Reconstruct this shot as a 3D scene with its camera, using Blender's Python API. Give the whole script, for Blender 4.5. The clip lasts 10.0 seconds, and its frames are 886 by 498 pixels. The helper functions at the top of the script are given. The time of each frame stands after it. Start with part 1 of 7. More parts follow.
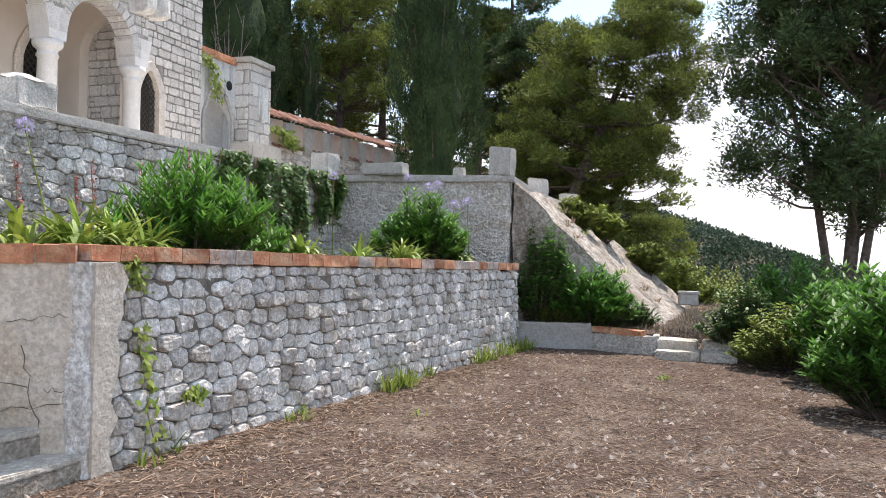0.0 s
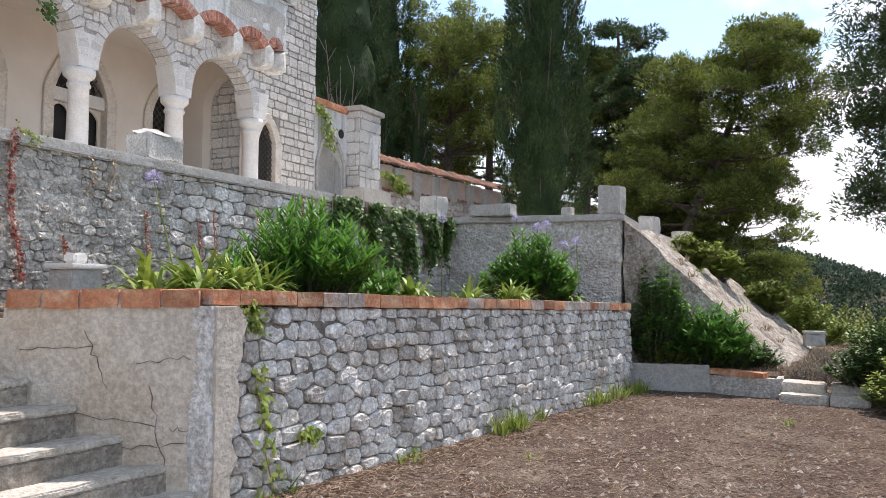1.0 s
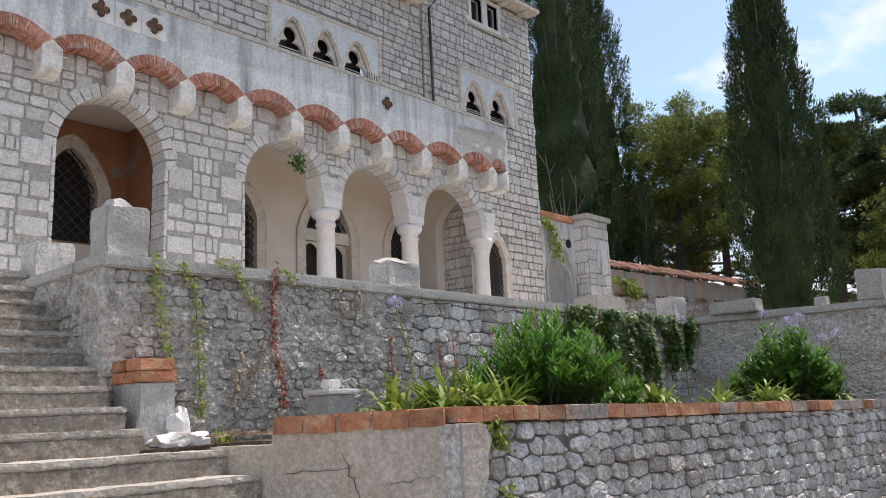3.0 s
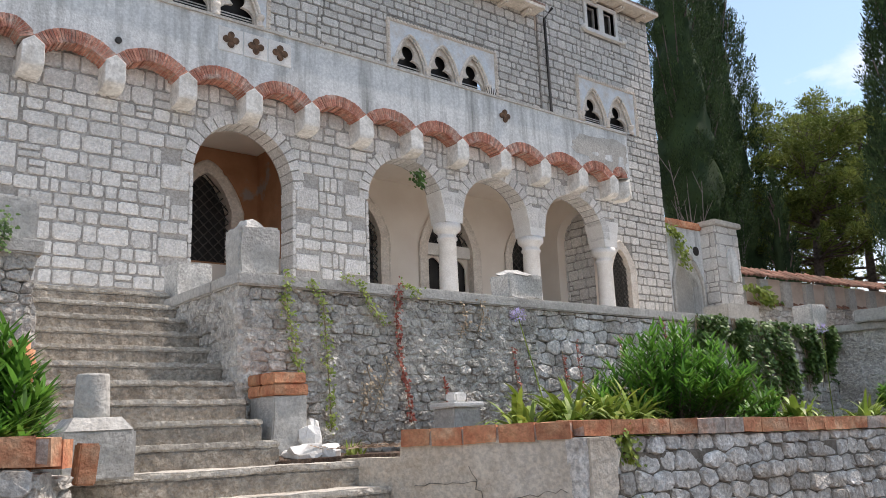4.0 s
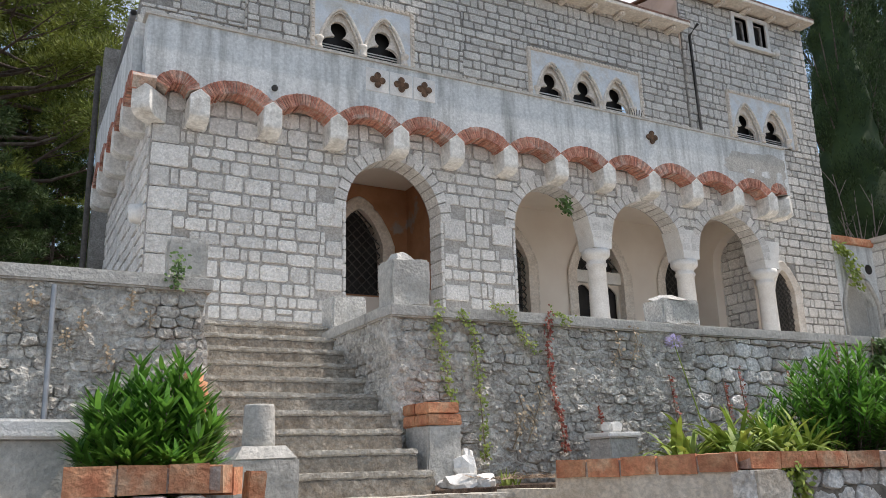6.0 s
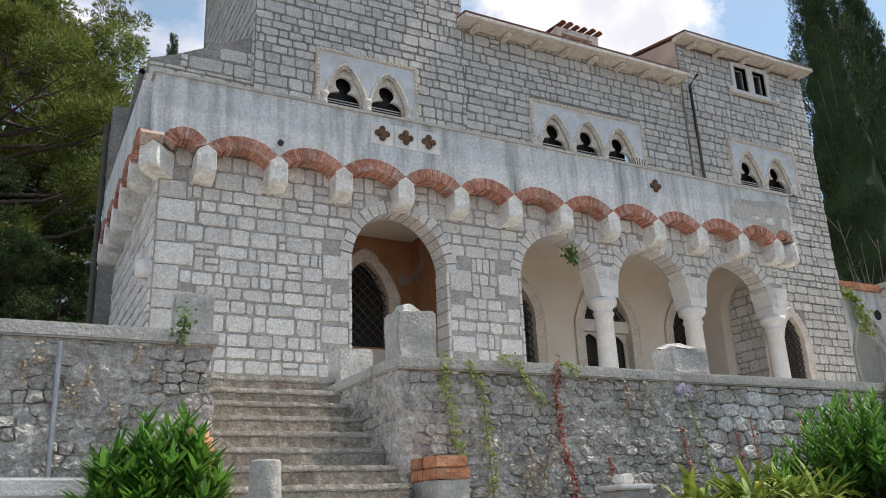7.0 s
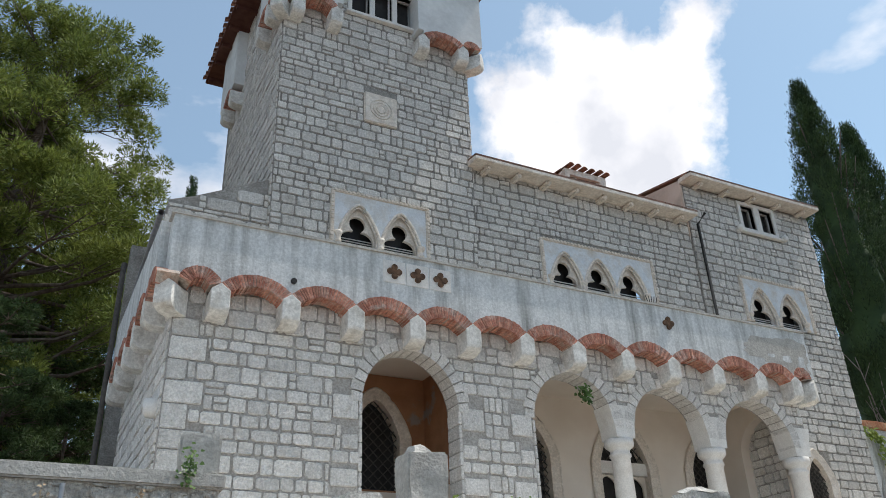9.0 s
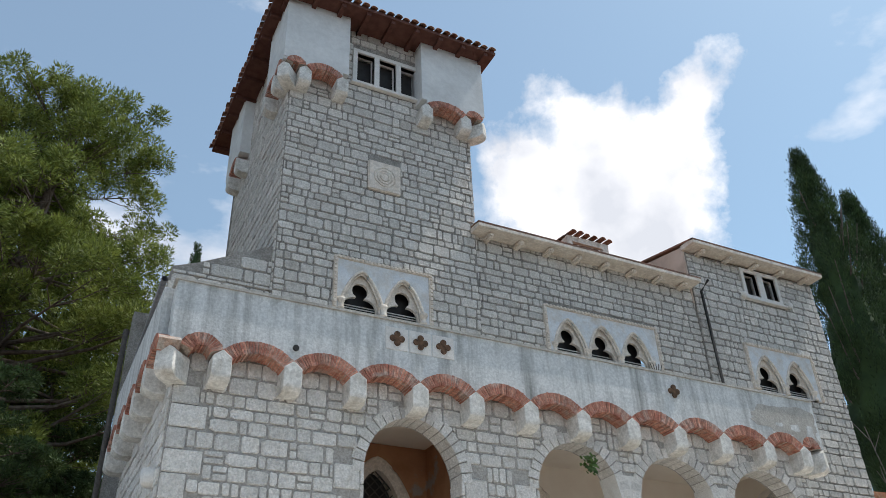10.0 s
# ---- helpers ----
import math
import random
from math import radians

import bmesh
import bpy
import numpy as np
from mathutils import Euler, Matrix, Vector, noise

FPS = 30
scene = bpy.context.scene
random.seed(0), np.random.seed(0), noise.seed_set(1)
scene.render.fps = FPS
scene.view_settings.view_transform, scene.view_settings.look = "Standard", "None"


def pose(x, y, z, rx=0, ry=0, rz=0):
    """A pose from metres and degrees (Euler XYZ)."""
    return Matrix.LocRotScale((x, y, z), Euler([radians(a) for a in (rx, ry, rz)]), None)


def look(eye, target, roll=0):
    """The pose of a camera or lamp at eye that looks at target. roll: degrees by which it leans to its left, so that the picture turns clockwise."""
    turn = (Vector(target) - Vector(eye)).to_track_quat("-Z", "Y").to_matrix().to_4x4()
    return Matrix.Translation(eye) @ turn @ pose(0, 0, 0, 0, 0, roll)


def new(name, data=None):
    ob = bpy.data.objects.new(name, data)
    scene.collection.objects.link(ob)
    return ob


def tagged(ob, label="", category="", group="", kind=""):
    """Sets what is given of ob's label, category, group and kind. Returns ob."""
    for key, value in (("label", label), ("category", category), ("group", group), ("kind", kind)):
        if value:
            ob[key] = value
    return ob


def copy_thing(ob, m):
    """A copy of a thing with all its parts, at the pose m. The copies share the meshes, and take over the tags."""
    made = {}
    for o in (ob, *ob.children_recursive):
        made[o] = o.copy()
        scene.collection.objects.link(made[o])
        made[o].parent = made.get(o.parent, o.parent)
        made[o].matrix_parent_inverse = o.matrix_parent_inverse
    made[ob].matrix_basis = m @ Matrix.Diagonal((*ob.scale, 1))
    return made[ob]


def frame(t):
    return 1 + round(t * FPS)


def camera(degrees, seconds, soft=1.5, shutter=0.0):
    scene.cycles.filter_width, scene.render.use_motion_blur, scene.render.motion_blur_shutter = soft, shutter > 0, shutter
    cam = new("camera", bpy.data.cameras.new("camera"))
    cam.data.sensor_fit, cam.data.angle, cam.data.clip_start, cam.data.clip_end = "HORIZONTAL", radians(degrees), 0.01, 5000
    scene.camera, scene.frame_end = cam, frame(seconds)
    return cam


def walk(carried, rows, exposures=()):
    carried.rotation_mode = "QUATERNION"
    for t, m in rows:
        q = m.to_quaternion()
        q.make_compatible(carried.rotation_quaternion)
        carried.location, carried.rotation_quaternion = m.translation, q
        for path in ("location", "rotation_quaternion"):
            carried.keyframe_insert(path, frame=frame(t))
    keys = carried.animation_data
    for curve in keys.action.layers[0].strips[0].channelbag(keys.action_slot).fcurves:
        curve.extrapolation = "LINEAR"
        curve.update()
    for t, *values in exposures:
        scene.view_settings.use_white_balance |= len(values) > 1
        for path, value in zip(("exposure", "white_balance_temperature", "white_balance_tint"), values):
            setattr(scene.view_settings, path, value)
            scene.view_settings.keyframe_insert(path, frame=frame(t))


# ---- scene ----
cam = camera(56.0, 10.0, soft=0.5)
EYE = (0.0, 0.0, 1.55)
# seconds, eye, yaw to the left, pitch up, lean to the left
ROWS = [
    (0.0, EYE, -70.611, 0.602, 1.129),
    (0.5, EYE, -66.656, 1.757, 1.158),
    (1.0, EYE, -63.098, 3.326, 0.530),
    (1.5, EYE, -59.090, 5.315, -0.359),
    (2.0, EYE, -55.269, 7.118, -0.785),
    (2.5, EYE, -51.405, 9.471, -1.510),
    (3.0, EYE, -47.263, 11.171, -2.446),
    (4.5, EYE, -35.107, 12.381, -1.672),
    (5.0, EYE, -32.046, 12.614, -1.464),
    (5.5, EYE, -29.511, 13.553, -1.603),
    (7.0, EYE, -28.160, 18.206, -2.375),
    (7.5, EYE, -28.152, 21.170, -2.428),
    (8.0, EYE, -28.011, 23.985, -2.395),
    (8.5, EYE, -27.800, 26.151, -2.350),
    (9.0, EYE, -27.702, 27.674, -2.298),
    (9.5, EYE, -27.638, 29.893, -2.213),
    (10.0, EYE, -27.673, 32.260, -2.231),
]
walk(cam, [(t, pose(*e, 0, 0, yaw) @ pose(0, 0, 0, 90 + pitch) @ pose(0, 0, 0, 0, 0, lean)) for t, e, yaw, pitch, lean in ROWS],
     exposures=[(0.0, 1.18, 6600, 19), (1.5, 0.82, 6650, 20), (3.0, 0.62, 6750, 20), (4.5, 0.74, 6750, 18), (7.0, 0.52, 6700, 15), (8.0, 0.48, 6650, 13), (10.0, 0.40, 6450, 11)])

# ---- light ----
SUN_AZ, SUN_EL = 97.0, 62.0  # degrees from +y towards +x, and above the horizon
world = bpy.data.worlds.new("sky")
scene.world = world
world.use_nodes = True
wn, wl = world.node_tree.nodes, world.node_tree.links
wn.clear()
sky = wn.new("ShaderNodeTexSky")
sky.sky_type, sky.sun_disc = "NISHITA", False
sky.sun_elevation, sky.sun_rotation = radians(SUN_EL), radians(SUN_AZ)
sky.air_density, sky.dust_density, sky.ozone_density = 1.0, 0.6, 1.2
geo = wn.new("ShaderNodeTexCoord")
stretch = wn.new("ShaderNodeMapping")
stretch.inputs["Scale"].default_value = (1.0, 1.0, 2.2)
stretch.inputs["Location"].default_value = (0.31, 0.12, 0.05)
cn = wn.new("ShaderNodeTexNoise")
cn.inputs["Scale"].default_value, cn.inputs["Detail"].default_value, cn.inputs["Roughness"].default_value = 2.6, 9, 0.55
wl.new(geo.outputs["Generated"], stretch.inputs[0])
wl.new(stretch.outputs[0], cn.inputs["Vector"])
ramp = wn.new("ShaderNodeValToRGB")
ramp.color_ramp.elements[0].position, ramp.color_ramp.elements[1].position = 0.53, 0.68
wl.new(cn.outputs["Fac"], ramp.inputs[0])
# one cumulus of several billows behind the tower


def bearing(az, el):
    a, e = radians(az), radians(el)
    return (math.sin(a) * math.cos(e), math.cos(a) * math.cos(e), math.sin(e))


warp = wn.new("ShaderNodeVectorMath")
warp.operation = "MULTIPLY_ADD"
warp.inputs[1].default_value = (0.27, 0.27, 0.27)
cn2 = wn.new("ShaderNodeTexNoise")
cn2.inputs["Scale"].default_value, cn2.inputs["Detail"].default_value, cn2.inputs["Roughness"].default_value = 5.0, 10, 0.6
wl.new(geo.outputs["Generated"], cn2.inputs["Vector"])
wl.new(cn2.outputs["Color"], warp.inputs[0])
wl.new(geo.outputs["Generated"], warp.inputs[2])
sub = wn.new("ShaderNodeVectorMath")
sub.operation = "SUBTRACT"
sub.inputs[1].default_value = (0.135, 0.135, 0.135)
wl.new(warp.outputs[0], sub.inputs[0])
billow = None
for az, el, radius in ((35.0, 35.6, 0.070), (41.0, 38.6, 0.070), (47.6, 38.6, 0.055), (45.0, 35.2, 0.085), (39.0, 33.0, 0.085), (49.0, 34.8, 0.045), (44.5, 31.0, 0.080)):
    cu = wn.new("ShaderNodeVectorMath")
    cu.operation = "DISTANCE"
    cu.inputs[1].default_value = bearing(az, el)
    wl.new(sub.outputs[0], cu.inputs[0])
    less = wn.new("ShaderNodeMath")
    less.operation = "SUBTRACT"
    less.inputs[1].default_value = radius
    wl.new(cu.outputs["Value"], less.inputs[0])
    if billow:
        low = wn.new("ShaderNodeMath")
        low.operation = "SMOOTH_MIN"
        low.inputs[2].default_value = 0.02
        wl.new(billow, low.inputs[0])
        wl.new(less.outputs[0], low.inputs[1])
        billow = low.outputs[0]
    else:
        billow = less.outputs[0]
curamp = wn.new("ShaderNodeMapRange")
curamp.inputs["From Min"].default_value, curamp.inputs["From Max"].default_value = 0.012, -0.016
curamp.inputs["To Min"].default_value, curamp.inputs["To Max"].default_value = 0.0, 1.0
wl.new(billow, curamp.inputs["Value"])
mx = wn.new("ShaderNodeMath")
mx.operation = "MAXIMUM"
wl.new(ramp.outputs[0], mx.inputs[0])
wl.new(curamp.outputs[0], mx.inputs[1])
mixc = wn.new("ShaderNodeMixRGB")
shade = wn.new("ShaderNodeMixRGB")
shade.inputs[1].default_value, shade.inputs[2].default_value = (5.0, 5.2, 5.6, 1), (7.4, 7.4, 7.5, 1)
cs = wn.new("ShaderNodeTexNoise")
cs.inputs["Scale"].default_value, cs.inputs["Detail"].default_value = 9.0, 6
wl.new(geo.outputs["Generated"], cs.inputs["Vector"])
csr = wn.new("ShaderNodeMapRange")
csr.inputs["From Min"].default_value, csr.inputs["From Max"].default_value = 0.36, 0.6
wl.new(cs.outputs["Fac"], csr.inputs["Value"])
wl.new(csr.outputs[0], shade.inputs[0])
wl.new(shade.outputs[0], mixc.inputs[2])
wl.new(mx.outputs[0], mixc.inputs[0])
# white haze towards the horizon
sep = wn.new("ShaderNodeSeparateXYZ")
wl.new(geo.outputs["Generated"], sep.inputs[0])
hz = wn.new("ShaderNodeMapRange")
hz.interpolation_type = "SMOOTHSTEP"
hz.inputs["From Min"].default_value, hz.inputs["From Max"].default_value = 0.30, 0.02
hz.inputs["To Min"].default_value, hz.inputs["To Max"].default_value = 0.13, 0.9
wl.new(sep.outputs[2], hz.inputs["Value"])
haze = wn.new("ShaderNodeMixRGB")
haze.inputs[2].default_value = (6.6, 7.0, 7.5, 1)
wl.new(hz.outputs[0], haze.inputs[0])
air = wn.new("ShaderNodeMixRGB")
air.blend_type = "MULTIPLY"
air.inputs[0].default_value, air.inputs[2].default_value = 1.0, (0.87, 1.06, 0.98, 1)
wl.new(sky.outputs[0], air.inputs[1])
wl.new(air.outputs[0], haze.inputs[1])
wl.new(haze.outputs[0], mixc.inputs[1])
bg = wn.new("ShaderNodeBackground")
bg.inputs[1].default_value = 0.12
wl.new(mixc.outputs[0], bg.inputs[0])
wo = wn.new("ShaderNodeOutputWorld")
wl.new(bg.outputs[0], wo.inputs[0])
sun = new("sun", bpy.data.lights.new("sun", "SUN"))
sun.data.energy, sun.data.angle, sun.data.color = 3.1, radians(0.53), (1.0, 0.95, 0.87)
sun.matrix_world = look((0, 0, 60), Vector((0, 0, 60)) - Vector(bearing(SUN_AZ, SUN_EL)))

# ---- materials ----


def material(name, c1, c2, scale=6.0, rough=0.85, bump=0.3, fine=40.0, c3=None, stain=1.3, vary=0.0, metal=0.0, bump_scale=None, streak=0.0, stain_lo=0.45, stain_hi=0.7, spec=0.3, trans=0.0, pits=0.0, pit_scale=22.0):
    """Two-scale mottled surface: c1 and c2 mingle at `scale`, c3 stains at `stain`, a fine bump; vary: value shift by object and by island."""
    m = bpy.data.materials.new(name)
    m.use_nodes = True
    n, l = m.node_tree.nodes, m.node_tree.links
    b = n["Principled BSDF"]
    b.inputs["Roughness"].default_value, b.inputs["Metallic"].default_value = rough, metal
    b.inputs["Specular IOR Level"].default_value = spec
    tc = n.new("ShaderNodeTexCoord")
    gp = n.new("ShaderNodeNewGeometry")
    n1 = n.new("ShaderNodeTexNoise")
    n1.inputs["Scale"].default_value, n1.inputs["Detail"].default_value = scale, 6
    l.new(gp.outputs["Position"], n1.inputs["Vector"])
    r1 = n.new("ShaderNodeValToRGB")
    r1.color_ramp.elements[0].position, r1.color_ramp.elements[1].position = 0.35, 0.65
    r1.color_ramp.elements[0].color, r1.color_ramp.elements[1].color = (*c1, 1), (*c2, 1)
    l.new(n1.outputs["Fac"], r1.inputs[0])
    col = r1.outputs[0]
    if c3:
        n3 = n.new("ShaderNodeTexNoise")
        n3.inputs["Scale"].default_value, n3.inputs["Detail"].default_value, n3.inputs["Roughness"].default_value = stain, 8, 0.65
        if streak:
            mp = n.new("ShaderNodeMapping")
            mp.inputs["Scale"].default_value = (1, 1, streak)
            l.new(gp.outputs["Position"], mp.inputs[0])
            l.new(mp.outputs[0], n3.inputs["Vector"])
        else:
            l.new(gp.outputs["Position"], n3.inputs["Vector"])
        r3 = n.new("ShaderNodeMapRange")
        r3.inputs["From Min"].default_value, r3.inputs["From Max"].default_value = stain_lo, stain_hi
        l.new(n3.outputs["Fac"], r3.inputs["Value"])
        mix = n.new("ShaderNodeMixRGB")
        mix.inputs[2].default_value = (*c3, 1)
        l.new(r3.outputs[0], mix.inputs[0])
        l.new(col, mix.inputs[1])
        col = mix.outputs[0]
    if pits:
        # dark pits and pale grains at a fine scale
        vn = n.new("ShaderNodeTexNoise")
        vn.inputs["Scale"].default_value, vn.inputs["Detail"].default_value, vn.inputs["Roughness"].default_value = pit_scale, 7, 0.7
        l.new(gp.outputs["Position"], vn.inputs["Vector"])
        vr = n.new("ShaderNodeMapRange")
        vr.inputs["From Min"].default_value, vr.inputs["From Max"].default_value = 0.41, 0.60
        vr.inputs["To Min"].default_value, vr.inputs["To Max"].default_value = 1 - pits, 1 + pits * 0.55
        l.new(vn.outputs["Fac"], vr.inputs["Value"])
        ph = n.new("ShaderNodeHueSaturation")
        l.new(vr.outputs[0], ph.inputs["Value"])
        l.new(col, ph.inputs["Color"])
        col = ph.outputs[0]
    if vary:
        oi = n.new("ShaderNodeObjectInfo")
        add = n.new("ShaderNodeMath")
        l.new(oi.outputs["Random"], add.inputs[0])
        l.new(gp.outputs["Random Per Island"], add.inputs[1])
        fr = n.new("ShaderNodeMath")
        fr.operation = "FRACT"
        l.new(add.outputs[0], fr.inputs[0])
        mr = n.new("ShaderNodeMapRange")
        mr.inputs["To Min"].default_value, mr.inputs["To Max"].default_value = 1 - vary, 1 + vary
        l.new(fr.outputs[0], mr.inputs["Value"])
        hs = n.new("ShaderNodeHueSaturation")
        l.new(mr.outputs[0], hs.inputs["Value"])
        l.new(col, hs.inputs["Color"])
        col = hs.outputs[0]
    l.new(col, b.inputs["Base Color"])
    nf = n.new("ShaderNodeTexNoise")
    nf.inputs["Scale"].default_value, nf.inputs["Detail"].default_value = fine, 5
    l.new(gp.outputs["Position"], nf.inputs["Vector"])
    bp = n.new("ShaderNodeBump")
    bp.inputs["Strength"].default_value, bp.inputs["Distance"].default_value = bump, bump_scale or 0.02
    if pits:
        hm = n.new("ShaderNodeMath")
        hm.operation = "MULTIPLY_ADD"
        l.new(vr.outputs[0], hm.inputs[0])
        hm.inputs[1].default_value = 0.16
        l.new(nf.outputs["Fac"], hm.inputs[2])
        l.new(hm.outputs[0], bp.inputs["Height"])
    else:
        l.new(nf.outputs["Fac"], bp.inputs["Height"])
    l.new(bp.outputs[0], b.inputs["Normal"])
    if trans:
        t = n.new("ShaderNodeBsdfTranslucent")
        l.new(col, t.inputs[0])
        ms = n.new("ShaderNodeMixShader")
        ms.inputs[0].default_value = trans
        l.new(b.outputs[0], ms.inputs[1])
        l.new(t.outputs[0], ms.inputs[2])
        l.new(ms.outputs[0], n["Material Output"].inputs[0])
    return m


ASHLAR = material("ashlar", (0.69, 0.665, 0.62), (0.79, 0.765, 0.725), 12, 0.92, 1.0, 34, (0.57, 0.52, 0.455), 3.2, 0.13, stain_lo=0.56, stain_hi=0.76, pits=0.17, pit_scale=30, bump_scale=0.035)
ASHLAR_GREY = material("grey_ashlar", (0.61, 0.58, 0.532), (0.72, 0.69, 0.642), 12, 0.92, 1.0, 34, (0.50, 0.455, 0.40), 3.2, 0.12, stain_lo=0.56, stain_hi=0.76, pits=0.17, pit_scale=28, bump_scale=0.035)
MORTAR = material("mortar", (0.31, 0.29, 0.26), (0.42, 0.395, 0.36), 10, 0.95, 0.6, 50, (0.22, 0.20, 0.175), 2.0, pits=0.3, pit_scale=30)
MORTAR_PALE = material("pale_mortar", (0.40, 0.38, 0.35), (0.52, 0.495, 0.46), 9, 0.95, 0.6, 50, (0.36, 0.335, 0.30), 2.2, pits=0.25, pit_scale=26)
CORBEL_STONE = material("corbel_stone", (0.66, 0.645, 0.60), (0.80, 0.785, 0.74), 7, 0.88, 0.4, 40, (0.40, 0.36, 0.30), 3.6, stain_lo=0.5, stain_hi=0.78, pits=0.16)
TRIM_STONE = material("trim_stone", (0.70, 0.62, 0.53), (0.80, 0.735, 0.65), 6, 0.88, 0.35, 40, (0.52, 0.45, 0.37), 4.0, stain_lo=0.52, stain_hi=0.8, pits=0.14)
FIELD = material("window_field", (0.66, 0.69, 0.71), (0.76, 0.78, 0.79), 4, 0.9, 0.2, 30, (0.60, 0.56, 0.50), 3.0, pits=0.08)
GABLE = material("gable_plaster", (0.60, 0.48, 0.39), (0.68, 0.56, 0.47), 3, 0.9, 0.25, 30, (0.45, 0.36, 0.29), 1.6)
TURRET = material("turret_plaster", (0.68, 0.69, 0.68), (0.75, 0.755, 0.74), 1.6, 0.9, 0.15, 30, (0.60, 0.60, 0.585), 1.4, pits=0.05, pit_scale=8)
SLAT = material("pale_slat", (0.62, 0.59, 0.55), (0.74, 0.71, 0.67), 9, 0.9, 0.3, 50, vary=0.25)
RUBBLE = material("rubble_stone", (0.60, 0.575, 0.535), (0.80, 0.775, 0.73), 7, 0.97, 1.0, 36, (0.42, 0.36, 0.29), 2.6, 0.2, bump_scale=0.022, pits=0.32, pit_scale=26, spec=0.08)
EARTHJOINT = material("rubble_joint", (0.13, 0.115, 0.095), (0.24, 0.21, 0.175), 12, 0.95, 0.8, 40)
ROUGHCAST = material("roughcast", (0.50, 0.465, 0.41), (0.68, 0.645, 0.58), 12, 0.94, 1.0, 24, (0.40, 0.355, 0.30), 2.4, 0.22, bump_scale=0.06, stain_lo=0.5, stain_hi=0.8, pits=0.26, pit_scale=22)
CONCRETE = material("concrete", (0.45, 0.43, 0.39), (0.54, 0.52, 0.475), 10, 0.9, 0.8, 30, (0.33, 0.305, 0.27), 2.4, stain_lo=0.5, stain_hi=0.8, pits=0.16, pit_scale=26)
PLASTER_STAINED = material("stained_plaster", (0.60, 0.52, 0.42), (0.70, 0.625, 0.525), 9, 0.9, 0.9, 30, (0.45, 0.335, 0.22), 1.3, stain_lo=0.46, stain_hi=0.80, pits=0.2, pit_scale=24)
# one step stone in two tones: sunlit treads pale, shaded risers darker, by colour
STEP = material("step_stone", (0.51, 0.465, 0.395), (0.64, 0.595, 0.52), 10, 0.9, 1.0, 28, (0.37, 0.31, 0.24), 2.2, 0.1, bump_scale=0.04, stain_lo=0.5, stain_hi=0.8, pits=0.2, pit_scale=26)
STEP_SHADED = material("shaded_step_stone", (0.33, 0.285, 0.23), (0.46, 0.41, 0.34), 10, 0.92, 1.0, 26, (0.24, 0.19, 0.14), 2.0, 0.14, bump_scale=0.055, stain_lo=0.5, stain_hi=0.8, pits=0.28, pit_scale=24)
WHITE_STONE = material("white_stone", (0.72, 0.695, 0.65), (0.79, 0.77, 0.73), 8, 0.85, 0.4, 40, (0.60, 0.56, 0.50), 3.0, stain_lo=0.58, stain_hi=0.85, pits=0.08, pit_scale=40)
PAVING = material("paving", (0.58, 0.545, 0.49), (0.68, 0.645, 0.59), 5, 0.9, 0.4, 30, (0.47, 0.42, 0.36), 1.6, pits=0.12)
PALE_BLOCK = material("pale_block_stone", (0.50, 0.48, 0.44), (0.62, 0.60, 0.555), 10, 0.9, 0.8, 34, (0.38, 0.35, 0.31), 3.0, stain_lo=0.52, stain_hi=0.8, pits=0.24, pit_scale=40)
WHITE_PLASTER = material("white_plaster", (0.63, 0.645, 0.635), (0.73, 0.74, 0.725), 5, 0.88, 0.35, 30, (0.25, 0.255, 0.24), 4.0, stain_lo=0.46, stain_hi=0.74, streak=0.10, pits=0.14, pit_scale=20)
CREAM = material("cream_plaster", (0.76, 0.675, 0.585), (0.81, 0.735, 0.645), 2, 0.85, 0.15, 30)
BROWN = material("brown_plaster", (0.34, 0.165, 0.085), (0.43, 0.22, 0.12), 3, 0.9, 0.3, 30, (0.33, 0.29, 0.25), 1.8, stain_lo=0.55, stain_hi=0.62)
RUST = material("rusty_piercing", (0.06, 0.034, 0.02), (0.15, 0.085, 0.05), 14, 0.9, 0.3, 40)
SLOPE = material("weathered_slope", (0.34, 0.295, 0.24), (0.52, 0.475, 0.41), 7, 0.95, 1.0, 20, (0.24, 0.19, 0.14), 1.8, bump_scale=0.06, pits=0.4, pit_scale=12)
BRICK = material("brick_red", (0.40, 0.15, 0.105), (0.54, 0.28, 0.20), 9, 0.92, 0.6, 50, (0.52, 0.42, 0.36), 5.0, 0.28, stain_lo=0.5, stain_hi=0.72, pits=0.25)
TERRACOTTA = material("terracotta_brick", (0.45, 0.17, 0.09), (0.60, 0.31, 0.17), 7, 0.92, 0.7, 40, (0.58, 0.42, 0.29), 3.5, 0.24, stain_lo=0.52, stain_hi=0.72, pits=0.2, pit_scale=26)
CEMENTED = material("cemented_brick", (0.42, 0.36, 0.31), (0.52, 0.46, 0.41), 6, 0.92, 0.5, 40, (0.45, 0.24, 0.15), 4.0, pits=0.3)
TILE = material("roof_tile", (0.24, 0.115, 0.08), (0.38, 0.20, 0.14), 6, 0.9, 0.4, 40, (0.20, 0.14, 0.10), 2.5, 0.25)
TIMBER = material("dark_timber", (0.09, 0.035, 0.025), (0.13, 0.055, 0.04), 6, 0.8, 0.3, 40)
# near-black colour that paints the shade of rooms and holes behind openings
SHADE_BLACK = material("interior_shade_black", (0.022, 0.02, 0.019), (0.04, 0.037, 0.035), 4, 0.6, 0.1, 20)
IRON = material("wrought_iron", (0.06, 0.055, 0.05), (0.10, 0.09, 0.08), 20, 0.7, 0.2, 60)
STEEL = material("galvanised_pipe", (0.32, 0.34, 0.36), (0.42, 0.43, 0.45), 12, 0.5, 0.2, 60, metal=0.7)
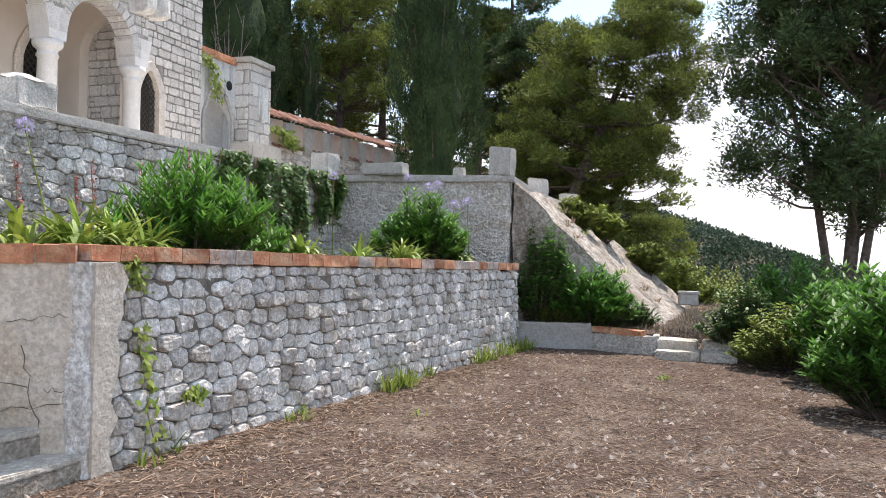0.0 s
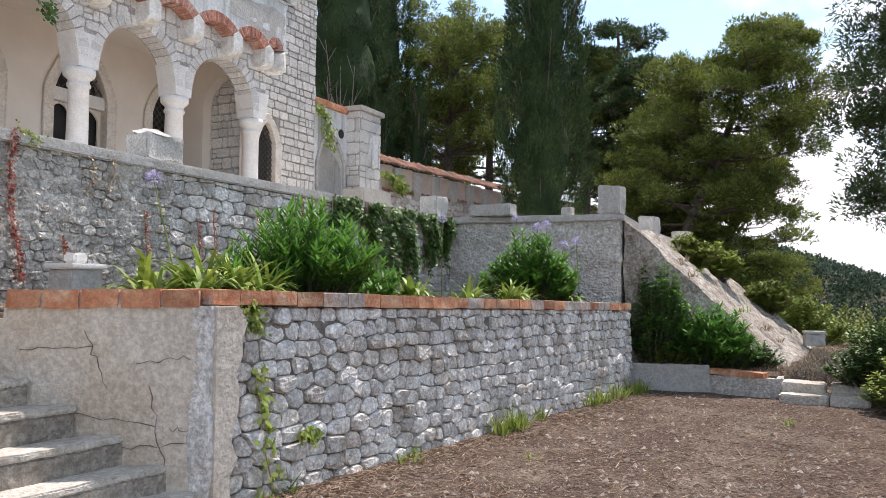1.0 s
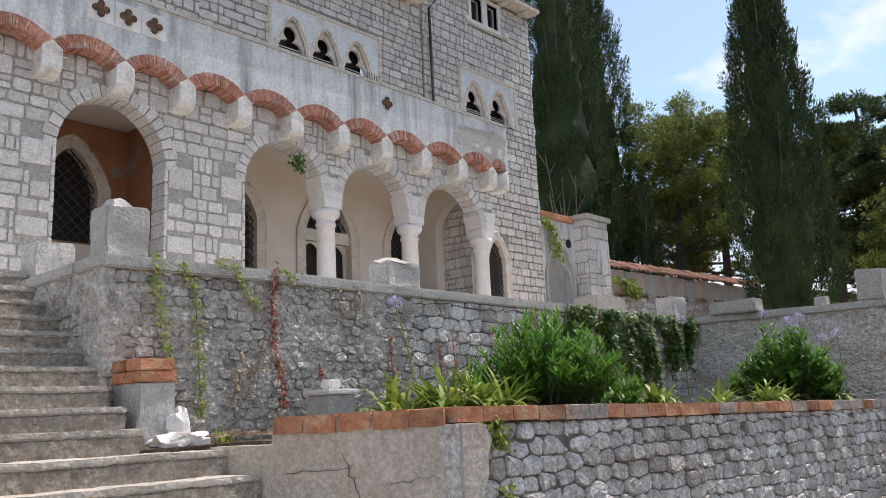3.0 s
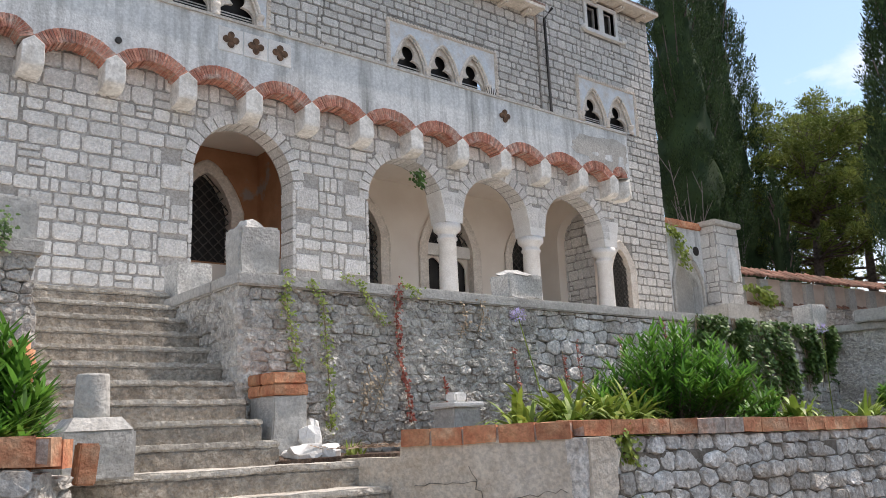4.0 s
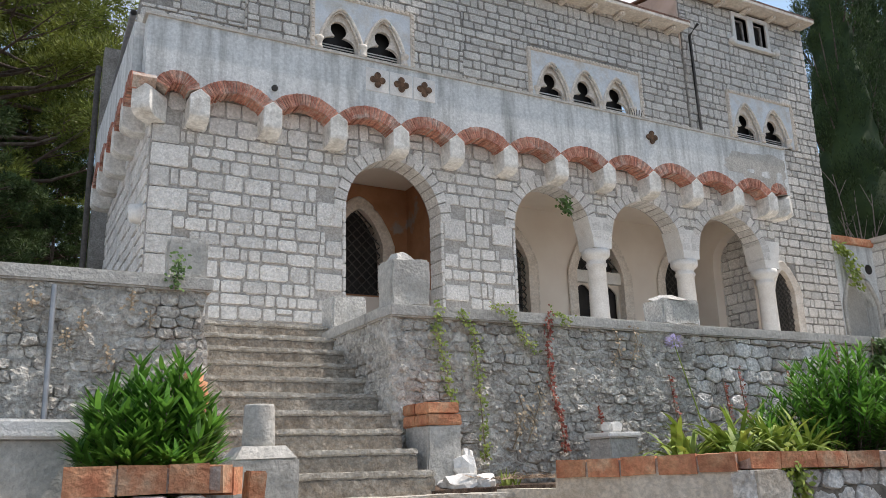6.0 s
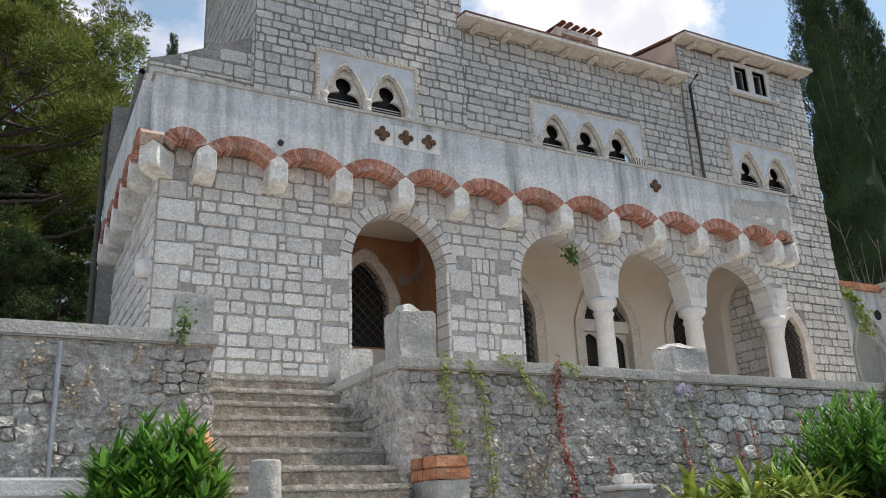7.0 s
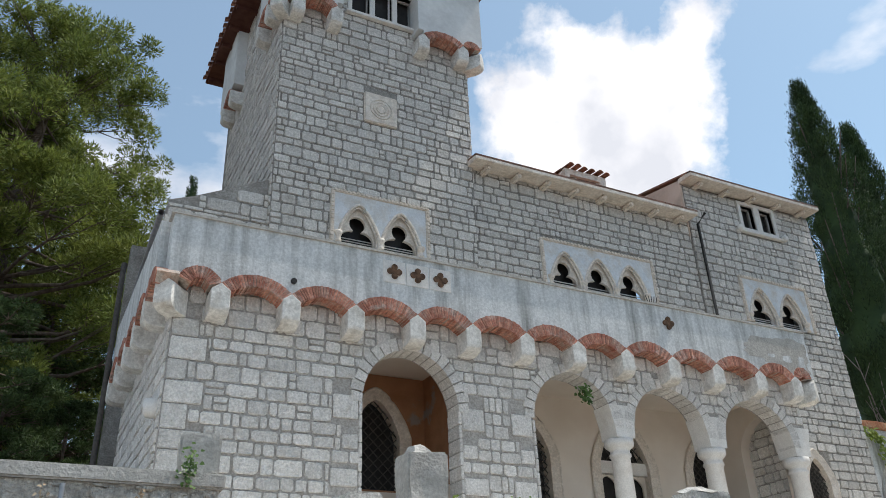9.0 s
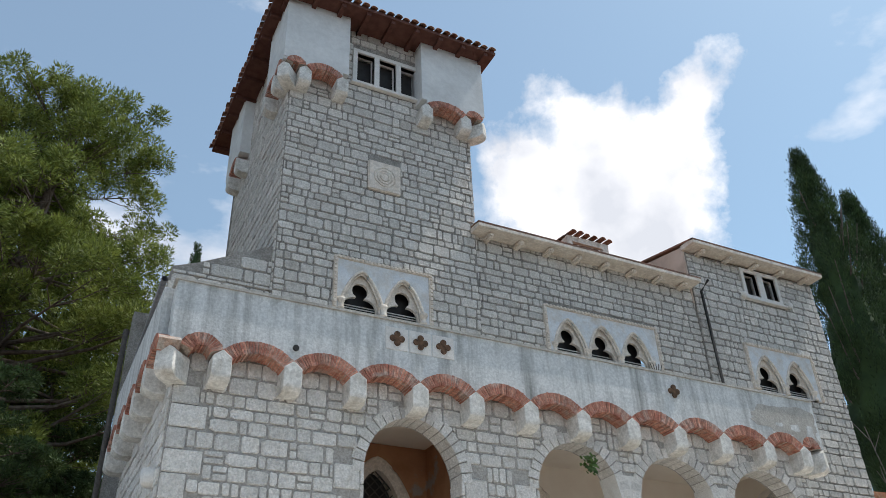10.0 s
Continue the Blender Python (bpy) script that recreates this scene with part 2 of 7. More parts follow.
SOIL = material("soil", (0.085, 0.052, 0.036), (0.165, 0.110, 0.078), 14, 0.97, 1.0, 30, (0.25, 0.19, 0.142), 1.2, bump_scale=0.06, pits=0.5, pit_scale=26)
DEBRIS = material("dry_litter", (0.17, 0.10, 0.06), (0.36, 0.27, 0.19), 9, 0.95, 0.3, 60, vary=0.5)
CHIP = material("stone_chip", (0.25, 0.20, 0.155), (0.42, 0.355, 0.295), 15, 0.95, 0.5, 60, vary=0.25)
OLEANDER = material("oleander_leaf", (0.052, 0.155, 0.02), (0.13, 0.29, 0.045), 5, 0.5, 0.1, 40, vary=0.4, spec=0.25, trans=0.4)
STRAP = material("strap_leaf", (0.15, 0.24, 0.035), (0.29, 0.36, 0.075), 4, 0.5, 0.1, 40, (0.32, 0.30, 0.12), 5.0, 0.35, spec=0.3, trans=0.2, stain_lo=0.6, stain_hi=0.85)
IVY = material("ivy_leaf", (0.06, 0.12, 0.028), (0.13, 0.215, 0.055), 6, 0.5, 0.1, 40, vary=0.4, trans=0.2)
VINE = material("vine_leaf", (0.16, 0.24, 0.04), (0.28, 0.33, 0.07), 6, 0.6, 0.1, 40, vary=0.3, trans=0.3)
RED_LEAF = material("red_creeper_leaf", (0.20, 0.045, 0.03), (0.32, 0.09, 0.055), 6, 0.6, 0.1, 40, vary=0.3, trans=0.2)
DRY = material("dry_stem", (0.30, 0.225, 0.15), (0.43, 0.345, 0.24), 9, 0.9, 0.2, 40, vary=0.3)
LILAC = material("lilac_petal", (0.42, 0.38, 0.62), (0.58, 0.55, 0.74), 12, 0.6, 0.1, 40, vary=0.2, trans=0.3)
PINE_LEAF = material("pine_needles", (0.11, 0.15, 0.032), (0.23, 0.27, 0.062), 0.9, 0.7, 0.1, 20, vary=0.45, trans=0.25)
PINE_DARK = material("dark_conifer_needles", (0.045, 0.078, 0.028), (0.092, 0.14, 0.046), 0.9, 0.7, 0.1, 20, vary=0.45, trans=0.15)
CYPRESS_LEAF = material("cypress_scales", (0.028, 0.052, 0.019), (0.058, 0.098, 0.031), 1.2, 0.75, 0.1, 20, vary=0.45, trans=0.12)
BARK = material("bark", (0.10, 0.075, 0.06), (0.19, 0.15, 0.125), 8, 0.95, 0.8, 20, bump_scale=0.05)
BARE = material("grey_twig", (0.20, 0.17, 0.15), (0.30, 0.26, 0.23), 8, 0.95, 0.3, 20)
HILLWOOD = material("far_wood", (0.045, 0.072, 0.035), (0.085, 0.112, 0.06), 0.08, 0.9, 0.3, 1.0, (0.075, 0.115, 0.08), 0.03, vary=0.35)
SEA = material("sea", (0.03, 0.10, 0.18), (0.04, 0.12, 0.20), 0.02, 0.15, 0.2, 0.4, spec=0.5)

# ---- building helpers ----


def from_lists(name, verts, faces, mat, smooth=False):
    me = bpy.data.meshes.new(name)
    me.from_pydata([tuple(v) for v in verts], [], faces)
    me.materials.append(mat)
    if smooth:
        me.polygons.foreach_set("use_smooth", [True] * len(me.polygons))
    me.update()
    return me


def part(name, bm, mat, parent=None, label="", smooth=False):
    """One mesh object out of a bmesh, under its parent."""
    me = bpy.data.meshes.new(name)
    bmesh.ops.recalc_face_normals(bm, faces=bm.faces)
    bm.to_mesh(me)
    bm.free()
    me.materials.append(mat)
    if smooth:
        me.polygons.foreach_set("use_smooth", [True] * len(me.polygons))
    return hang(name, me, parent, label)


def hang(name, me, parent=None, label="", m=None):
    ob = new(name, me)
    ob.parent = parent
    if m is not None:
        ob.matrix_basis = m
    if label:
        ob["label"] = label
    return ob


def thing(name, at, label, category, group="", kind=""):
    ob = new(name)
    ob.location = at
    return tagged(ob, label, category, group, kind)


def box(bm, x0, x1, y0, y1, z0, z1, bevel=0.0, m=None):
    r = bmesh.ops.create_cube(bm, size=1)
    mat = Matrix.Translation(((x0 + x1) / 2, (y0 + y1) / 2, (z0 + z1) / 2)) @ Matrix.Diagonal((abs(x1 - x0), abs(y1 - y0), abs(z1 - z0), 1))
    if m is not None:
        mat = m @ mat
    bmesh.ops.transform(bm, matrix=mat, verts=r["verts"])
    if bevel:
        es = list({e for v in r["verts"] for e in v.link_edges})
        bmesh.ops.bevel(bm, geom=es, offset=bevel, segments=2, affect="EDGES", clamp_overlap=True)
    return bm


def boxed(x0, x1, y0, y1, z0, z1, bevel=0.0, m=None):
    return box(bmesh.new(), x0, x1, y0, y1, z0, z1, bevel, m)


def worn(bm, amount=0.012, scale=5.0, cuts=0):
    """Uneven, chipped edges."""
    if cuts:
        bmesh.ops.subdivide_edges(bm, edges=bm.edges[:], cuts=cuts, use_grid_fill=True)
    for v in bm.verts:
        v.co += noise.noise_vector(v.co * scale) * amount
    return bm


def lathe(bm, profile, at=(0, 0, 0), seg=20):
    rings = []
    for r, z in profile:
        rings.append([bm.verts.new((at[0] + r * math.cos(2 * math.pi * i / seg), at[1] + r * math.sin(2 * math.pi * i / seg), at[2] + z)) for i in range(seg)])
    for a, b in zip(rings, rings[1:]):
        for i in range(seg):
            bm.faces.new((a[i], a[(i + 1) % seg], b[(i + 1) % seg], b[i]))
    bm.faces.new(rings[0][::-1])
    bm.faces.new(rings[-1])
    return bm


def tube(verts, faces, pts, radii, seg=6):
    """Append a bent tapered tube to lists."""
    base = len(verts)
    for i, p in enumerate(pts):
        p = Vector(p)
        d = (Vector(pts[min(i + 1, len(pts) - 1)]) - Vector(pts[max(i - 1, 0)]))
        d = d.normalized() if d.length > 1e-6 else Vector((0, 0, 1))
        s = d.orthogonal().normalized()
        t = d.cross(s)
        for k in range(seg):
            a = 2 * math.pi * k / seg
            verts.append(p + (s * math.cos(a) + t * math.sin(a)) * radii[i])
    for i in range(len(pts) - 1):
        for k in range(seg):
            a, b = base + i * seg + k, base + i * seg + (k + 1) % seg
            faces.append((a, b, b + seg, a + seg))


def prism(bm, outline, y0, y1):
    """Outline of (x, z) drawn out from y0 to y1."""
    f = [bm.verts.new((x, y0, z)) for x, z in outline]
    b = [bm.verts.new((x, y1, z)) for x, z in outline]
    n = len(outline)
    bm.faces.new(f)
    bm.faces.new(b[::-1])
    for i in range(n):
        bm.faces.new((f[i], b[i], b[(i + 1) % n], f[(i + 1) % n]))
    return bm


def solid(outline, z0, z1):
    """Plan outline of (x, y) drawn up from z0 to z1."""
    bm = bmesh.new()
    lo = [bm.verts.new((x, y, z0)) for x, y in outline]
    hi = [bm.verts.new((x, y, z1)) for x, y in outline]
    n = len(outline)
    bm.faces.new(lo[::-1])
    bm.faces.new(hi)
    for i in range(n):
        bm.faces.new((lo[i], lo[(i + 1) % n], hi[(i + 1) % n], hi[i]))
    return bm


def arch_points(cx, half, spring, rise, steps=14):
    """Left to right over a round arch."""
    return [(cx + half * math.cos(math.pi * (1 - i / steps)), spring + rise * math.sin(math.pi * (1 - i / steps))) for i in range(steps + 1)]


def wall_with_openings(x0, x1, z0, z1, y0, y1, openings):
    """A wall in the xz plane; openings are outlines of (x, z) cut right through. Built of upright strips."""
    bm = bmesh.new()
    xs = sorted({round(x, 5) for x in [x0, x1] + [p[0] for o in openings for p in o] if x0 - 1e-6 <= x <= x1 + 1e-6})
    quad = lambda *p: bm.faces.new([bm.verts.new(q) for q in p])
    for a, b in zip(xs, xs[1:]):
        if b - a < 1e-4:
            continue
        mid, cuts = (a + b) / 2, []
        for o in openings:
            for (px, pz), (qx, qz) in zip(o, o[1:] + o[:1]):
                if min(px, qx) < mid < max(px, qx):
                    f = lambda x: pz + (qz - pz) * (x - px) / (qx - px)
                    cuts.append((f(mid), f(a), f(b)))
        cuts.sort()
        levels = [(z0, z0, z0)] + cuts + [(z1, z1, z1)]
        for lo, hi in zip(levels[::2], levels[1::2]):
            quad((a, y0, lo[1]), (b, y0, lo[2]), (b, y0, hi[2]), (a, y0, hi[1]))
            quad((a, y1, lo[1]), (a, y1, hi[1]), (b, y1, hi[2]), (b, y1, lo[2]))
            quad((a, y0, lo[1]), (a, y1, lo[1]), (b, y1, lo[2]), (b, y0, lo[2]))
            quad((a, y0, hi[1]), (b, y0, hi[2]), (b, y1, hi[2]), (a, y1, hi[1]))
    for o in openings:
        for (px, pz), (qx, qz) in zip(o, o[1:] + o[:1]):
            if abs(px - qx) < 1e-4:
                quad((px, y0, pz), (qx, y0, qz), (qx, y1, qz), (px, y1, pz))
    for x in (x0, x1):
        quad((x, y0, z0), (x, y0, z1), (x, y1, z1), (x, y1, z0))
    bmesh.ops.remove_doubles(bm, verts=bm.verts[:], dist=1e-5)
    return bm


def curtain(samples, ztop, y0, y1):
    """A wall whose lower edge runs through (x, z) samples, left to right, up to a level top."""
    bm = bmesh.new()
    quad = lambda *p: bm.faces.new([bm.verts.new(q) for q in p])
    for (a, za), (b, zb) in zip(samples, samples[1:]):
        if abs(b - a) < 1e-5:
            quad((a, y0, za), (a, y0, zb), (a, y1, zb), (a, y1, za))
            continue
        quad((a, y0, za), (b, y0, zb), (b, y0, ztop), (a, y0, ztop))
        quad((a, y1, za), (a, y1, ztop), (b, y1, ztop), (b, y1, zb))
        quad((a, y0, za), (a, y1, za), (b, y1, zb), (b, y0, zb))
        quad((a, y0, ztop), (b, y0, ztop), (b, y1, ztop), (a, y1, ztop))
    for x, z in (samples[0], samples[-1]):
        quad((x, y0, z), (x, y0, ztop), (x, y1, ztop), (x, y1, z))
    bmesh.ops.remove_doubles(bm, verts=bm.verts[:], dist=1e-5)
    return bm


# stones: a chamfered block, front at -y, unit size, four shapes
def stone_shape(k):
    rnd = random.Random(k)
    j = lambda a: rnd.uniform(-a, a)
    outline = []
    for sx, sz in ((-1, -1), (1, -1), (1, 1), (-1, 1)):
        u, w = rnd.uniform(0.05, 0.2), rnd.uniform(0.05, 0.2)
        a, b = (sx * 0.5 + j(0.02), sz * (0.5 - w)), (sx * (0.5 - u), sz * 0.5 + j(0.025))
        outline += [a, b] if sx * sz > 0 else [b, a]
    v = []
    for s, y, jit in ((1.0, 0.5, 0.0), (0.985, -0.3, 0.012), (0.91, -0.5, 0.018)):
        for x, z in outline:
            v.append((x * s + j(jit), y + j(jit) * 4, z * s + j(jit)))
    f = [tuple(range(16, 24))]
    for r in (0, 8):
        for i in range(8):
            f.append((r + i, r + (i + 1) % 8, r + 8 + (i + 1) % 8, r + 8 + i))
    return v, f


STONES = [stone_shape(k) for k in range(8)]


def courses(x0, x1, z0, z1, height, length, seed, blocked=None, gap=0.028):
    """Coursed stones as (x, z, w, h); blocked(za, zb) gives the spans along x that stay free of stones in that band."""
    rnd = random.Random(seed)
    out, z = [], z0
    while z < z1 - 0.06:
        h = min(height * rnd.uniform(0.75, 1.3), z1 - z)
        if z1 - z - h < 0.08:
            h = z1 - z
        spans = blocked(z, z + h) if blocked else []
        x = x0 - rnd.uniform(0, length * 0.6)
        while x < x1:
            w = length * rnd.choice((0.45, 0.65, 0.85, 1.0, 1.2, 1.5)) * rnd.uniform(0.9, 1.1)
            bits = [(max(x, x0), min(x + w, x1))]
            for lo, hi in spans:
                bits = [q for a, b in bits for q in ((a, min(b, lo)), (max(a, hi), b)) if q[1] - q[0] > 0.001]
            x += w
            for a, b in bits:
                if b - a > 0.05:
                    split = h > 0.19 and b - a < 0.3 and rnd.random() < 0.12
                    if split:
                        out.append(((a + b) / 2, z + h * 0.26, b - a - gap, h * 0.5 - gap))
                        out.append(((a + b) / 2, z + h * 0.76, b - a - gap, h * 0.48 - gap))
                    else:
                        out.append(((a + b) / 2 + rnd.uniform(-0.004, 0.004), z + h / 2 + rnd.uniform(-0.006, 0.006), b - a - gap * rnd.uniform(0.6, 1.3), h - gap * rnd.uniform(0.7, 1.3)))
        z += h
    return out


def lay(stones, m, mat, parent, near=None, depth=0.05, name="stone", limit=300):
    """Set coursed stones on the plane of m (x along, z up, -y out); the ones for which near() holds are parts of their own, the rest one mesh."""
    meshes = [from_lists(name, v, f, mat) for v, f in STONES]
    order = sorted(stones, key=near) if near else []
    rnd = random.Random(len(stones))
    for i, (x, z, w, h) in enumerate(order[:limit]):
        hang(name, meshes[i % 8], parent, "", m @ Matrix.Translation((x, rnd.uniform(-0.006, 0.006), z)) @ Matrix.Diagonal((w, depth, h, 1)))
    verts, faces = [], []
    for i, (x, z, w, h) in enumerate(order[limit:] if near else stones):
        v, f = STONES[rnd.randrange(8)]
        base, dy = len(verts), rnd.uniform(-0.006, 0.006)
        verts += [m @ Vector((x + a * w, dy + b * depth, z + c * h)) for a, b, c in v]
        faces += [tuple(base + k for k in q) for q in f]
    if verts:
        tagged(hang(name + "work", from_lists(name + "work", verts, faces, mat), parent), kind="stuff")

# ---- ground, sea and hill ----


def smooth(v, a, b):
    t = min(1, max(0, (v - a) / (b - a)))
    return t * t * (3 - 2 * t)


def ground_height(x, y):
    r = math.hypot(x, y)
    h = 2.9 * smooth(y, 7.4, 9.0) * (1 - smooth(x, 21, 24)) + 3.2 * smooth(y, 4.0, 9.5) * smooth(x, 21, 24)
    h += 0.34 * smooth(x, 14.6, 15.4) * (1 - smooth(y, 3.0, 5.0))
    h += 0.22 * max(0, y - 24) * (1 - smooth(r, 120, 300)) * (1 - smooth(x, 30, 60))
    fall = smooth(x, 24, 70) * (1 - smooth(y, 12, 60))
    h -= 14 * fall
    h -= 30 * smooth(-y, 20, 200)
    if x > 60:
        far = -24 + 72 * smooth(y, -150, 170) * smooth(x, 90, 320)
        k = smooth(x, 60, 140)
        h = h * (1 - k) + far * k
    h -= 26 * smooth(-x, 60, 300)
    return h + 0.02 * noise.noise(Vector((x * 1.3, y * 1.3, 0)))


def graded(lo, hi, fine, grow):
    out, v, s = [0.0], 0.0, fine
    while v < hi:
        v += s
        s = fine if v < 24 else s * grow
        out.append(v)
    neg, v, s = [], 0.0, fine
    while v > lo:
        v -= s
        s = fine if v > -8 else s * grow
        neg.append(v)
    return neg[::-1] + out


gx, gy = graded(-700, 1500, 0.25, 1.16), graded(-900, 900, 0.25, 1.16)
gv = [(x, y, ground_height(x, y)) for y in gy for x in gx]
nx = len(gx)
gf = [(j * nx + i, j * nx + i + 1, (j + 1) * nx + i + 1, (j + 1) * nx + i) for j in range(len(gy) - 1) for i in range(nx - 1)]
tagged(new("ground", from_lists("ground", gv, gf, SOIL, True)), "dry brown earth with litter and stone chips", "ground", kind="structure")
bm = bmesh.new()
box(bm, -3000, 4500, -4000, 4000, -26, -25)
tagged(part("water", bm, SEA), "blue sea far below the hill", "sea", kind="structure")

# ---- retaining wall of the planting bed ----
CORNER, FAR, LEFT = Vector((4.59, 4.22)), Vector((13.95, 3.56)), Vector((3.87, 5.41))
STAIR_END = Vector((3.60, 5.86))
TOP_NEAR, TOP_FAR = 1.47, 1.36


def along(a, b, s):
    return a + (b - a) * s


def clip_cell(poly, mx, mz, nx, nz):
    """Keep the side of the polygon that lies against the direction n, seen from the point m."""
    out = []
    for (ax, az), (bx, bz) in zip(poly, poly[1:] + poly[:1]):
        da, db = (ax - mx) * nx + (az - mz) * nz, (bx - mx) * nx + (bz - mz) * nz
        if da <= 0:
            out.append((ax, az))
        if (da < 0 < db) or (db < 0 < da):
            t = da / (da - db)
            out.append((ax + (bx - ax) * t, az + (bz - az) * t))
    return out


def rubble(parent, a, b, z0, top_a, top_b, size, seed, mat, name="rubble_stone", keep=0, thick=0.12, batter=0.0):
    """A wall of fitted irregular stones between plan points a and b (outside to the right of a to b)."""
    rnd = random.Random(seed)
    length = (b - a).length
    ux = (b - a).normalized()
    out = Vector((ux.y, -ux.x))
    hz, flat = size * 0.75, 1.65
    rows = int((max(top_a, top_b) - z0) / hz) + 3
    seeds = {}
    for r in range(-1, rows):
        at, c = -size * rnd.uniform(0.2, 1.6), 0
        while at < length + size * 1.5:
            wide = size * rnd.choice((0.7, 0.9, 1.1, 1.35, 1.7))
            seeds[(r, c)] = (at + wide / 2, z0 + (r + 0.5 + rnd.uniform(-0.20, 0.20)) * hz)
            at, c = at + wide, c + 1
    made, verts, faces = 0, [], []
    for (r, c), (sx, sz) in sorted(seeds.items(), key=lambda q: q[0][1]):
        slope = top_a + (top_b - top_a) * max(0, min(1, sx / length))
        poly = [(max(0, sx - size * 1.8), max(z0, sz - size * 1.8)), (min(length, sx + size * 1.8), max(z0, sz - size * 1.8)), (min(length, sx + size * 1.8), min(slope, sz + size * 1.8)), (max(0, sx - size * 1.8), min(slope, sz + size * 1.8))]
        if poly[1][0] - poly[0][0] < 0.05 or poly[2][1] - poly[1][1] < 0.03:
            continue
        near = [o for q, o in seeds.items() if abs(q[0] - r) < 3 and abs(o[0] - sx) < size * 3 and q != (r, c)]
        for o in near:
            if len(poly) > 2:
                poly = clip_cell(poly, (sx + o[0]) / 2, (sz + o[1]) / 2, o[0] - sx, (o[1] - sz) * flat * flat)
        if len(poly) < 3:
            continue
        mx, mz = sum(q[0] for q in poly) / len(poly), sum(q[1] for q in poly) / len(poly)
        if max(q[0] for q in poly) - min(q[0] for q in poly) < 0.05 or max(q[1] for q in poly) - min(q[1] for q in poly) < 0.04:
            continue
        ring = []
        for (ax, az), (bx, bz) in zip(poly, poly[1:] + poly[:1]):
            if math.hypot(bx - ax, bz - az) < 0.02:
                ring.append(((ax + bx) / 2, (az + bz) / 2))
            else:
                ring.append((ax + (bx - ax) * 0.2, az + (bz - az) * 0.2))
                ring.append((ax + (bx - ax) * 0.8, az + (bz - az) * 0.8))
        n = len(ring)
        bulge = rnd.uniform(0.45, 1.0) * thick
        tilt = (rnd.uniform(-0.2, 0.2), rnd.uniform(-0.2, 0.2))
        v, f = [], []
        for sc, dep in ((0.985, -0.03), (0.95, bulge * 0.6), (0.82, bulge * 0.97)):
            for qx, qz in ring:
                ps, pz = mx + (qx - mx) * sc, mz + (qz - mz) * sc
                dd = dep + (rnd.uniform(-0.009, 0.009) + (qx - mx) * tilt[0] * 0.3 + (qz - mz) * tilt[1] * 0.3) * (dep > 0) - batter * (pz - z0)
                w = a + ux * ps + out * dd
                v.append((w.x, w.y, pz))
        for k in (0, n):
            f += [(k + i, k + (i + 1) % n, k + n + (i + 1) % n, k + n + i) for i in range(n)]
        cen = a + ux * mx + out * (bulge * 1.04 - batter * (mz - z0))
        v.append((cen.x, cen.y, mz + rnd.uniform(-0.02, 0.02)))
        f += [(2 * n + i, 2 * n + (i + 1) % n, 3 * n) for i in range(n)]
        if made < keep:
            hang(name, from_lists(name, v, f, mat), parent)
            made += 1
        else:
            base = len(verts)
            verts += v
            faces += [tuple(base + q for q in g) for g in f]
    if verts:
        tagged(hang("stonework", from_lists("stonework", verts, faces, mat), parent), kind="stuff")


def course_of_bricks(parent, a, b, za, zb, n, depth, height, mat, seed, name="brick", jitter=0.008, mixed=None):
    """A row of bricks laid flat from a to b, top at za to zb, `depth` deep to the left of a to b."""
    rnd = random.Random(seed)
    ux = (b - a).normalized()
    ang = math.atan2(ux.y, ux.x)
    cuts = [0.0]
    for i in range(n):
        cuts.append(cuts[-1] + rnd.uniform(0.7, 1.25))
    L = (b - a).length
    cuts = [c / cuts[-1] * L for c in cuts]
    bm = boxed(0.006, L - 0.006, 0.012, depth - 0.012, -height + 0.004, -0.014)
    for v in bm.verts:
        v.co.z += za + (zb - za) * v.co.x / L
    part("brick_mortar", bm, CEMENTED, parent).matrix_basis = Matrix.Translation((a.x, a.y, 0)) @ Matrix.Rotation(ang, 4, "Z")
    for s0, s1 in zip(cuts, cuts[1:]):
        z = za + (zb - za) * (s0 + s1) / 2 / L
        bm = boxed(-(s1 - s0) / 2 + 0.005, (s1 - s0) / 2 - 0.005, 0, depth, -height, 0)
        for v in bm.verts:
            v.co += Vector((rnd.uniform(-jitter, jitter), rnd.uniform(-jitter, jitter), rnd.uniform(-jitter, jitter)))
        o = part(name, bm, mixed if mixed and rnd.random() < 0.35 and s0 > 0.9 else mat, parent)
        p = a + ux * (s0 + s1) / 2
        o.matrix_basis = Matrix.Translation((p.x, p.y, z)) @ Matrix.Rotation(ang + rnd.uniform(-0.012, 0.012), 4, "Z")


bed_wall = tagged(new("wall_bed"), "grey dry-stone retaining wall with a terracotta brick coping", "retaining wall", kind="structure")
ux = (FAR - CORNER).normalized()
nin = Vector((-ux.y, ux.x))
lx = (CORNER - LEFT).normalized()
lin = Vector((-lx.y, lx.x))
core = [CORNER, FAR, FAR + nin * 0.4, CORNER + nin * 0.55 + ux * 0.45, LEFT + lin * 0.35, LEFT]
tagged(part("wall_core", solid([tuple(p) for p in core], -0.3, TOP_FAR - 0.02), EARTHJOINT, bed_wall), "dark earthy joints")
low_side = [STAIR_END, LEFT - lin * 0.03, LEFT + lin * 0.3, STAIR_END + Vector((0.35, 0.1))]
part("plaster_side", worn(solid([tuple(q) for q in low_side], -0.2, 1.37), 0.012, 2.0, 4), PLASTER_STAINED, bed_wall, "stained cracked plaster facing")
side = [LEFT - lin * 0.03, CORNER - lin * 0.03 + lx * 0.03, CORNER + ux * 0.12 - nin * 0.04, CORNER + ux * 0.12 + nin * 0.2, LEFT + lin * 0.2]
bm = solid([tuple(p) for p in side], -0.2, TOP_NEAR)
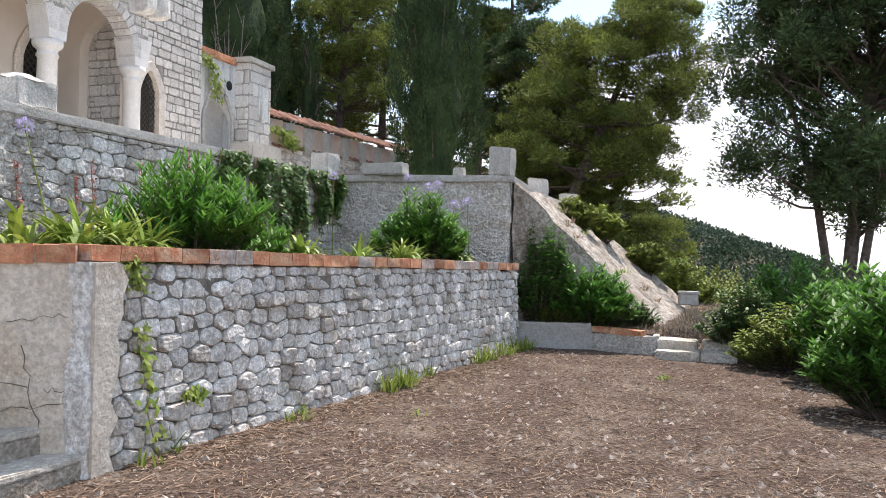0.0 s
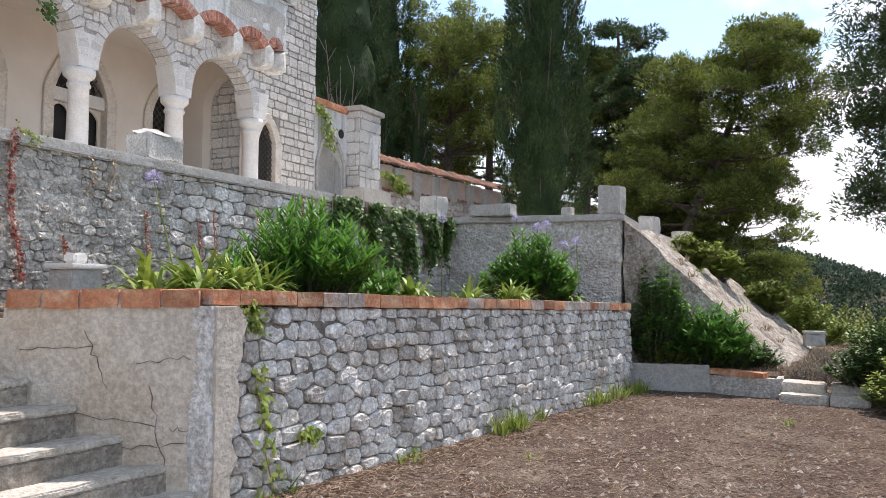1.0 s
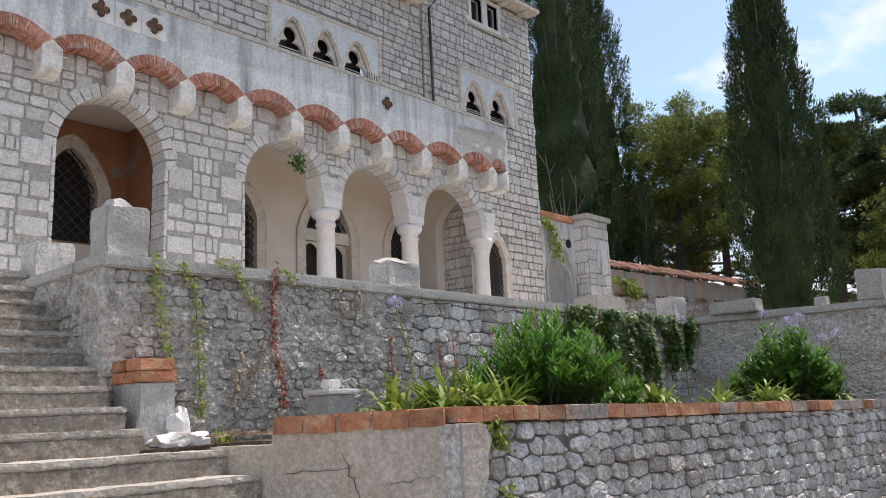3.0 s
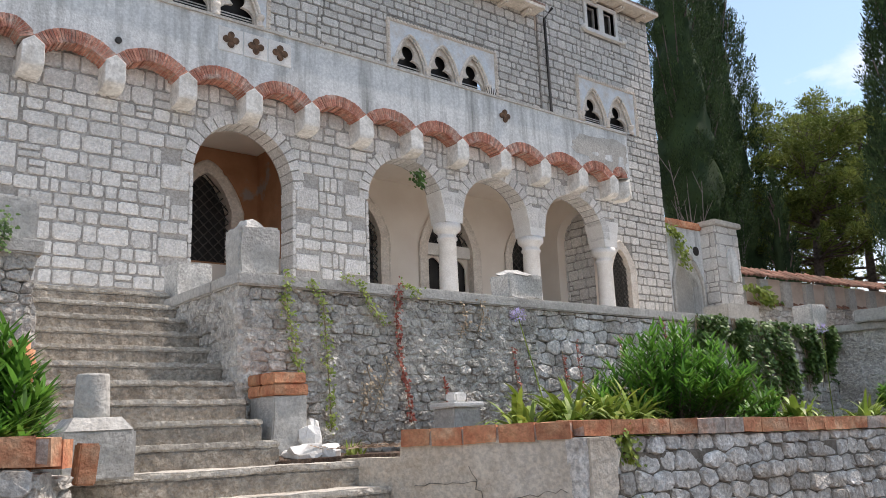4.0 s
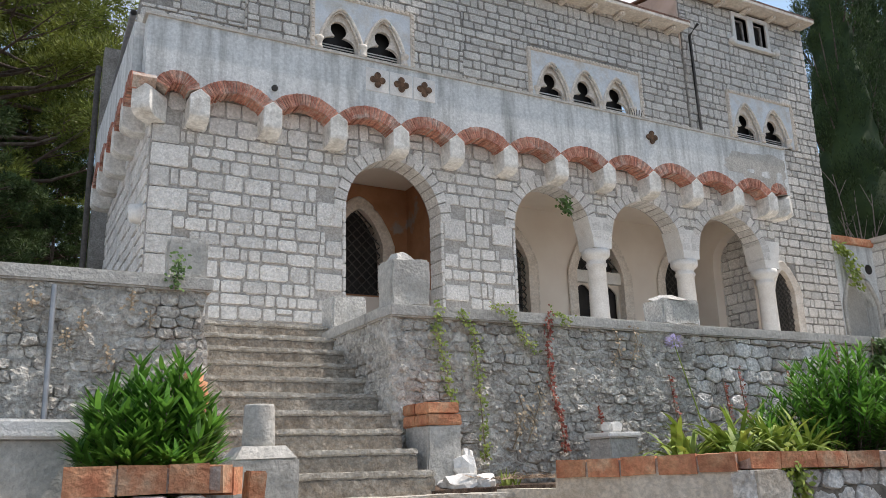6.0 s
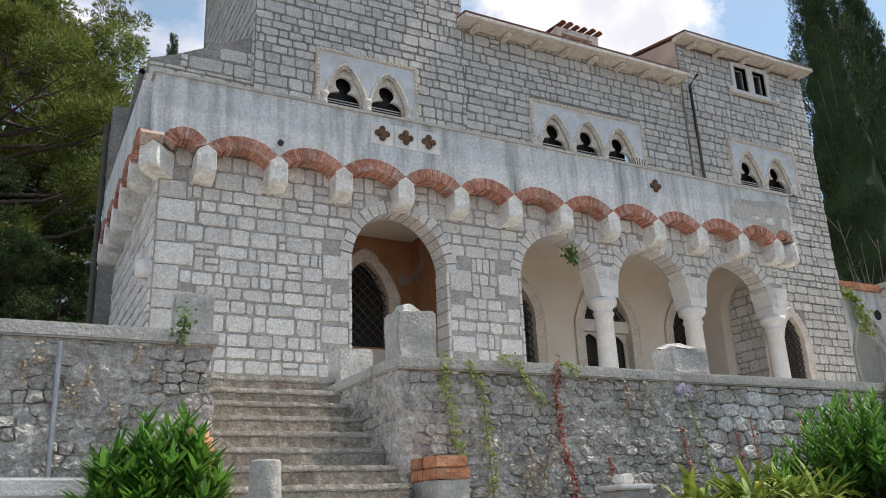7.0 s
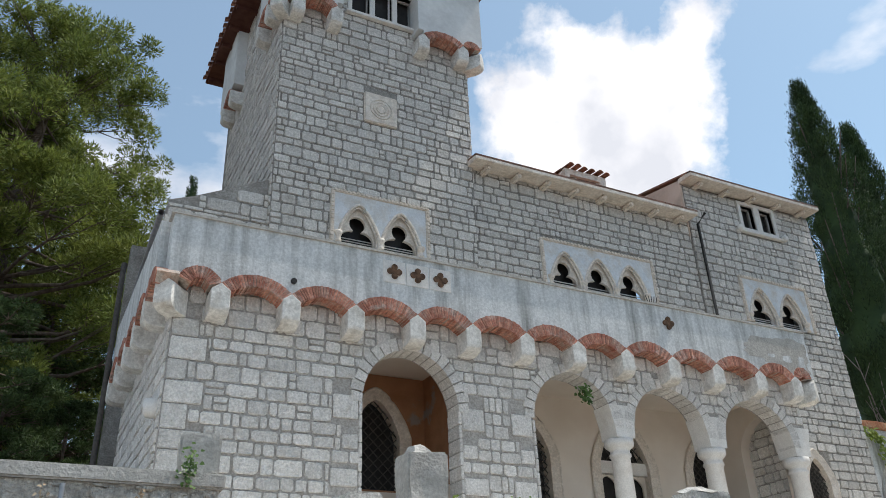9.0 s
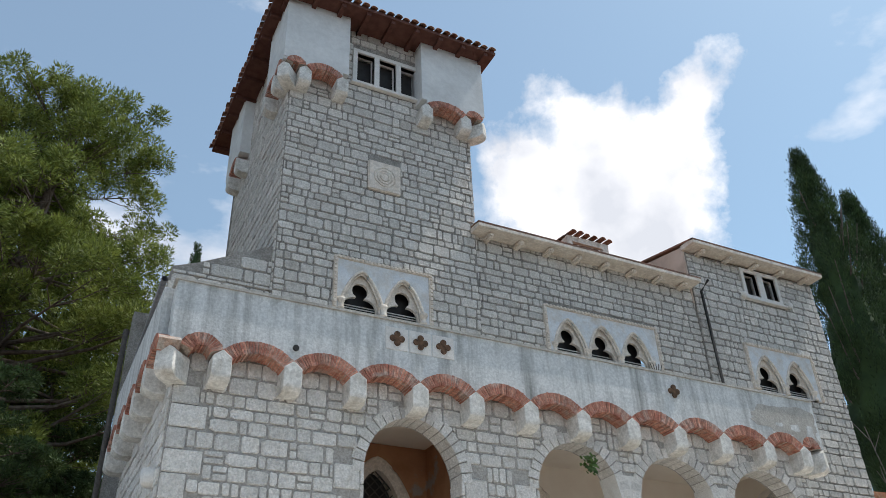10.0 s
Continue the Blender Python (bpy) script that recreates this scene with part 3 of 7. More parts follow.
part("plaster_side", worn(bm, 0.015, 2.0, 6), PLASTER_STAINED, bed_wall, "stained cracked plaster facing")
rs = random.Random(77)
edge = [(0.0, -0.1)] + [(0.16 + 0.10 * (k / 12) + rs.uniform(-0.05, 0.07), k * TOP_NEAR / 12) for k in range(13)] + [(0.0, TOP_NEAR)]
o = part("plaster_edge", prism(bmesh.new(), edge, -0.10, 0.05), PLASTER_STAINED, bed_wall, "ragged edge of the plaster over the stones")
o.matrix_basis = Matrix.Translation((CORNER.x, CORNER.y, 0)) @ Matrix.Rotation(math.atan2(ux.y, ux.x), 4, "Z")
rc = random.Random(21)
for cx, cz, cl, ca in ((0.12, 1.15, 0.5, 0.1), (0.35, 0.75, 0.7, -0.2), (0.55, 1.3, 0.45, -1.2), (0.9, 1.05, 0.4, 0.15), (0.75, 0.45, 0.55, 0.1), (1.0, 0.9, 0.6, -1.35), (0.2, 0.35, 0.4, 0.5), (1.15, 0.6, 0.2, 0.0)):
    cv, cf, cp = [], [], []
    for k in range(9):
        s, z = cx + cl * (k / 8) * math.cos(ca), cz + cl * (k / 8) * math.sin(ca)
        q = LEFT + lx * (s + rc.uniform(-0.018, 0.018)) - lin * 0.034
        cp.append((q.x, q.y, z + rc.uniform(-0.022, 0.022)))
    tube(cv, cf, cp, [0.002 + 0.003 * rc.random() for k in range(9)], 4)
    hang("crack", from_lists("crack", cv, cf, EARTHJOINT), bed_wall)
rubble(bed_wall, CORNER + ux * 0.06, FAR, -0.05, TOP_NEAR, TOP_FAR, 0.185, 4, RUBBLE, keep=420, thick=0.085, batter=0.03)
course_of_bricks(bed_wall, CORNER - nin * 0.05, FAR - nin * 0.05, TOP_NEAR + 0.125, TOP_FAR + 0.115, 29, 0.30, 0.115, TERRACOTTA, 3, mixed=CEMENTED)
course_of_bricks(bed_wall, LEFT - lin * 0.05, CORNER - lin * 0.05 - lx * 0.05, TOP_NEAR + 0.10, TOP_NEAR + 0.125, 5, 0.28, 0.125, TERRACOTTA, 5)

# earth in the bed
bedpts = [tuple(p) for p in (CORNER + nin * 0.32 + ux * 0.25, FAR + nin * 0.25)] + [(14.6, 6.85), (3.1, 6.85), (3.1, 6.02), (STAIR_END.x + 0.1, STAIR_END.y + 0.05), tuple(LEFT + lin * 0.2)]
bm = solid(bedpts, 1.0, 1.37)
bmesh.ops.triangulate(bm, faces=bm.faces[:])
bmesh.ops.subdivide_edges(bm, edges=[e for e in bm.edges if all(v.co.z > 1.2 for v in e.verts)], cuts=10, use_grid_fill=True)
for v in bm.verts:
    if v.co.z > 1.2:
        v.co.z += 0.05 * noise.noise(v.co * 1.6) + 0.02
tagged(part("bed_earth", bm, SOIL), "dry brown earth of the planting bed", "earth", kind="structure")

# ---- terrace: front wall, stair cheek, bastion ----
Y_T, Z_T, X_S0, X_S1, Z_L = 6.9, 3.03, 1.50, 3.18, 1.34
terrace = tagged(new("wall_terrace"), "rough grey stone terrace wall with a concrete coping", "terrace wall", kind="structure")


def rough_wall(outline, z0, z1, amount=0.05, cell=0.03, mat=ROUGHCAST, name="wall_body", label="", parent=None):
    bm = solid(outline, z0, z1)
    bmesh.ops.triangulate(bm, faces=bm.faces[:])
    for _ in range(9):
        es = [e for e in bm.edges if e.calc_length() > cell * 1.8]
        if not es:
            break
        bmesh.ops.subdivide_edges(bm, edges=es, cuts=1)
        bmesh.ops.triangulate(bm, faces=[f for f in bm.faces if len(f.verts) > 3])
    bm.normal_update()
    for v in bm.verts:
        # smears of mortar that leave some of the stones bare
        k = noise.noise(v.co * 2.3) * 0.9 + noise.noise(v.co * 6.5) * 0.55 + noise.noise(v.co * 15.0) * 0.35 + noise.noise(v.co * 30.0) * 0.25
        v.co += Vector((v.normal.x, v.normal.y, 0)) * amount * k
    return part(name, bm, mat, parent or terrace, label)


rubble(terrace, Vector((X_S1 + 0.02, Y_T + 0.02)), Vector((6.9, Y_T + 0.02)), 1.2, Z_T - 0.11, Z_T - 0.11, 0.125, 18, ROUGHCAST, "wall_stone", 300, 0.05)
rubble(terrace, Vector((-1.2, Y_T + 0.02)), Vector((X_S0 - 0.01, Y_T + 0.02)), 1.2, Z_T - 0.02, Z_T - 0.02, 0.125, 19, ROUGHCAST, "wall_stone", 0, 0.05)
rubble(terrace, Vector((X_S1 + 0.02, 8.9)), Vector((X_S1 + 0.02, Y_T + 0.05)), 1.6, Z_T - 0.11, Z_T - 0.11, 0.125, 20, ROUGHCAST, "wall_stone", 0, 0.045)
rough_wall([(X_S1, 8.95), (X_S1, Y_T), (6.9, Y_T), (6.9, Y_T + 0.45), (X_S1 + 0.45, Y_T + 0.45), (X_S1 + 0.45, 8.95)], 1.0, Z_T - 0.1)
rough_wall([(-1.2, Y_T), (X_S0, Y_T), (X_S0, 8.95), (X_S0 - 0.4, 8.95), (X_S0 - 0.4, Y_T + 0.45), (-1.2, Y_T + 0.45)], 1.0, Z_T + 0.0, cell=0.04)
part("wall_body", boxed(-6.0, -1.2, Y_T, Y_T + 0.45, 1.0, Z_T), ROUGHCAST, terrace)
BX = 13.95
part("wall_core", solid([(6.9, Y_T + 0.04), (BX, Y_T + 0.04), (14.4, 3.8), (14.8, 3.9), (14.5, Y_T + 0.45), (6.9, Y_T + 0.45)], 0.5, Z_T - 0.12), EARTHJOINT, terrace, "dark joints")
rubble(terrace, Vector((6.85, Y_T + 0.04)), Vector((BX, Y_T + 0.04)), 1.2, Z_T - 0.12, Z_T - 0.12, 0.20, 8, RUBBLE, "rubble_stone", 260, 0.07)
rough_wall([(BX - 0.08, Y_T), (14.3, 3.78), (14.6, 3.8), (14.3, Y_T)], 1.0, Z_T - 0.1, 0.05, 0.06)
far_wall = rough_wall([(14.3, 3.78), (21.9, 3.88), (21.9, 4.3), (14.6, 4.2)], 0.2, Z_T - 0.1, cell=0.12)
for v in far_wall.data.vertices:
    v.co.z -= 0.058 * (v.co.x - 14.3) * smooth(v.co.z, 0.5, 2.9)

c0 = [CORNER - lx * 0.10 - lin * 0.035, CORNER - lin * 0.045 - nin * 0.045, CORNER + ux * 0.20 - nin * 0.055, CORNER + ux * 0.20 + nin * 0.05, CORNER + nin * 0.05 - lx * 0.10]
rough_wall([tuple(q) for q in c0], -0.1, TOP_NEAR + 0.004, 0.03, 0.03, RUBBLE, "corner_masonry", "rough pale masonry of the corner", bed_wall)


def coping(parent, a, b, z, w, h, name="coping", over=0.05, fall=0.0):
    a, b = Vector(a), Vector(b)
    d = b - a
    bm = boxed(0, d.length, -over, w, z - h, z, 0.015)
    o = part(name, worn(bm, 0.012, 3.0, 5), CONCRETE, parent)
    o.matrix_basis = Matrix.Translation((a.x, a.y, 0)) @ Matrix.Rotation(math.atan2(d.y, d.x), 4, "Z") @ Matrix.Translation((0, 0, z)) @ Matrix.Rotation(fall, 4, "Y") @ Matrix.Translation((0, 0, -z))


coping(terrace, (X_S1 - 0.04, Y_T), (BX + 0.2, Y_T), Z_T, 0.5, 0.12)
coping(terrace, (X_S1 + 0.45, Y_T + 0.55), (X_S1 + 0.45, 8.95), Z_T, 0.49, 0.12)
coping(terrace, (BX - 0.1, Y_T - 0.1), (14.3, 3.75), Z_T + 0.003, 0.5, 0.12)
coping(terrace, (14.25, 3.78), (21.9, 3.88), Z_T + 0.006, 0.45, 0.12, fall=0.058)
coping(terrace, (-6.0, Y_T), (X_S0 + 0.04, Y_T), Z_T + 0.1, 0.5, 0.12)
tagged(part("terrace_floor", solid([(-8, Y_T + 0.4), (X_S0 - 0.02, Y_T + 0.4), (X_S0 - 0.02, 8.9), (X_S1 + 0.1, 8.9), (X_S1 + 0.1, Y_T + 0.4), (14.2, Y_T + 0.4), (14.6, 4.0), (23, 4.1), (23, 13.4), (-8, 13.4)], 2.75, 3.0), PAVING), "pale paved terrace floor", "floor", kind="structure")

# ---- stairs ----
stairs = tagged(new("stairs"), "worn grey stone outdoor steps in two flights", "stairs", kind="structure")


def step(x0, x1, y0, y1, z0, z1, seed, nose=0.015):
    """A riser block under a worn tread slab; the riser's shade is put into its colour."""
    for name, bx, mat, cut in (("riser", (x0, x1 - 0.004, y0 + nose, y1, z0, z1 - 0.05), STEP_SHADED, 0.012), ("tread", (x0, x1, y0, y1, z1 - 0.05, z1), STEP, 0.010)):
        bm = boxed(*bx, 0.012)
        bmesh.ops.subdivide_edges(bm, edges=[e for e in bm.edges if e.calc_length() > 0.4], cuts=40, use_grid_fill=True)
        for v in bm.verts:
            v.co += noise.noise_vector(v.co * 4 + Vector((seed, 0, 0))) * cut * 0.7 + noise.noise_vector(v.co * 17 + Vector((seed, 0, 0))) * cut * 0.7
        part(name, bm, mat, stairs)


TREADS = [(4.16, 0.17, 4.66), (4.42, 0.355, 4.46), (4.68, 0.56, 4.30), (4.94, 0.775, 4.10), (5.20, 0.96, 3.92), (5.46, 1.16, 3.80), (5.72, 1.35, 3.72)]
below = -0.05
for k, (y0, z1, edge) in enumerate(TREADS):
    step(1.35, edge, y0, y0 + (0.42 if k < 6 else 0.6), below - 0.04, z1, k, 0.006)
    below = z1
for k in range(10):
    y0 = 6.02 + 0.292 * k
    step(X_S0 - 0.05, X_S1 + 0.03 if k > 2 else 3.14, y0, y0 + 0.42, 1.36 + 0.174 * k - 0.05, 1.36 + 0.174 * (k + 1), 20 + k, 0.004)

# ---- villa ----
YF, YH, FLOOR = 11.0, 13.0, 3.0
X0, X1 = 1.55, 13.5  # lower block with the loggia
villa = tagged(new("villa"), "pale stone villa with loggia, brick corbel table and tower", "house", kind="structure")
ARCHES = [(5.13, 0.81, 5.25, 0.92), (8.10, 0.82, 5.30, 0.86), (10.14, 0.85, 5.30, 0.84), (12.23, 0.87, 5.30, 0.84)]
CAP = 5.15
outline = [(X0, FLOOR - 0.2)]
cx, hf, sp, ri = ARCHES[0]
outline += [(cx - hf, FLOOR - 0.2)] + arch_points(cx, hf, sp, ri) + [(cx + hf, FLOOR - 0.2)]
outline += [(ARCHES[1][0] - ARCHES[1][1], FLOOR - 0.2)]
for cx, hf, sp, ri in ARCHES[1:]:
    if cx > 9:
        outline.append((cx - hf, CAP))
    outline += arch_points(cx, hf, sp, ri)
    outline.append((cx + hf, CAP))
outline.append((X1, CAP))
bm = curtain(outline, 6.75, YF, YF + 0.38)
part("loggia_wall", bm, MORTAR_PALE, villa, "grey mortar bed of the stone facing")


def arch_spans(za, zb):
    z, spans = (za + zb) / 2, []
    for cx, hf, sp, ri in ARCHES:
        if zb <= sp:
            spans.append((cx - hf, cx + hf))
        elif z < sp + ri + 0.15:
            k = max(0.0, 1 - ((max(z, sp) - sp) / (ri + 0.15)) ** 2) ** 0.5 * (hf + 0.15)
            spans.append((cx - k, cx + k))
    if za < 5.66:
        spans.append((8.75, 20.0))
    return spans


front = Matrix.Translation((0, YF, 0))
for jx, s in ((ARCHES[0][0] - ARCHES[0][1], 1), (ARCHES[0][0] + ARCHES[0][1], -1), (ARCHES[1][0] - ARCHES[1][1], 1)):
    for k in range(11):
        z = FLOOR + 0.207 * k
        part("jamb_stone", worn(boxed(jx - 0.03 * s, jx + 0.022 * s, YF - 0.028, YF + 0.36, z + 0.006, z + 0.2, 0.008), 0.006, 7), ASHLAR, villa)
# large quoins up the corner and springers beside the arches
qr = random.Random(61)
QUOINS, z, k = [], FLOOR - 0.15, 0
while z < 6.1:
    h = qr.uniform(0.24, 0.36)
    QUOINS.append((X0 + 0.004, X0 + (0.52 if k % 2 else 0.30) + qr.uniform(-0.05, 0.08), z, z + h))
    z, k = z + h, k + 1
for jx, s in ((ARCHES[0][0] - ARCHES[0][1] - 0.03, -1), (ARCHES[0][0] + ARCHES[0][1] + 0.03, 1), (ARCHES[1][0] - ARCHES[1][1] - 0.03, -1)):
    for z, h, w in ((3.35, 0.24, 0.30), (4.02, 0.26, 0.42), (4.55, 0.22, 0.26), (4.98, 0.36, 0.40)):
        QUOINS.append((min(jx, jx + s * w), max(jx, jx + s * w), z, z + h))
for a, b, c, d in QUOINS:
    part("quoin", worn(boxed(a + 0.01, b - 0.01, YF - 0.027, YF + 0.02, c + 0.009, d - 0.009, 0.01), 0.008, 6), ASHLAR, villa)
lower = courses(X0, X1, FLOOR - 0.2, 6.66, 0.215, 0.27, 11, lambda za, zb: arch_spans(za, zb) + [(a, b) for a, b, c, d in QUOINS if zb > c + 0.03 and za < d - 0.03])
lay(lower, front, ASHLAR, villa, near=lambda s: s[0] + 0.3 * abs(s[1] - 4.6))


def voussoirs(parent, cx, hf, sp, ri, depth, n, y, mat, name="voussoir", proud=0.035, back=0.34, m=None):
    for i in range(n):
        a0, a1 = math.pi * (1 - i / n) - 0.012, math.pi * (1 - (i + 1) / n) + 0.012
        d = depth * (1.0 if i % 2 else 0.86)
        pts = [(cx + hf * math.cos(a0), sp + ri * math.sin(a0)), (cx + (hf + d) * math.cos(a0), sp + (ri + d) * math.sin(a0)), (cx + (hf + d) * math.cos(a1), sp + (ri + d) * math.sin(a1)), (cx + hf * math.cos(a1), sp + ri * math.sin(a1))]
        o = part(name, prism(bmesh.new(), [(p, q - 0.004) for p, q in pts], y - proud, y + back), mat, parent)
        if m is not None:
            o.matrix_basis = m


for i, (cx, hf, sp, ri) in enumerate(ARCHES):
    voussoirs(villa, cx, hf - 0.012, sp, ri - 0.012, 0.2, 19, YF, ASHLAR)

# columns with caps and the smooth blocks over them
COLX = (9.10, 11.17, 13.29)
for cxx in COLX:
    bm = bmesh.new()
    lathe(bm, [(0.21, 0), (0.21, 0.12), (0.18, 0.16), (0.18, 0.2), (0.165, 0.24), (0.172, 0.8), (0.16, 1.84), (0.185, 1.86), (0.185, 1.9), (0.165, 1.92), (0.17, 1.97), (0.24, 2.03), (0.25, 2.06), (0.25, 2.145)], (cxx, YF + 0.19, FLOOR), 24)
    part("column", bm, WHITE_STONE, villa, "smooth pale stone column", True)
    bm = bmesh.new()
    half = 0.19
    prism(bm, [(cxx - half, CAP), (cxx + half, CAP), (cxx + half + 0.015, CAP + 0.2), (cxx + half + 0.10, 5.70), (cxx - half - 0.10, 5.70), (cxx - half - 0.015, CAP + 0.2)], YF - 0.03, YF + 0.4)
    part("impost", bm, WHITE_STONE, villa, "smooth white impost block")

# parapet over scalloped brick arches on corbels
PZ, YP = 7.60, 10.70
CORBELS = [1.52, 2.11, 3.12, 4.11, 5.12, 6.09, 7.09, 8.11, 9.13, 10.16, 11.20, 12.26, 13.20, 13.66]
SPRING, TOP = 6.63, 6.84


def ring_of(a, b, top=TOP, spring=SPRING):
    """Centre and outer radius of the flat arch that springs at a and b."""
    h, r = (b - a) / 2, top - spring
    rad = (h * h + r * r) / (2 * r)
    return (a + b) / 2, top - rad, rad, math.asin(min(1, (spring - top + rad) / rad))


def brick_arch(parent, a, b, y0, y1, top=TOP, spring=SPRING, deep=0.18, m=None):
    """A flat arch of thin bricks on edge over its mortar, from corbel to corbel."""
    cx, cz, rad, lo = ring_of(a, b, top, spring)
    n = max(9, int((math.pi - 2 * lo) * rad / 0.047))
    arc = lambda r, t: (cx + r * math.cos(t), cz + r * math.sin(t))
    ts = [math.pi - lo - (math.pi - 2 * lo) * i / n for i in range(n + 1)]
    bm = bmesh.new()
    prism(bm, [arc(rad + 0.006, t) for t in ts[::2] + ([ts[-1]] if n % 2 else [])] + [arc(rad - deep + 0.006, t) for t in (ts[::2] + ([ts[-1]] if n % 2 else []))[::-1]], y0 + 0.006, y1 - 0.002)
    bed = part("arch_mortar", bm, CEMENTED, parent)
    bm, rnd = bmesh.new(), random.Random(int(a * 100))
    for t0, t1 in zip(ts, ts[1:]):
        g = (t0 - t1) * rnd.uniform(0.07, 0.13)
        out, inn = rad + rnd.uniform(-0.004, 0.008), rad - deep + rnd.uniform(-0.012, 0.006)
        prism(bm, [arc(inn, t0 - g), arc(out, t0 - g), arc(out, t1 + g), arc(inn, t1 + g)], y0 - rnd.uniform(0, 0.01), y1)
    o = part("brick_arch", bm, BRICK, parent, "arch of red bricks on edge")
    if m is not None:
        o.matrix_basis = m
        bed.matrix_basis = m


out = [(1.38, SPRING)]
for a, b in zip(CORBELS, CORBELS[1:]):
    cx, cz, rad, lo = ring_of(a, b)
    out += [(cx + rad * math.cos(math.pi - lo - (math.pi - 2 * lo) * k / 12), cz + rad * math.sin(math.pi - lo - (math.pi - 2 * lo) * k / 12)) for k in range(13)]
out += [(13.76, SPRING)]
clean = [out[0]]
for p in out[1:]:
    if abs(p[0] - clean[-1][0]) + abs(p[1] - clean[-1][1]) > 1e-4:
        clean.append(p)
bm = curtain(clean, PZ, YP, YP + 0.33)
part("parapet", bm, WHITE_PLASTER, villa, "weathered white plaster parapet")
part("parapet_cap", worn(boxed(1.34, 13.75, YP - 0.03, YP + 0.3, PZ, PZ + 0.04), 0.008, 3, 8), CONCRETE, villa, "thin grey coping")


# grey render laid bare where the plaster fell off, with white islands left in it
rndp = random.Random(5)
for name, px, pz, rx, rz, mat, dy, label in (("bare_patch", 12.95, 7.12, 0.92, 0.30, CONCRETE, 0.0, "grey bare render where the plaster fell off"), ("bare_patch", 13.35, 6.88, 0.36, 0.20, CONCRETE, 0.0015, "grey bare render where the plaster fell off"), ("plaster_island", 13.12, 6.98, 0.13, 0.07, WHITE_PLASTER, 0.004, "scrap of white plaster"), ("plaster_island", 13.5, 6.95, 0.10, 0.13, WHITE_PLASTER, 0.004, "scrap of white plaster"), ("plaster_island", 12.72, 7.0, 0.10, 0.04, WHITE_PLASTER, 0.004, "scrap of white plaster")):
    blot = []
    for k in range(40):
        t = k / 40 * 6.2832
        q = 1 + 0.42 * noise.noise(Vector((math.cos(t) * 1.6, math.sin(t) * 1.6, px))) + rndp.uniform(-0.07, 0.07)
        blot.append((min(13.72, px + rx * q * math.cos(t)), pz + rz * q * math.sin(t)))
    bm = bmesh.new()
    mid = bm.verts.new((px, YP - 0.005 - dy, pz))
    rim = [bm.verts.new((x, YP - 0.004 - dy, z)) for x, z in blot]
    back = [bm.verts.new((x, YP + 0.02, z)) for x, z in blot]
    for k in range(40):
        bm.faces.new((mid, rim[k], rim[(k + 1) % 40]))
        bm.faces.new((rim[k], back[k], back[(k + 1) % 40], rim[(k + 1) % 40]))
    part(name, bm, mat, villa, label)


def corbel(parent, m):
    """A stone bracket with a rounded foot and a gabled front between two arches."""
    prof = [(-0.335, 0.37), (0.10, 0.37), (0.10, 0.0), (-0.18, 0.0), (-0.27, 0.025), (-0.32, 0.075), (-0.335, 0.13)]
    bm = bmesh.new()
    f = [bm.verts.new((-0.135, y, z)) for y, z in prof]
    b = [bm.verts.new((0.135, y, z)) for y, z in prof]
    ridge = [bm.verts.new((0, -0.335, 0.47)), bm.verts.new((0, 0.10, 0.47))]
    bm.faces.new(f)
    bm.faces.new(b[::-1])
    for i in range(1, len(prof)):
        bm.faces.new((f[i], b[i], b[(i + 1) % len(prof)], f[(i + 1) % len(prof)]) if i < len(prof) - 1 else (f[i], b[i], b[0], ridge[0], f[0]))
    bm.faces.new((f[0], ridge[0], ridge[1], f[1]))
    bm.faces.new((b[0], b[1], ridge[1], ridge[0]))
    bm.faces.new((f[1], ridge[1], b[1]))
    bmesh.ops.bevel(bm, geom=bm.edges[:], offset=0.009, segments=1, affect="EDGES", clamp_overlap=True)
    part("corbel", worn(bm, 0.009, 7), CORBEL_STONE, parent).matrix_basis = m


for x in CORBELS[1:-1]:
    corbel(villa, Matrix.Translation((x, YF, 6.16)))
corbel(villa, Matrix.Translation((1.56, YF - 0.02, 6.16)) @ Matrix.Rotation(radians(-40), 4, "Z"))
corbel(villa, Matrix.Translation((13.56, YF - 0.02, 6.16)) @ Matrix.Rotation(radians(30), 4, "Z"))
for a, b in zip(CORBELS, CORBELS[1:]):
    brick_arch(villa, a, b, YP - 0.014, YF - 0.03)
# side of the parapet and its corbels on the west front
SIDE_Y1 = 15.6
part("parapet_side", boxed(1.25, 1.55, YP + 0.34, SIDE_Y1, 6.80, PZ + 0.03), WHITE_PLASTER, villa, "weathered white plaster parapet")
SIDE_MAT = Matrix.Translation((1.24, 0, 0)) @ Matrix.Rotation(radians(-90), 4, "Z")
for k in range(5):
    y = 11.55 + 0.95 * k
    corbel(villa, Matrix.Translation((X0, y, 6.16)) @ Matrix.Rotation(radians(-90), 4, "Z"))
    brick_arch(villa, -y, -(10.62 if k == 0 else y - 0.95), -0.014, 0.29, m=SIDE_MAT)
part("side_wall", boxed(X0, X0 + 0.4, YF + 0.39, SIDE_Y1, 2.8, 6.85), MORTAR_PALE, villa)
side_m = Matrix.Translation((X0, 0, 0)) @ Matrix.Rotation(radians(-90), 4, "Z")
lay(courses(-SIDE_Y1, -YF - 0.02, FLOOR - 0.2, 6.8, 0.21, 0.33, 12), side_m, ASHLAR, villa)
bm = bmesh.new()
lathe(bm, [(0.10, 0), (0.13, 0.05), (0.13, 0.22), (0.10, 0.22)], (0, 0, 0), 14)
part("stone_spout", bm, WHITE_STONE, villa, "round stone bracket", True).matrix_basis = Matrix.Translation((X0 - 0.05, 11.35, 4.85))
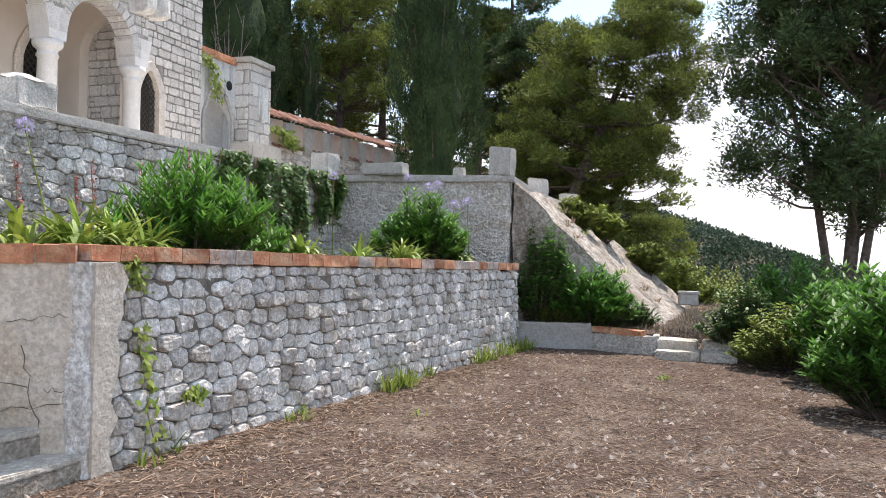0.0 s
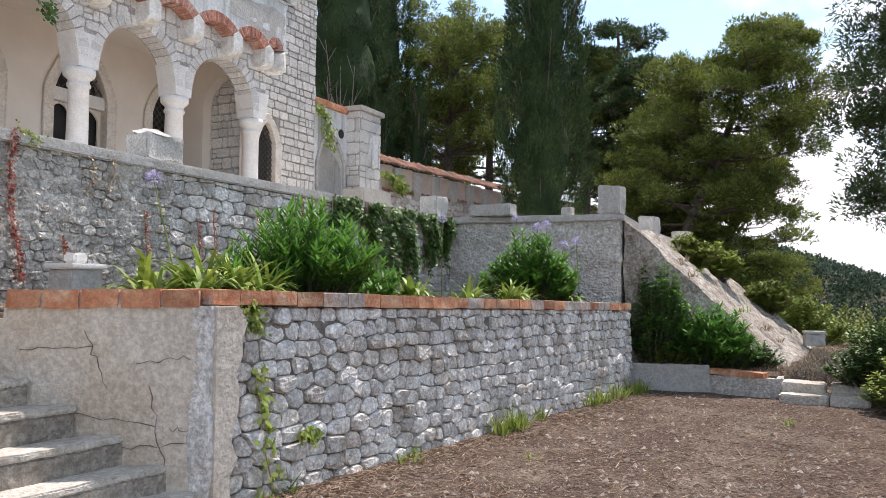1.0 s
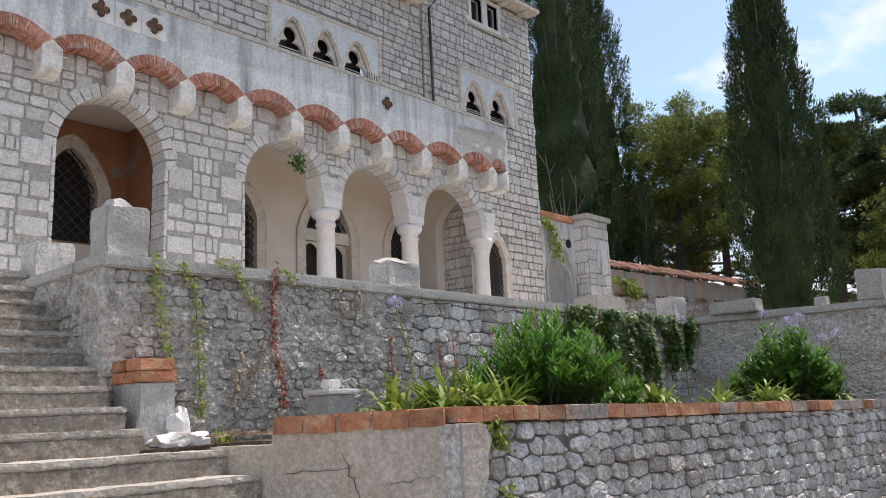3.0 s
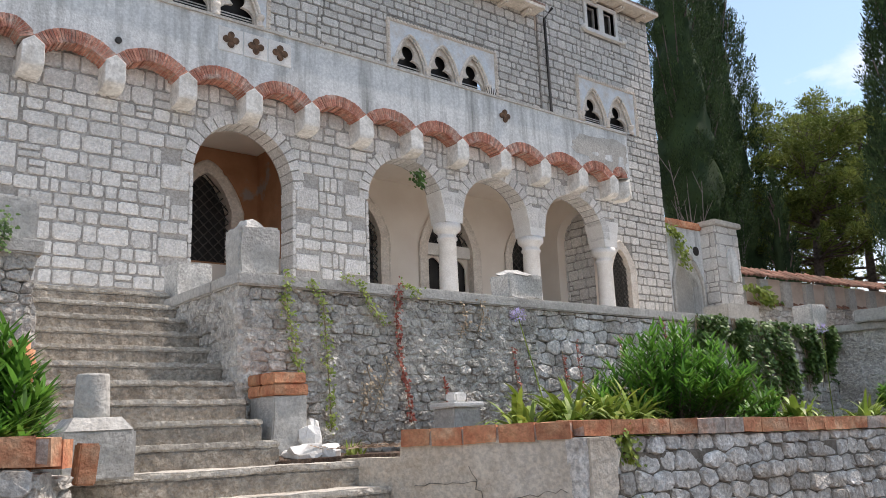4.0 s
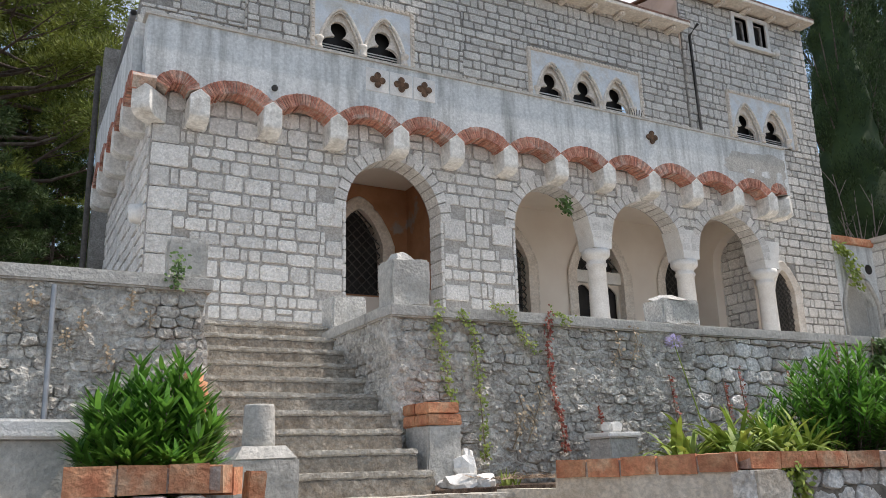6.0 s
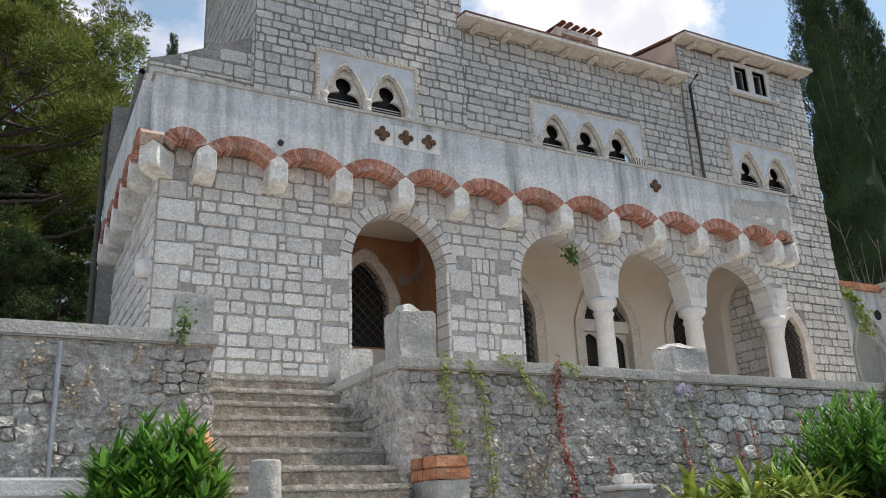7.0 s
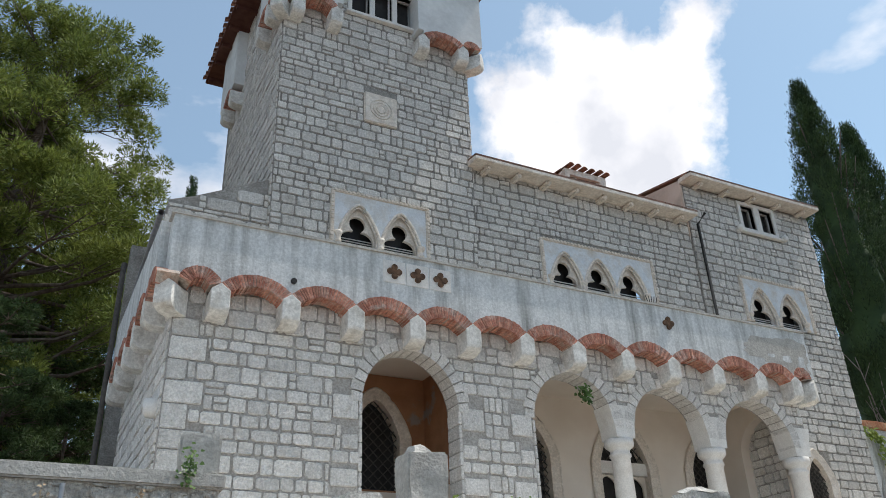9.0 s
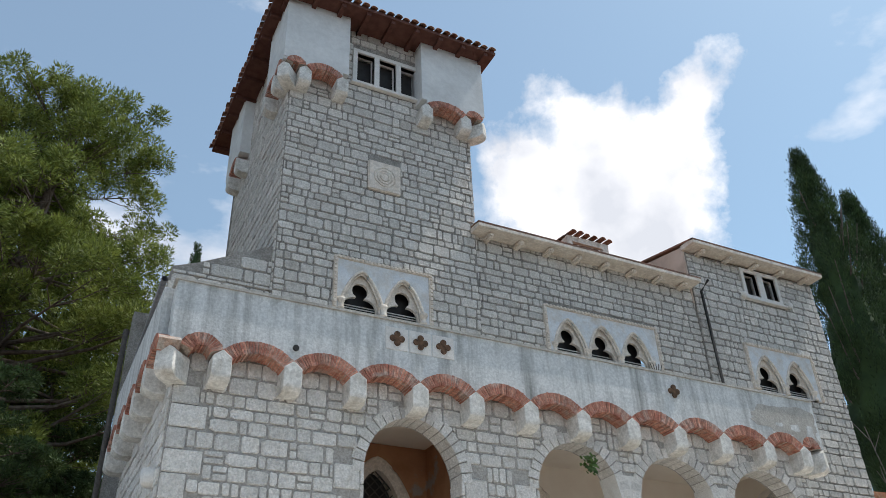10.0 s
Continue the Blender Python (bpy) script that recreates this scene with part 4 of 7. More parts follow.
# gutter and downpipe at the back of the west side
vv, ff = [], []
tube(vv, ff, [(1.18, SIDE_Y1 - 0.1, 3.0), (1.18, SIDE_Y1 - 0.1, 9.0)], [0.05, 0.05], 8)
tube(vv, ff, [(13.86, YH - 0.12, 7.0), (13.80, YH - 0.12, 11.3), (13.75, YH - 0.45, 11.42)], [0.035] * 3, 8)
part_me = from_lists("downpipe", vv, ff, IRON, True)
hang("downpipe", part_me, villa, "dark iron downpipe")

# loggia inside
part("loggia_floor", boxed(X0 + 0.4, X1, YF + 0.02, YH, 2.9, FLOOR), PAVING, villa)
part("loggia_ceiling", boxed(X0 + 0.4, X1, YF + 0.38, YH, 6.45, 6.7), CREAM, villa, "cream plaster ceiling")
part("porch_cheek", boxed(6.3, 7.0, YF + 0.38, YH, FLOOR, 6.45), BROWN, villa, "peeling brown plaster")
part("porch_cheek", boxed(3.6, 3.9, YF + 0.38, YH, FLOOR, 6.45), BROWN, villa, "peeling brown plaster")
part("loggia_cheek", boxed(7.004, 7.1, YF + 0.38, YH, FLOOR, 6.45), CREAM, villa, "cream plaster")
for a, b, c, d in ((6.285, 6.3, YF + 0.38, YH - 0.05), (3.9, 3.915, YF + 0.38, YH - 0.05), (3.915, 6.285, YH - 0.045, YH - 0.031)):
    part("dado", boxed(a, b, c, d, FLOOR, 4.42), CREAM, villa, "pale plaster dado")
# blind arch with a stone infill at the east end of the loggia
endo = arch_points(0, 0.65, 5.5, 0.62)
bm = wall_with_openings(-0.36, 1.25, FLOOR, 6.45, 0, 0.3, [[(-0.64, FLOOR + 0.01)] + endo + [(0.65, FLOOR + 0.01)]])
part("loggia_end", bm, CREAM, villa, "cream plastered end arch").matrix_basis = Matrix.Translation((13.2, 11.75, 0)) @ Matrix.Rotation(radians(90), 4, "Z") @ Matrix.Translation((0, -0.3, 0))
part("infill_mortar", boxed(13.46, 13.58, 11.39, 12.45, FLOOR, 6.3), MORTAR_PALE, villa)
lay(courses(-12.45, -11.39, FLOOR, 6.3, 0.2, 0.25, 44), Matrix.Translation((13.45, 0, 0)) @ Matrix.Rotation(radians(-90), 4, "Z"), ASHLAR, villa)


# ---- house behind: upper storey, right wing and tower ----
def pointed(cx, half, z0, spring, apex, steps=16):
    pts = [(cx - half, z0), (cx - half, spring)]
    r = apex - spring
    for i in range(1, steps):
        u = -1 + 2 * i / steps
        pts.append((cx + half * u, spring + r * (1 - abs(u) ** 1.7) ** 0.8 * (0.86 + 0.14 * (1 - abs(u)) ** 0.5)))
    return pts + [(cx + half, spring), (cx + half, z0)]


def trefoil(cx, half, z0, zc, r):
    """A round upper lobe over a broad low one, on straight jambs."""
    pts = [(cx - half, z0), (cx - half, zc - 0.34)]
    pts += [(cx - half + (half - 0.085) * (1 - math.cos(k / 6 * 1.5708)), zc - 0.34 + 0.19 * math.sin(k / 6 * 1.5708)) for k in range(1, 7)]
    for k in range(13):
        a = radians(236 - 292 * k / 12)
        pts.append((cx + r * math.cos(a), zc + r * math.sin(a)))
    return pts + [(2 * cx - x, z) for x, z in pts[7::-1]]


def gothic_window(x0, x1, z0, z1, lights, y):
    """White field with a dentilled border, pointed mouldings, trefoil tracery, colonnettes and pale shutters."""
    w = thing("window_gothic", ((x0 + x1) / 2, y, z0), "white carved stone gothic window with trefoil heads and louvres", "window", "gothic windows", "structure")
    inv = Matrix.Translation(-Vector(((x0 + x1) / 2, y, z0)))
    spring, apex, zc = z0 + 0.22, z1 - 0.16, z0 + (z1 - z0) * 0.47
    ops = [pointed(c, hf, z0 + 0.015, spring, apex - 0.07) for c, hf in lights]
    part("field", wall_with_openings(x0, x1, z0, z1, y - 0.045, y + 0.04, ops), FIELD, w, "pale blue-white plaster field").matrix_basis = inv
    for a, b, c, d in ((x0 - 0.03, x0 + 0.045, z0, z1), (x1 - 0.045, x1 + 0.03, z0, z1), (x0 - 0.03, x1 + 0.03, z1 - 0.003, z1 + 0.06)):
        part("border", worn(boxed(a, b, y - 0.075, y + 0.02, c, d, 0.01), 0.004, 9), TRIM_STONE, w).matrix_basis = inv
    bm = bmesh.new()
    n = int((x1 - x0) / 0.09)
    for k in range(n):
        q = x0 + (k + 0.25) * (x1 - x0) / n
        box(bm, q, q + 0.045, y - 0.10, y - 0.07, z1 + 0.012, z1 + 0.055)
    for k in range(int((z1 - z0) / 0.09)):
        for xa in (x0 - 0.024, x1 - 0.021):
            box(bm, xa, xa + 0.045, y - 0.10, y - 0.07, z0 + 0.02 + 0.09 * k, z0 + 0.065 + 0.09 * k)
    tagged(part("dentils", bm, TRIM_STONE, w, "row of small dentils"), kind="stuff").matrix_basis = inv
    ops = [trefoil(c, hf * 0.86, z0 + 0.02, zc, 0.165) for c, hf in lights]
    part("tracery", wall_with_openings(x0 + 0.02, x1 - 0.02, z0 + 0.002, z1 - 0.04, y + 0.05, y + 0.12, ops), TRIM_STONE, w).matrix_basis = inv
    for c, hf in lights:
        for grow, yy, rad in ((0.03, y - 0.05, 0.03), (-0.015, y - 0.015, 0.022)):
            rim = pointed(c, hf + grow, z0 + 0.05, spring, apex - 0.07 + grow)
            vv, ff = [], []
            tube(vv, ff, [(px, yy, pz) for px, pz in rim], [rad] * len(rim), 6)
            hang("moulding", from_lists("moulding", vv, ff, TRIM_STONE, True), w, "", inv)
        # opaque sheet painted in the darkness of the room behind
        part("shade_sheet", boxed(c - hf, c + hf, y + 0.3, y + 0.32, z0, z1 - 0.1), SHADE_BLACK, w, "black sheet painted as the shaded opening").matrix_basis = inv
        for k in range(5):
            zz = z0 + 0.02 + k * 0.052
            part("slat", boxed(c - hf * 0.9, c + hf * 0.9, -0.035, 0.035, -0.006, 0.006), SLAT, w, "weathered pale shutter slat").matrix_basis = inv @ Matrix.Translation((0, y + 0.155, zz)) @ Matrix.Rotation(radians(38), 4, "X")
    for m in [lights[0][0] - lights[0][1] - 0.03, lights[-1][0] + lights[-1][1] + 0.03] + [(c + hf + d - hg) / 2 for (c, hf), (d, hg) in zip(lights, lights[1:])]:
        bm = lathe(bmesh.new(), [(0.07, 0), (0.07, 0.05), (0.05, 0.07), (0.05, 0.12), (0.055, 0.14), (0.075, 0.17), (0.085, 0.20), (0.085, 0.24)], (m, y - 0.03, z0), 12)
        part("colonnette", bm, TRIM_STONE, w, "", True).matrix_basis = inv


WINDOWS = [(4.47, 6.48, 8.92, 10.01, [(5.02, 0.385), (5.90, 0.385)]), (9.22, 12.22, 8.92, 9.98, [(9.80, 0.385), (10.68, 0.385), (11.55, 0.385)]), (14.90, 17.12, 8.95, 10.10, [(15.48, 0.42), (16.45, 0.42)])]
SMALL = [(15.5, 15.95, 11.62, 12.3), (16.15, 16.6, 11.62, 12.3)]
TOWERW = [(4.79, 5.21, 14.76, 15.62), (5.33, 5.75, 14.76, 15.62), (5.87, 6.28, 14.76, 15.62)]


def hole(a, b, c, d):
    return [(a, c), (b, c), (b, d), (a, d)]


TX0, TX1, TY1 = 3.3, 7.62, 17.5
WEST, EAST = 7.62, 18.0
CREAM_DOORS = [(10.63, 0.60, FLOOR + 0.02, 5.25, 6.10), (12.75, 0.40, FLOOR + 0.02, 5.28, 5.88), (8.54, 0.36, FLOOR + 0.02, 5.33, 5.86)]
PORCH, EASTW = (5.38, 0.45, 4.45, 5.36, 6.0), (16.03, 0.34, FLOOR + 0.3, 5.28, 5.80)
low_ops = [pointed(*q) for q in CREAM_DOORS + [PORCH, EASTW]]
bm = wall_with_openings(X0 + 0.4, 13.6, FLOOR - 0.1, 7.0, YH, YH + 0.4, low_ops[:4])
part("back_wall", bm, CREAM, villa, "cream plastered loggia wall")
part("porch_back", wall_with_openings(3.9, 6.3, FLOOR, 6.44, YH - 0.03, YH - 0.004, [low_ops[3]]), BROWN, villa, "dark peeling plaster")
bm = wall_with_openings(13.6, EAST, FLOOR - 0.1, 7.0, YH, YH + 0.4, low_ops[4:])
part("east_wall", bm, MORTAR, villa)
bm = wall_with_openings(TX0, TX1, 7.0, 16.6, YH, YH + 0.4, [hole(4.6, 6.45, 8.97, 9.98)] + [hole(*w) for w in TOWERW])
part("tower_wall", bm, MORTAR, villa)
bm = wall_with_openings(WEST, 13.65, 7.0, 11.45, YH + 0.06, YH + 0.4, [hole(9.32, 12.16, 8.97, 9.98)])
part("upper_wall", bm, MORTAR, villa)
bm = wall_with_openings(13.65, EAST, 7.0, 12.45, YH, YH + 0.4, [hole(15.0, 17.1, 8.97, 10.08)] + [hole(*w) for w in SMALL])
part("upper_wall", bm, MORTAR, villa)
for w in WINDOWS:
    gothic_window(*w, YH - (0.0 if w[0] < 9 or w[0] > 13 else -0.06))


def clear_of(rects):
    return lambda za, zb: [(a, b) for a, b, c, d in rects if zb > c + 0.02 and za < d - 0.02]


plaque = (5.1, 5.84, 11.85, 12.6)
lay(courses(TX0, TX1, 7.0, 16.5, 0.20, 0.30, 21, clear_of([w[:4] for w in WINDOWS[:1]] + [(4.7, 6.36, 14.66, 15.74), plaque])), Matrix.Translation((0, YH, 0)), ASHLAR_GREY, villa, near=lambda s: s[1], limit=200)
lay(courses(WEST, 13.66, 7.0, 11.4, 0.20, 0.30, 22, clear_of([WINDOWS[1][:4]])), Matrix.Translation((0, YH + 0.06, 0)), ASHLAR_GREY, villa)
lay(courses(13.65, EAST, FLOOR, 12.4, 0.20, 0.30, 23, clear_of([WINDOWS[2][:4], (15.38, 16.72, 11.5, 12.4), (15.55, 16.51, 3.2, 5.95)])), Matrix.Translation((0, YH, 0)), ASHLAR_GREY, villa)
part("plaque", worn(boxed(plaque[0], plaque[1], YH - 0.07, YH + 0.05, plaque[2], plaque[3], 0.02), 0.004, 9), TRIM_STONE, villa, "carved relief panel")
vv, ff = [], []
for a in range(3):
    ring = [(5.47 + (0.10 + 0.07 * a) * math.cos(k / 18 * 6.283), YH - 0.07, 12.22 + (0.10 + 0.07 * a) * math.sin(k / 18 * 6.283)) for k in range(19)]
    tube(vv, ff, ring, [0.016] * 19, 5)
hang("relief", from_lists("relief", vv, ff, TRIM_STONE, True), villa, "worn round relief")


def small_window(ws, z0, z1, y, name, label):
    a, b = ws[0][0] - 0.1, ws[-1][1] + 0.1
    w = thing(name, ((a + b) / 2, y, z0), label, "window", kind="structure")
    inv = Matrix.Translation(-Vector(((a + b) / 2, y, z0)))
    part("window_frame", wall_with_openings(a, b, z0 - 0.1, z1 + 0.1, y - 0.05, y + 0.12, [hole(*q) for q in ws]), WHITE_STONE, w).matrix_basis = inv
    part("window_sill", boxed(a - 0.05, b + 0.05, y - 0.12, y, z0 - 0.16, z0 - 0.101, 0.01), WHITE_STONE, w).matrix_basis = inv
    for p, q, r, s in ws:
        # opaque glass, its black colour stands for the unlit room
        part("shade_sheet", boxed(p, q, y + 0.2, y + 0.22, r, s), SHADE_BLACK, w, "dark glass, painted black for the unlit room behind").matrix_basis = inv
        part("sash", wall_with_openings(p, q, r, s, y + 0.1, y + 0.14, [hole(p + 0.03, q - 0.03, r + 0.03, s - 0.03)]), SLAT, w, "grey wooden sash").matrix_basis = inv


small_window(SMALL, 11.62, 12.3, YH, "window_small", "small twin window with white stone frame")
small_window(TOWERW, 14.78, 15.62, YH, "window_tower", "three-light tower window with white stone frame")
for x in (15.3, 16.85):
    bm = lathe(bmesh.new(), [(0.06, 0), (0.09, 0.03), (0.09, 0.1), (0.06, 0.13)], (0, 0, 0), 12)
    part("stone_bracket", bm, WHITE_STONE, villa, "", True).matrix_basis = Matrix.Translation((x, YH - 0.02, 11.55)) @ Matrix.Rotation(radians(90), 4, "X")

# bodies and other faces
part("tower_west", boxed(TX0, TX0 + 0.4, YH + 0.4, TY1, 7.0, 16.6), MORTAR, villa)
lay(courses(-TY1, -YH - 0.0, 7.0, 16.5, 0.20, 0.30, 31), Matrix.Translation((TX0, 0, 0)) @ Matrix.Rotation(radians(-90), 4, "Z"), ASHLAR_GREY, villa)
part("tower_east", boxed(TX1 - 0.4, TX1, YH + 0.4, TY1, 7.0, 16.6), MORTAR, villa)
lay(courses(YH, TY1, 11.0, 16.5, 0.20, 0.30, 32), Matrix.Translation((TX1, 0, 0)) @ Matrix.Rotation(radians(90), 4, "Z"), ASHLAR_GREY, villa)
part("tower_north", boxed(TX0, TX1, TY1, TY1 + 0.3, 3.0, 16.6), MORTAR, villa)
part("east_side", boxed(EAST - 0.4, EAST, YH + 0.4, 19.0, 2.9, 12.45), MORTAR, villa)
lay(courses(YH, 19.0, FLOOR, 12.4, 0.20, 0.30, 33), Matrix.Translation((EAST, 0, 0)) @ Matrix.Rotation(radians(90), 4, "Z"), ASHLAR_GREY, villa)
bm = boxed(13.60, 13.95, YH + 0.02, 19.0, 11.0, 12.58)
for v in bm.verts:
    v.co.z += 0.2 * (v.co.y - YH) if v.co.z > 12 else 0
part("wing_west_side", bm, GABLE, villa, "plastered gable side")
part("north_wall", boxed(X0, EAST, 19.0, 19.3, 2.9, 11.2), MORTAR, villa)
part("roof_deck", boxed(X0, 13.6, YF + 0.3, YH, 6.72, 6.9), CONCRETE, villa, "terrace over the loggia")
part("attic_floor", boxed(X0 + 0.4, EAST - 0.4, YH + 0.4, 19.0, 6.8, 7.0), SHADE_BLACK, villa)
# low stone block west of the tower
bm = prism(bmesh.new(), [(X0, 6.9), (TX0, 6.9), (TX0, 10.05), (X0 + 0.4, 9.36), (X0, 9.2)], YH + 0.1, YH + 0.5)
bmesh.ops.triangulate(bm, faces=bm.faces[:])
part("west_block", bm, MORTAR, villa)
for a, c, d, k in ((X0, 6.9, 9.15, 35), (2.05, 9.15, 9.42, 36), (2.7, 9.42, 9.7, 37)):
    lay(courses(a, TX0, c, d, 0.24, 0.42, k), Matrix.Translation((0, YH + 0.1, 0)), ASHLAR_GREY, villa)
part("side_kerb", boxed(1.30, 1.55, YP + 0.5, SIDE_Y1, PZ + 0.03, 7.84), CONCRETE, villa)
vv, ff = [], []
tube(vv, ff, [(1.25, YP + 0.55, 7.88), (1.3, 13.0, 7.89), (1.38, SIDE_Y1, 7.9)], [0.05] * 3, 10)
hang("gutter", from_lists("gutter", vv, ff, STEEL, True), villa, "grey metal gutter")
part("west_block_side", boxed(X0, X0 + 0.3, YH + 0.5, SIDE_Y1, 6.85, 8.9), ROUGHCAST, villa)


def pantiles(parent, x0, x1, y0, z0, slope, rows, name="roof_tile", pitch=0.2):
    """Half-round tiles running up the slope from the eave at y0; each one bent and laid over the next."""
    prof = []
    for k in range(7):
        a = math.pi * (1 - k / 6)
        prof.append((0.085 * math.cos(a), 0.07 * math.sin(a)))
    v, f = [], []
    for lo, dy in ((0.0, 0.0), (0.02, 0.42)):
        for k, (px, pz) in enumerate(prof):
            v.append((px * (1 - lo * 4), dy, pz + dy * slope))
        for k, (px, pz) in enumerate(prof):
            v.append((px * 0.8 * (1 - lo * 4), dy, pz * 0.8 - 0.004 + dy * slope))
    for k in range(6):
        f.append((k, k + 1, 15 + k, 14 + k))
        f.append((7 + k + 1, 7 + k, 21 + k, 22 + k))
        f.append((k + 1, k, 7 + k, 8 + k))
    me = from_lists(name, v, f, TILE, True)
    n = int((x1 - x0) / pitch)
    for i in range(n):
        for r in range(rows):
            yy = y0 + 0.34 * r
            hang(name, me, parent, "", Matrix.Translation((x0 + (i + 0.5) * (x1 - x0) / n + random.uniform(-0.012, 0.012), yy + random.uniform(-0.03, 0.03), z0 + (yy - y0) * slope + random.uniform(0, 0.012))) @ Matrix.Rotation(random.uniform(-0.03, 0.03), 4, "Z"))


def wing_roof(x0, x1, z, y0, depth, rows, slope=0.34):
    r = thing("roof", ((x0 + x1) / 2, y0, z), "weathered red pantile roof with a stone eave", "roof", kind="structure")
    inv = Matrix.Translation(-Vector(((x0 + x1) / 2, y0, z)))
    bm = bmesh.new()
    vs = [bm.verts.new(p) for p in ((x0, y0, z), (x1, y0, z), (x1, y0 + depth, z + depth * slope), (x0, y0 + depth, z + depth * slope), (x0, y0, z - 0.05), (x1, y0, z - 0.05), (x1, y0 + depth, z - 0.05 + depth * slope), (x0, y0 + depth, z - 0.05 + depth * slope))]
    for q in ((0, 1, 2, 3), (7, 6, 5, 4), (0, 4, 5, 1), (1, 5, 6, 2), (2, 6, 7, 3), (3, 7, 4, 0)):
        bm.faces.new([vs[i] for i in q])
    part("roof_slab", bm, TILE, r).matrix_basis = inv
    part("cornice", boxed(x0, x1, y0 + 0.0, y0 + 0.46, z - 0.13, z + 0.004, 0.01), TRIM_STONE, r, "white stone eave").matrix_basis = inv
    n = max(2, int((x1 - x0) / 0.75))
    for i in range(n):
        x = x0 + (i + 0.5) * (x1 - x0) / n
        part("eave_bracket", boxed(x - 0.065, x + 0.065, y0 + 0.12, y0 + 0.46, z - 0.25, z - 0.13, 0.03), TRIM_STONE, r).matrix_basis = inv
    h = new("tile_bed")
    h.parent = r
    h.matrix_basis = inv
    pantiles(h, x0, x1, y0 + 0.10, z - 0.015, slope, rows)


wing_roof(7.5, 13.60, 11.50, 12.62, 6.2, 2, 0.16)
wing_roof(13.58, 18.05, 12.62, 12.58, 6.5, 2, 0.20)
dorm = thing("dormer", (11.6, 14.2, 11.8), "small tiled rooftop ventilator hood", "dormer", kind="structure")
inv = Matrix.Translation((-11.6, -14.2, -11.8))
part("hood", wall_with_openings(11.0, 12.26, 11.7, 13.0, 14.2, 14.3, [hole(11.14, 12.06, 12.5, 12.84)]), TRIM_STONE, dorm).matrix_basis = inv
part("body", boxed(11.0, 12.26, 14.5, 15.4, 11.7, 12.98), SHADE_BLACK, dorm, "black box painted as the unlit inside").matrix_basis = inv
part("cheek", prism(bmesh.new(), [(10.6, 11.7), (11.0, 11.7), (11.0, 12.98), (10.95, 12.9), (10.62, 12.5)], 14.22, 15.4), GABLE, dorm, "pink plastered cheek").matrix_basis = inv
h = new("tile_bed")
h.parent = dorm
h.matrix_basis = inv
pantiles(h, 10.98, 12.34, 14.05, 13.02, 0.12, 3)

# tower head: plastered corner turrets on corbels, hipped roof
for bx0, bx1, mid, corner in ((3.03, 4.48, 3.52, -1), (6.25, 7.86, 7.36, 1)):
    part("turret", boxed(bx0, bx1, 12.64, 14.0, 14.50, 16.4), TURRET, villa, "white plastered corner turret")
    feet = (bx0 + 0.06, mid, bx1 - 0.13) if corner < 0 else (bx0 + 0.13, mid, bx1 - 0.06)
    for a, b in zip(feet, feet[1:]):
        brick_arch(villa, a, b, 12.62, 12.96, 14.57, 14.39, 0.16)
        cx, cz, rad, lo = ring_of(a, b, 14.57, 14.39)
        bm = curtain([(cx + rad * math.cos(math.pi - lo - (math.pi - 2 * lo) * k / 12), cz + rad * math.sin(math.pi - lo - (math.pi - 2 * lo) * k / 12)) for k in range(13)], 14.64, 12.642, 12.96)
        part("turret_skirt", bm, TURRET, villa)
    for x in feet[:2] if corner > 0 else feet[1:]:
        corbel(villa, Matrix.Translation((x, 12.97, 13.92)))
    corbel(villa, Matrix.Translation((TX1 - 0.03 if corner > 0 else TX0 + 0.03, YH + 0.02, 13.92)) @ Matrix.Rotation(radians(42 * corner), 4, "Z") @ Matrix.Diagonal((1, 1.25, 1, 1)))
west = Matrix.Translation((3.015, 0, 0)) @ Matrix.Rotation(radians(-90), 4, "Z")
for ya, yb in ((12.72, 13.22), (13.22, 13.95), (16.3, 17.1)):
    brick_arch(villa, -yb, -ya, -0.01, 0.28, 14.57, 14.39, 0.16, west)
for yb in (13.22, 13.95, 16.3, 17.1):
    corbel(villa, Matrix.Translation((TX0 + 0.02, yb, 13.92)) @ Matrix.Rotation(radians(-90), 4, "Z"))
part("turret", boxed(3.03, 4.4, 16.2, 17.6, 14.54, 16.4), TURRET, villa, "white plastered corner turret")
part("turret_skirt", boxed(3.03, 3.3, 12.66, 13.99, 14.44, 14.54), TURRET, villa)
troof = thing("tower_roof", (5.46, 15.2, 16.4), "hipped red pantile roof with dark timber soffit", "roof", kind="structure")
inv = Matrix.Translation((-5.46, -15.2, -16.4))
ex0, ex1, ey0, ey1, ez = 2.74, 8.07, 12.26, 18.7, 16.27
bm = bmesh.new()
c4 = [bm.verts.new(p) for p in ((ex0, ey0, ez), (ex1, ey0, ez), (ex1, ey1, ez), (ex0, ey1, ez))]
d4 = [bm.verts.new((v.co.x, v.co.y, ez + 0.08)) for v in c4]
ap = bm.verts.new((5.46, 15.2, ez + 1.5))
bm.faces.new(c4[::-1])
for i in range(4):
    bm.faces.new((c4[i], c4[(i + 1) % 4], d4[(i + 1) % 4], d4[i]))
    bm.faces.new((d4[i], d4[(i + 1) % 4], ap))
part("roof_slab", bm, TIMBER, troof, "dark red timber soffit").matrix_basis = inv
for i in range(9):
    x = ex0 + 0.25 + i * (ex1 - ex0 - 0.5) / 8
    part("rafter", boxed(x - 0.05, x + 0.05, ey0 + 0.04, 13.0, ez - 0.1, ez + 0.002), TIMBER, troof).matrix_basis = inv
for i in range(9):
    y = ey0 + 0.25 + i * (ey1 - ey0 - 0.5) / 8
    part("rafter", boxed(ex0 + 0.04, 3.3, y - 0.05, y + 0.05, ez - 0.1, ez + 0.002), TIMBER, troof).matrix_basis = inv
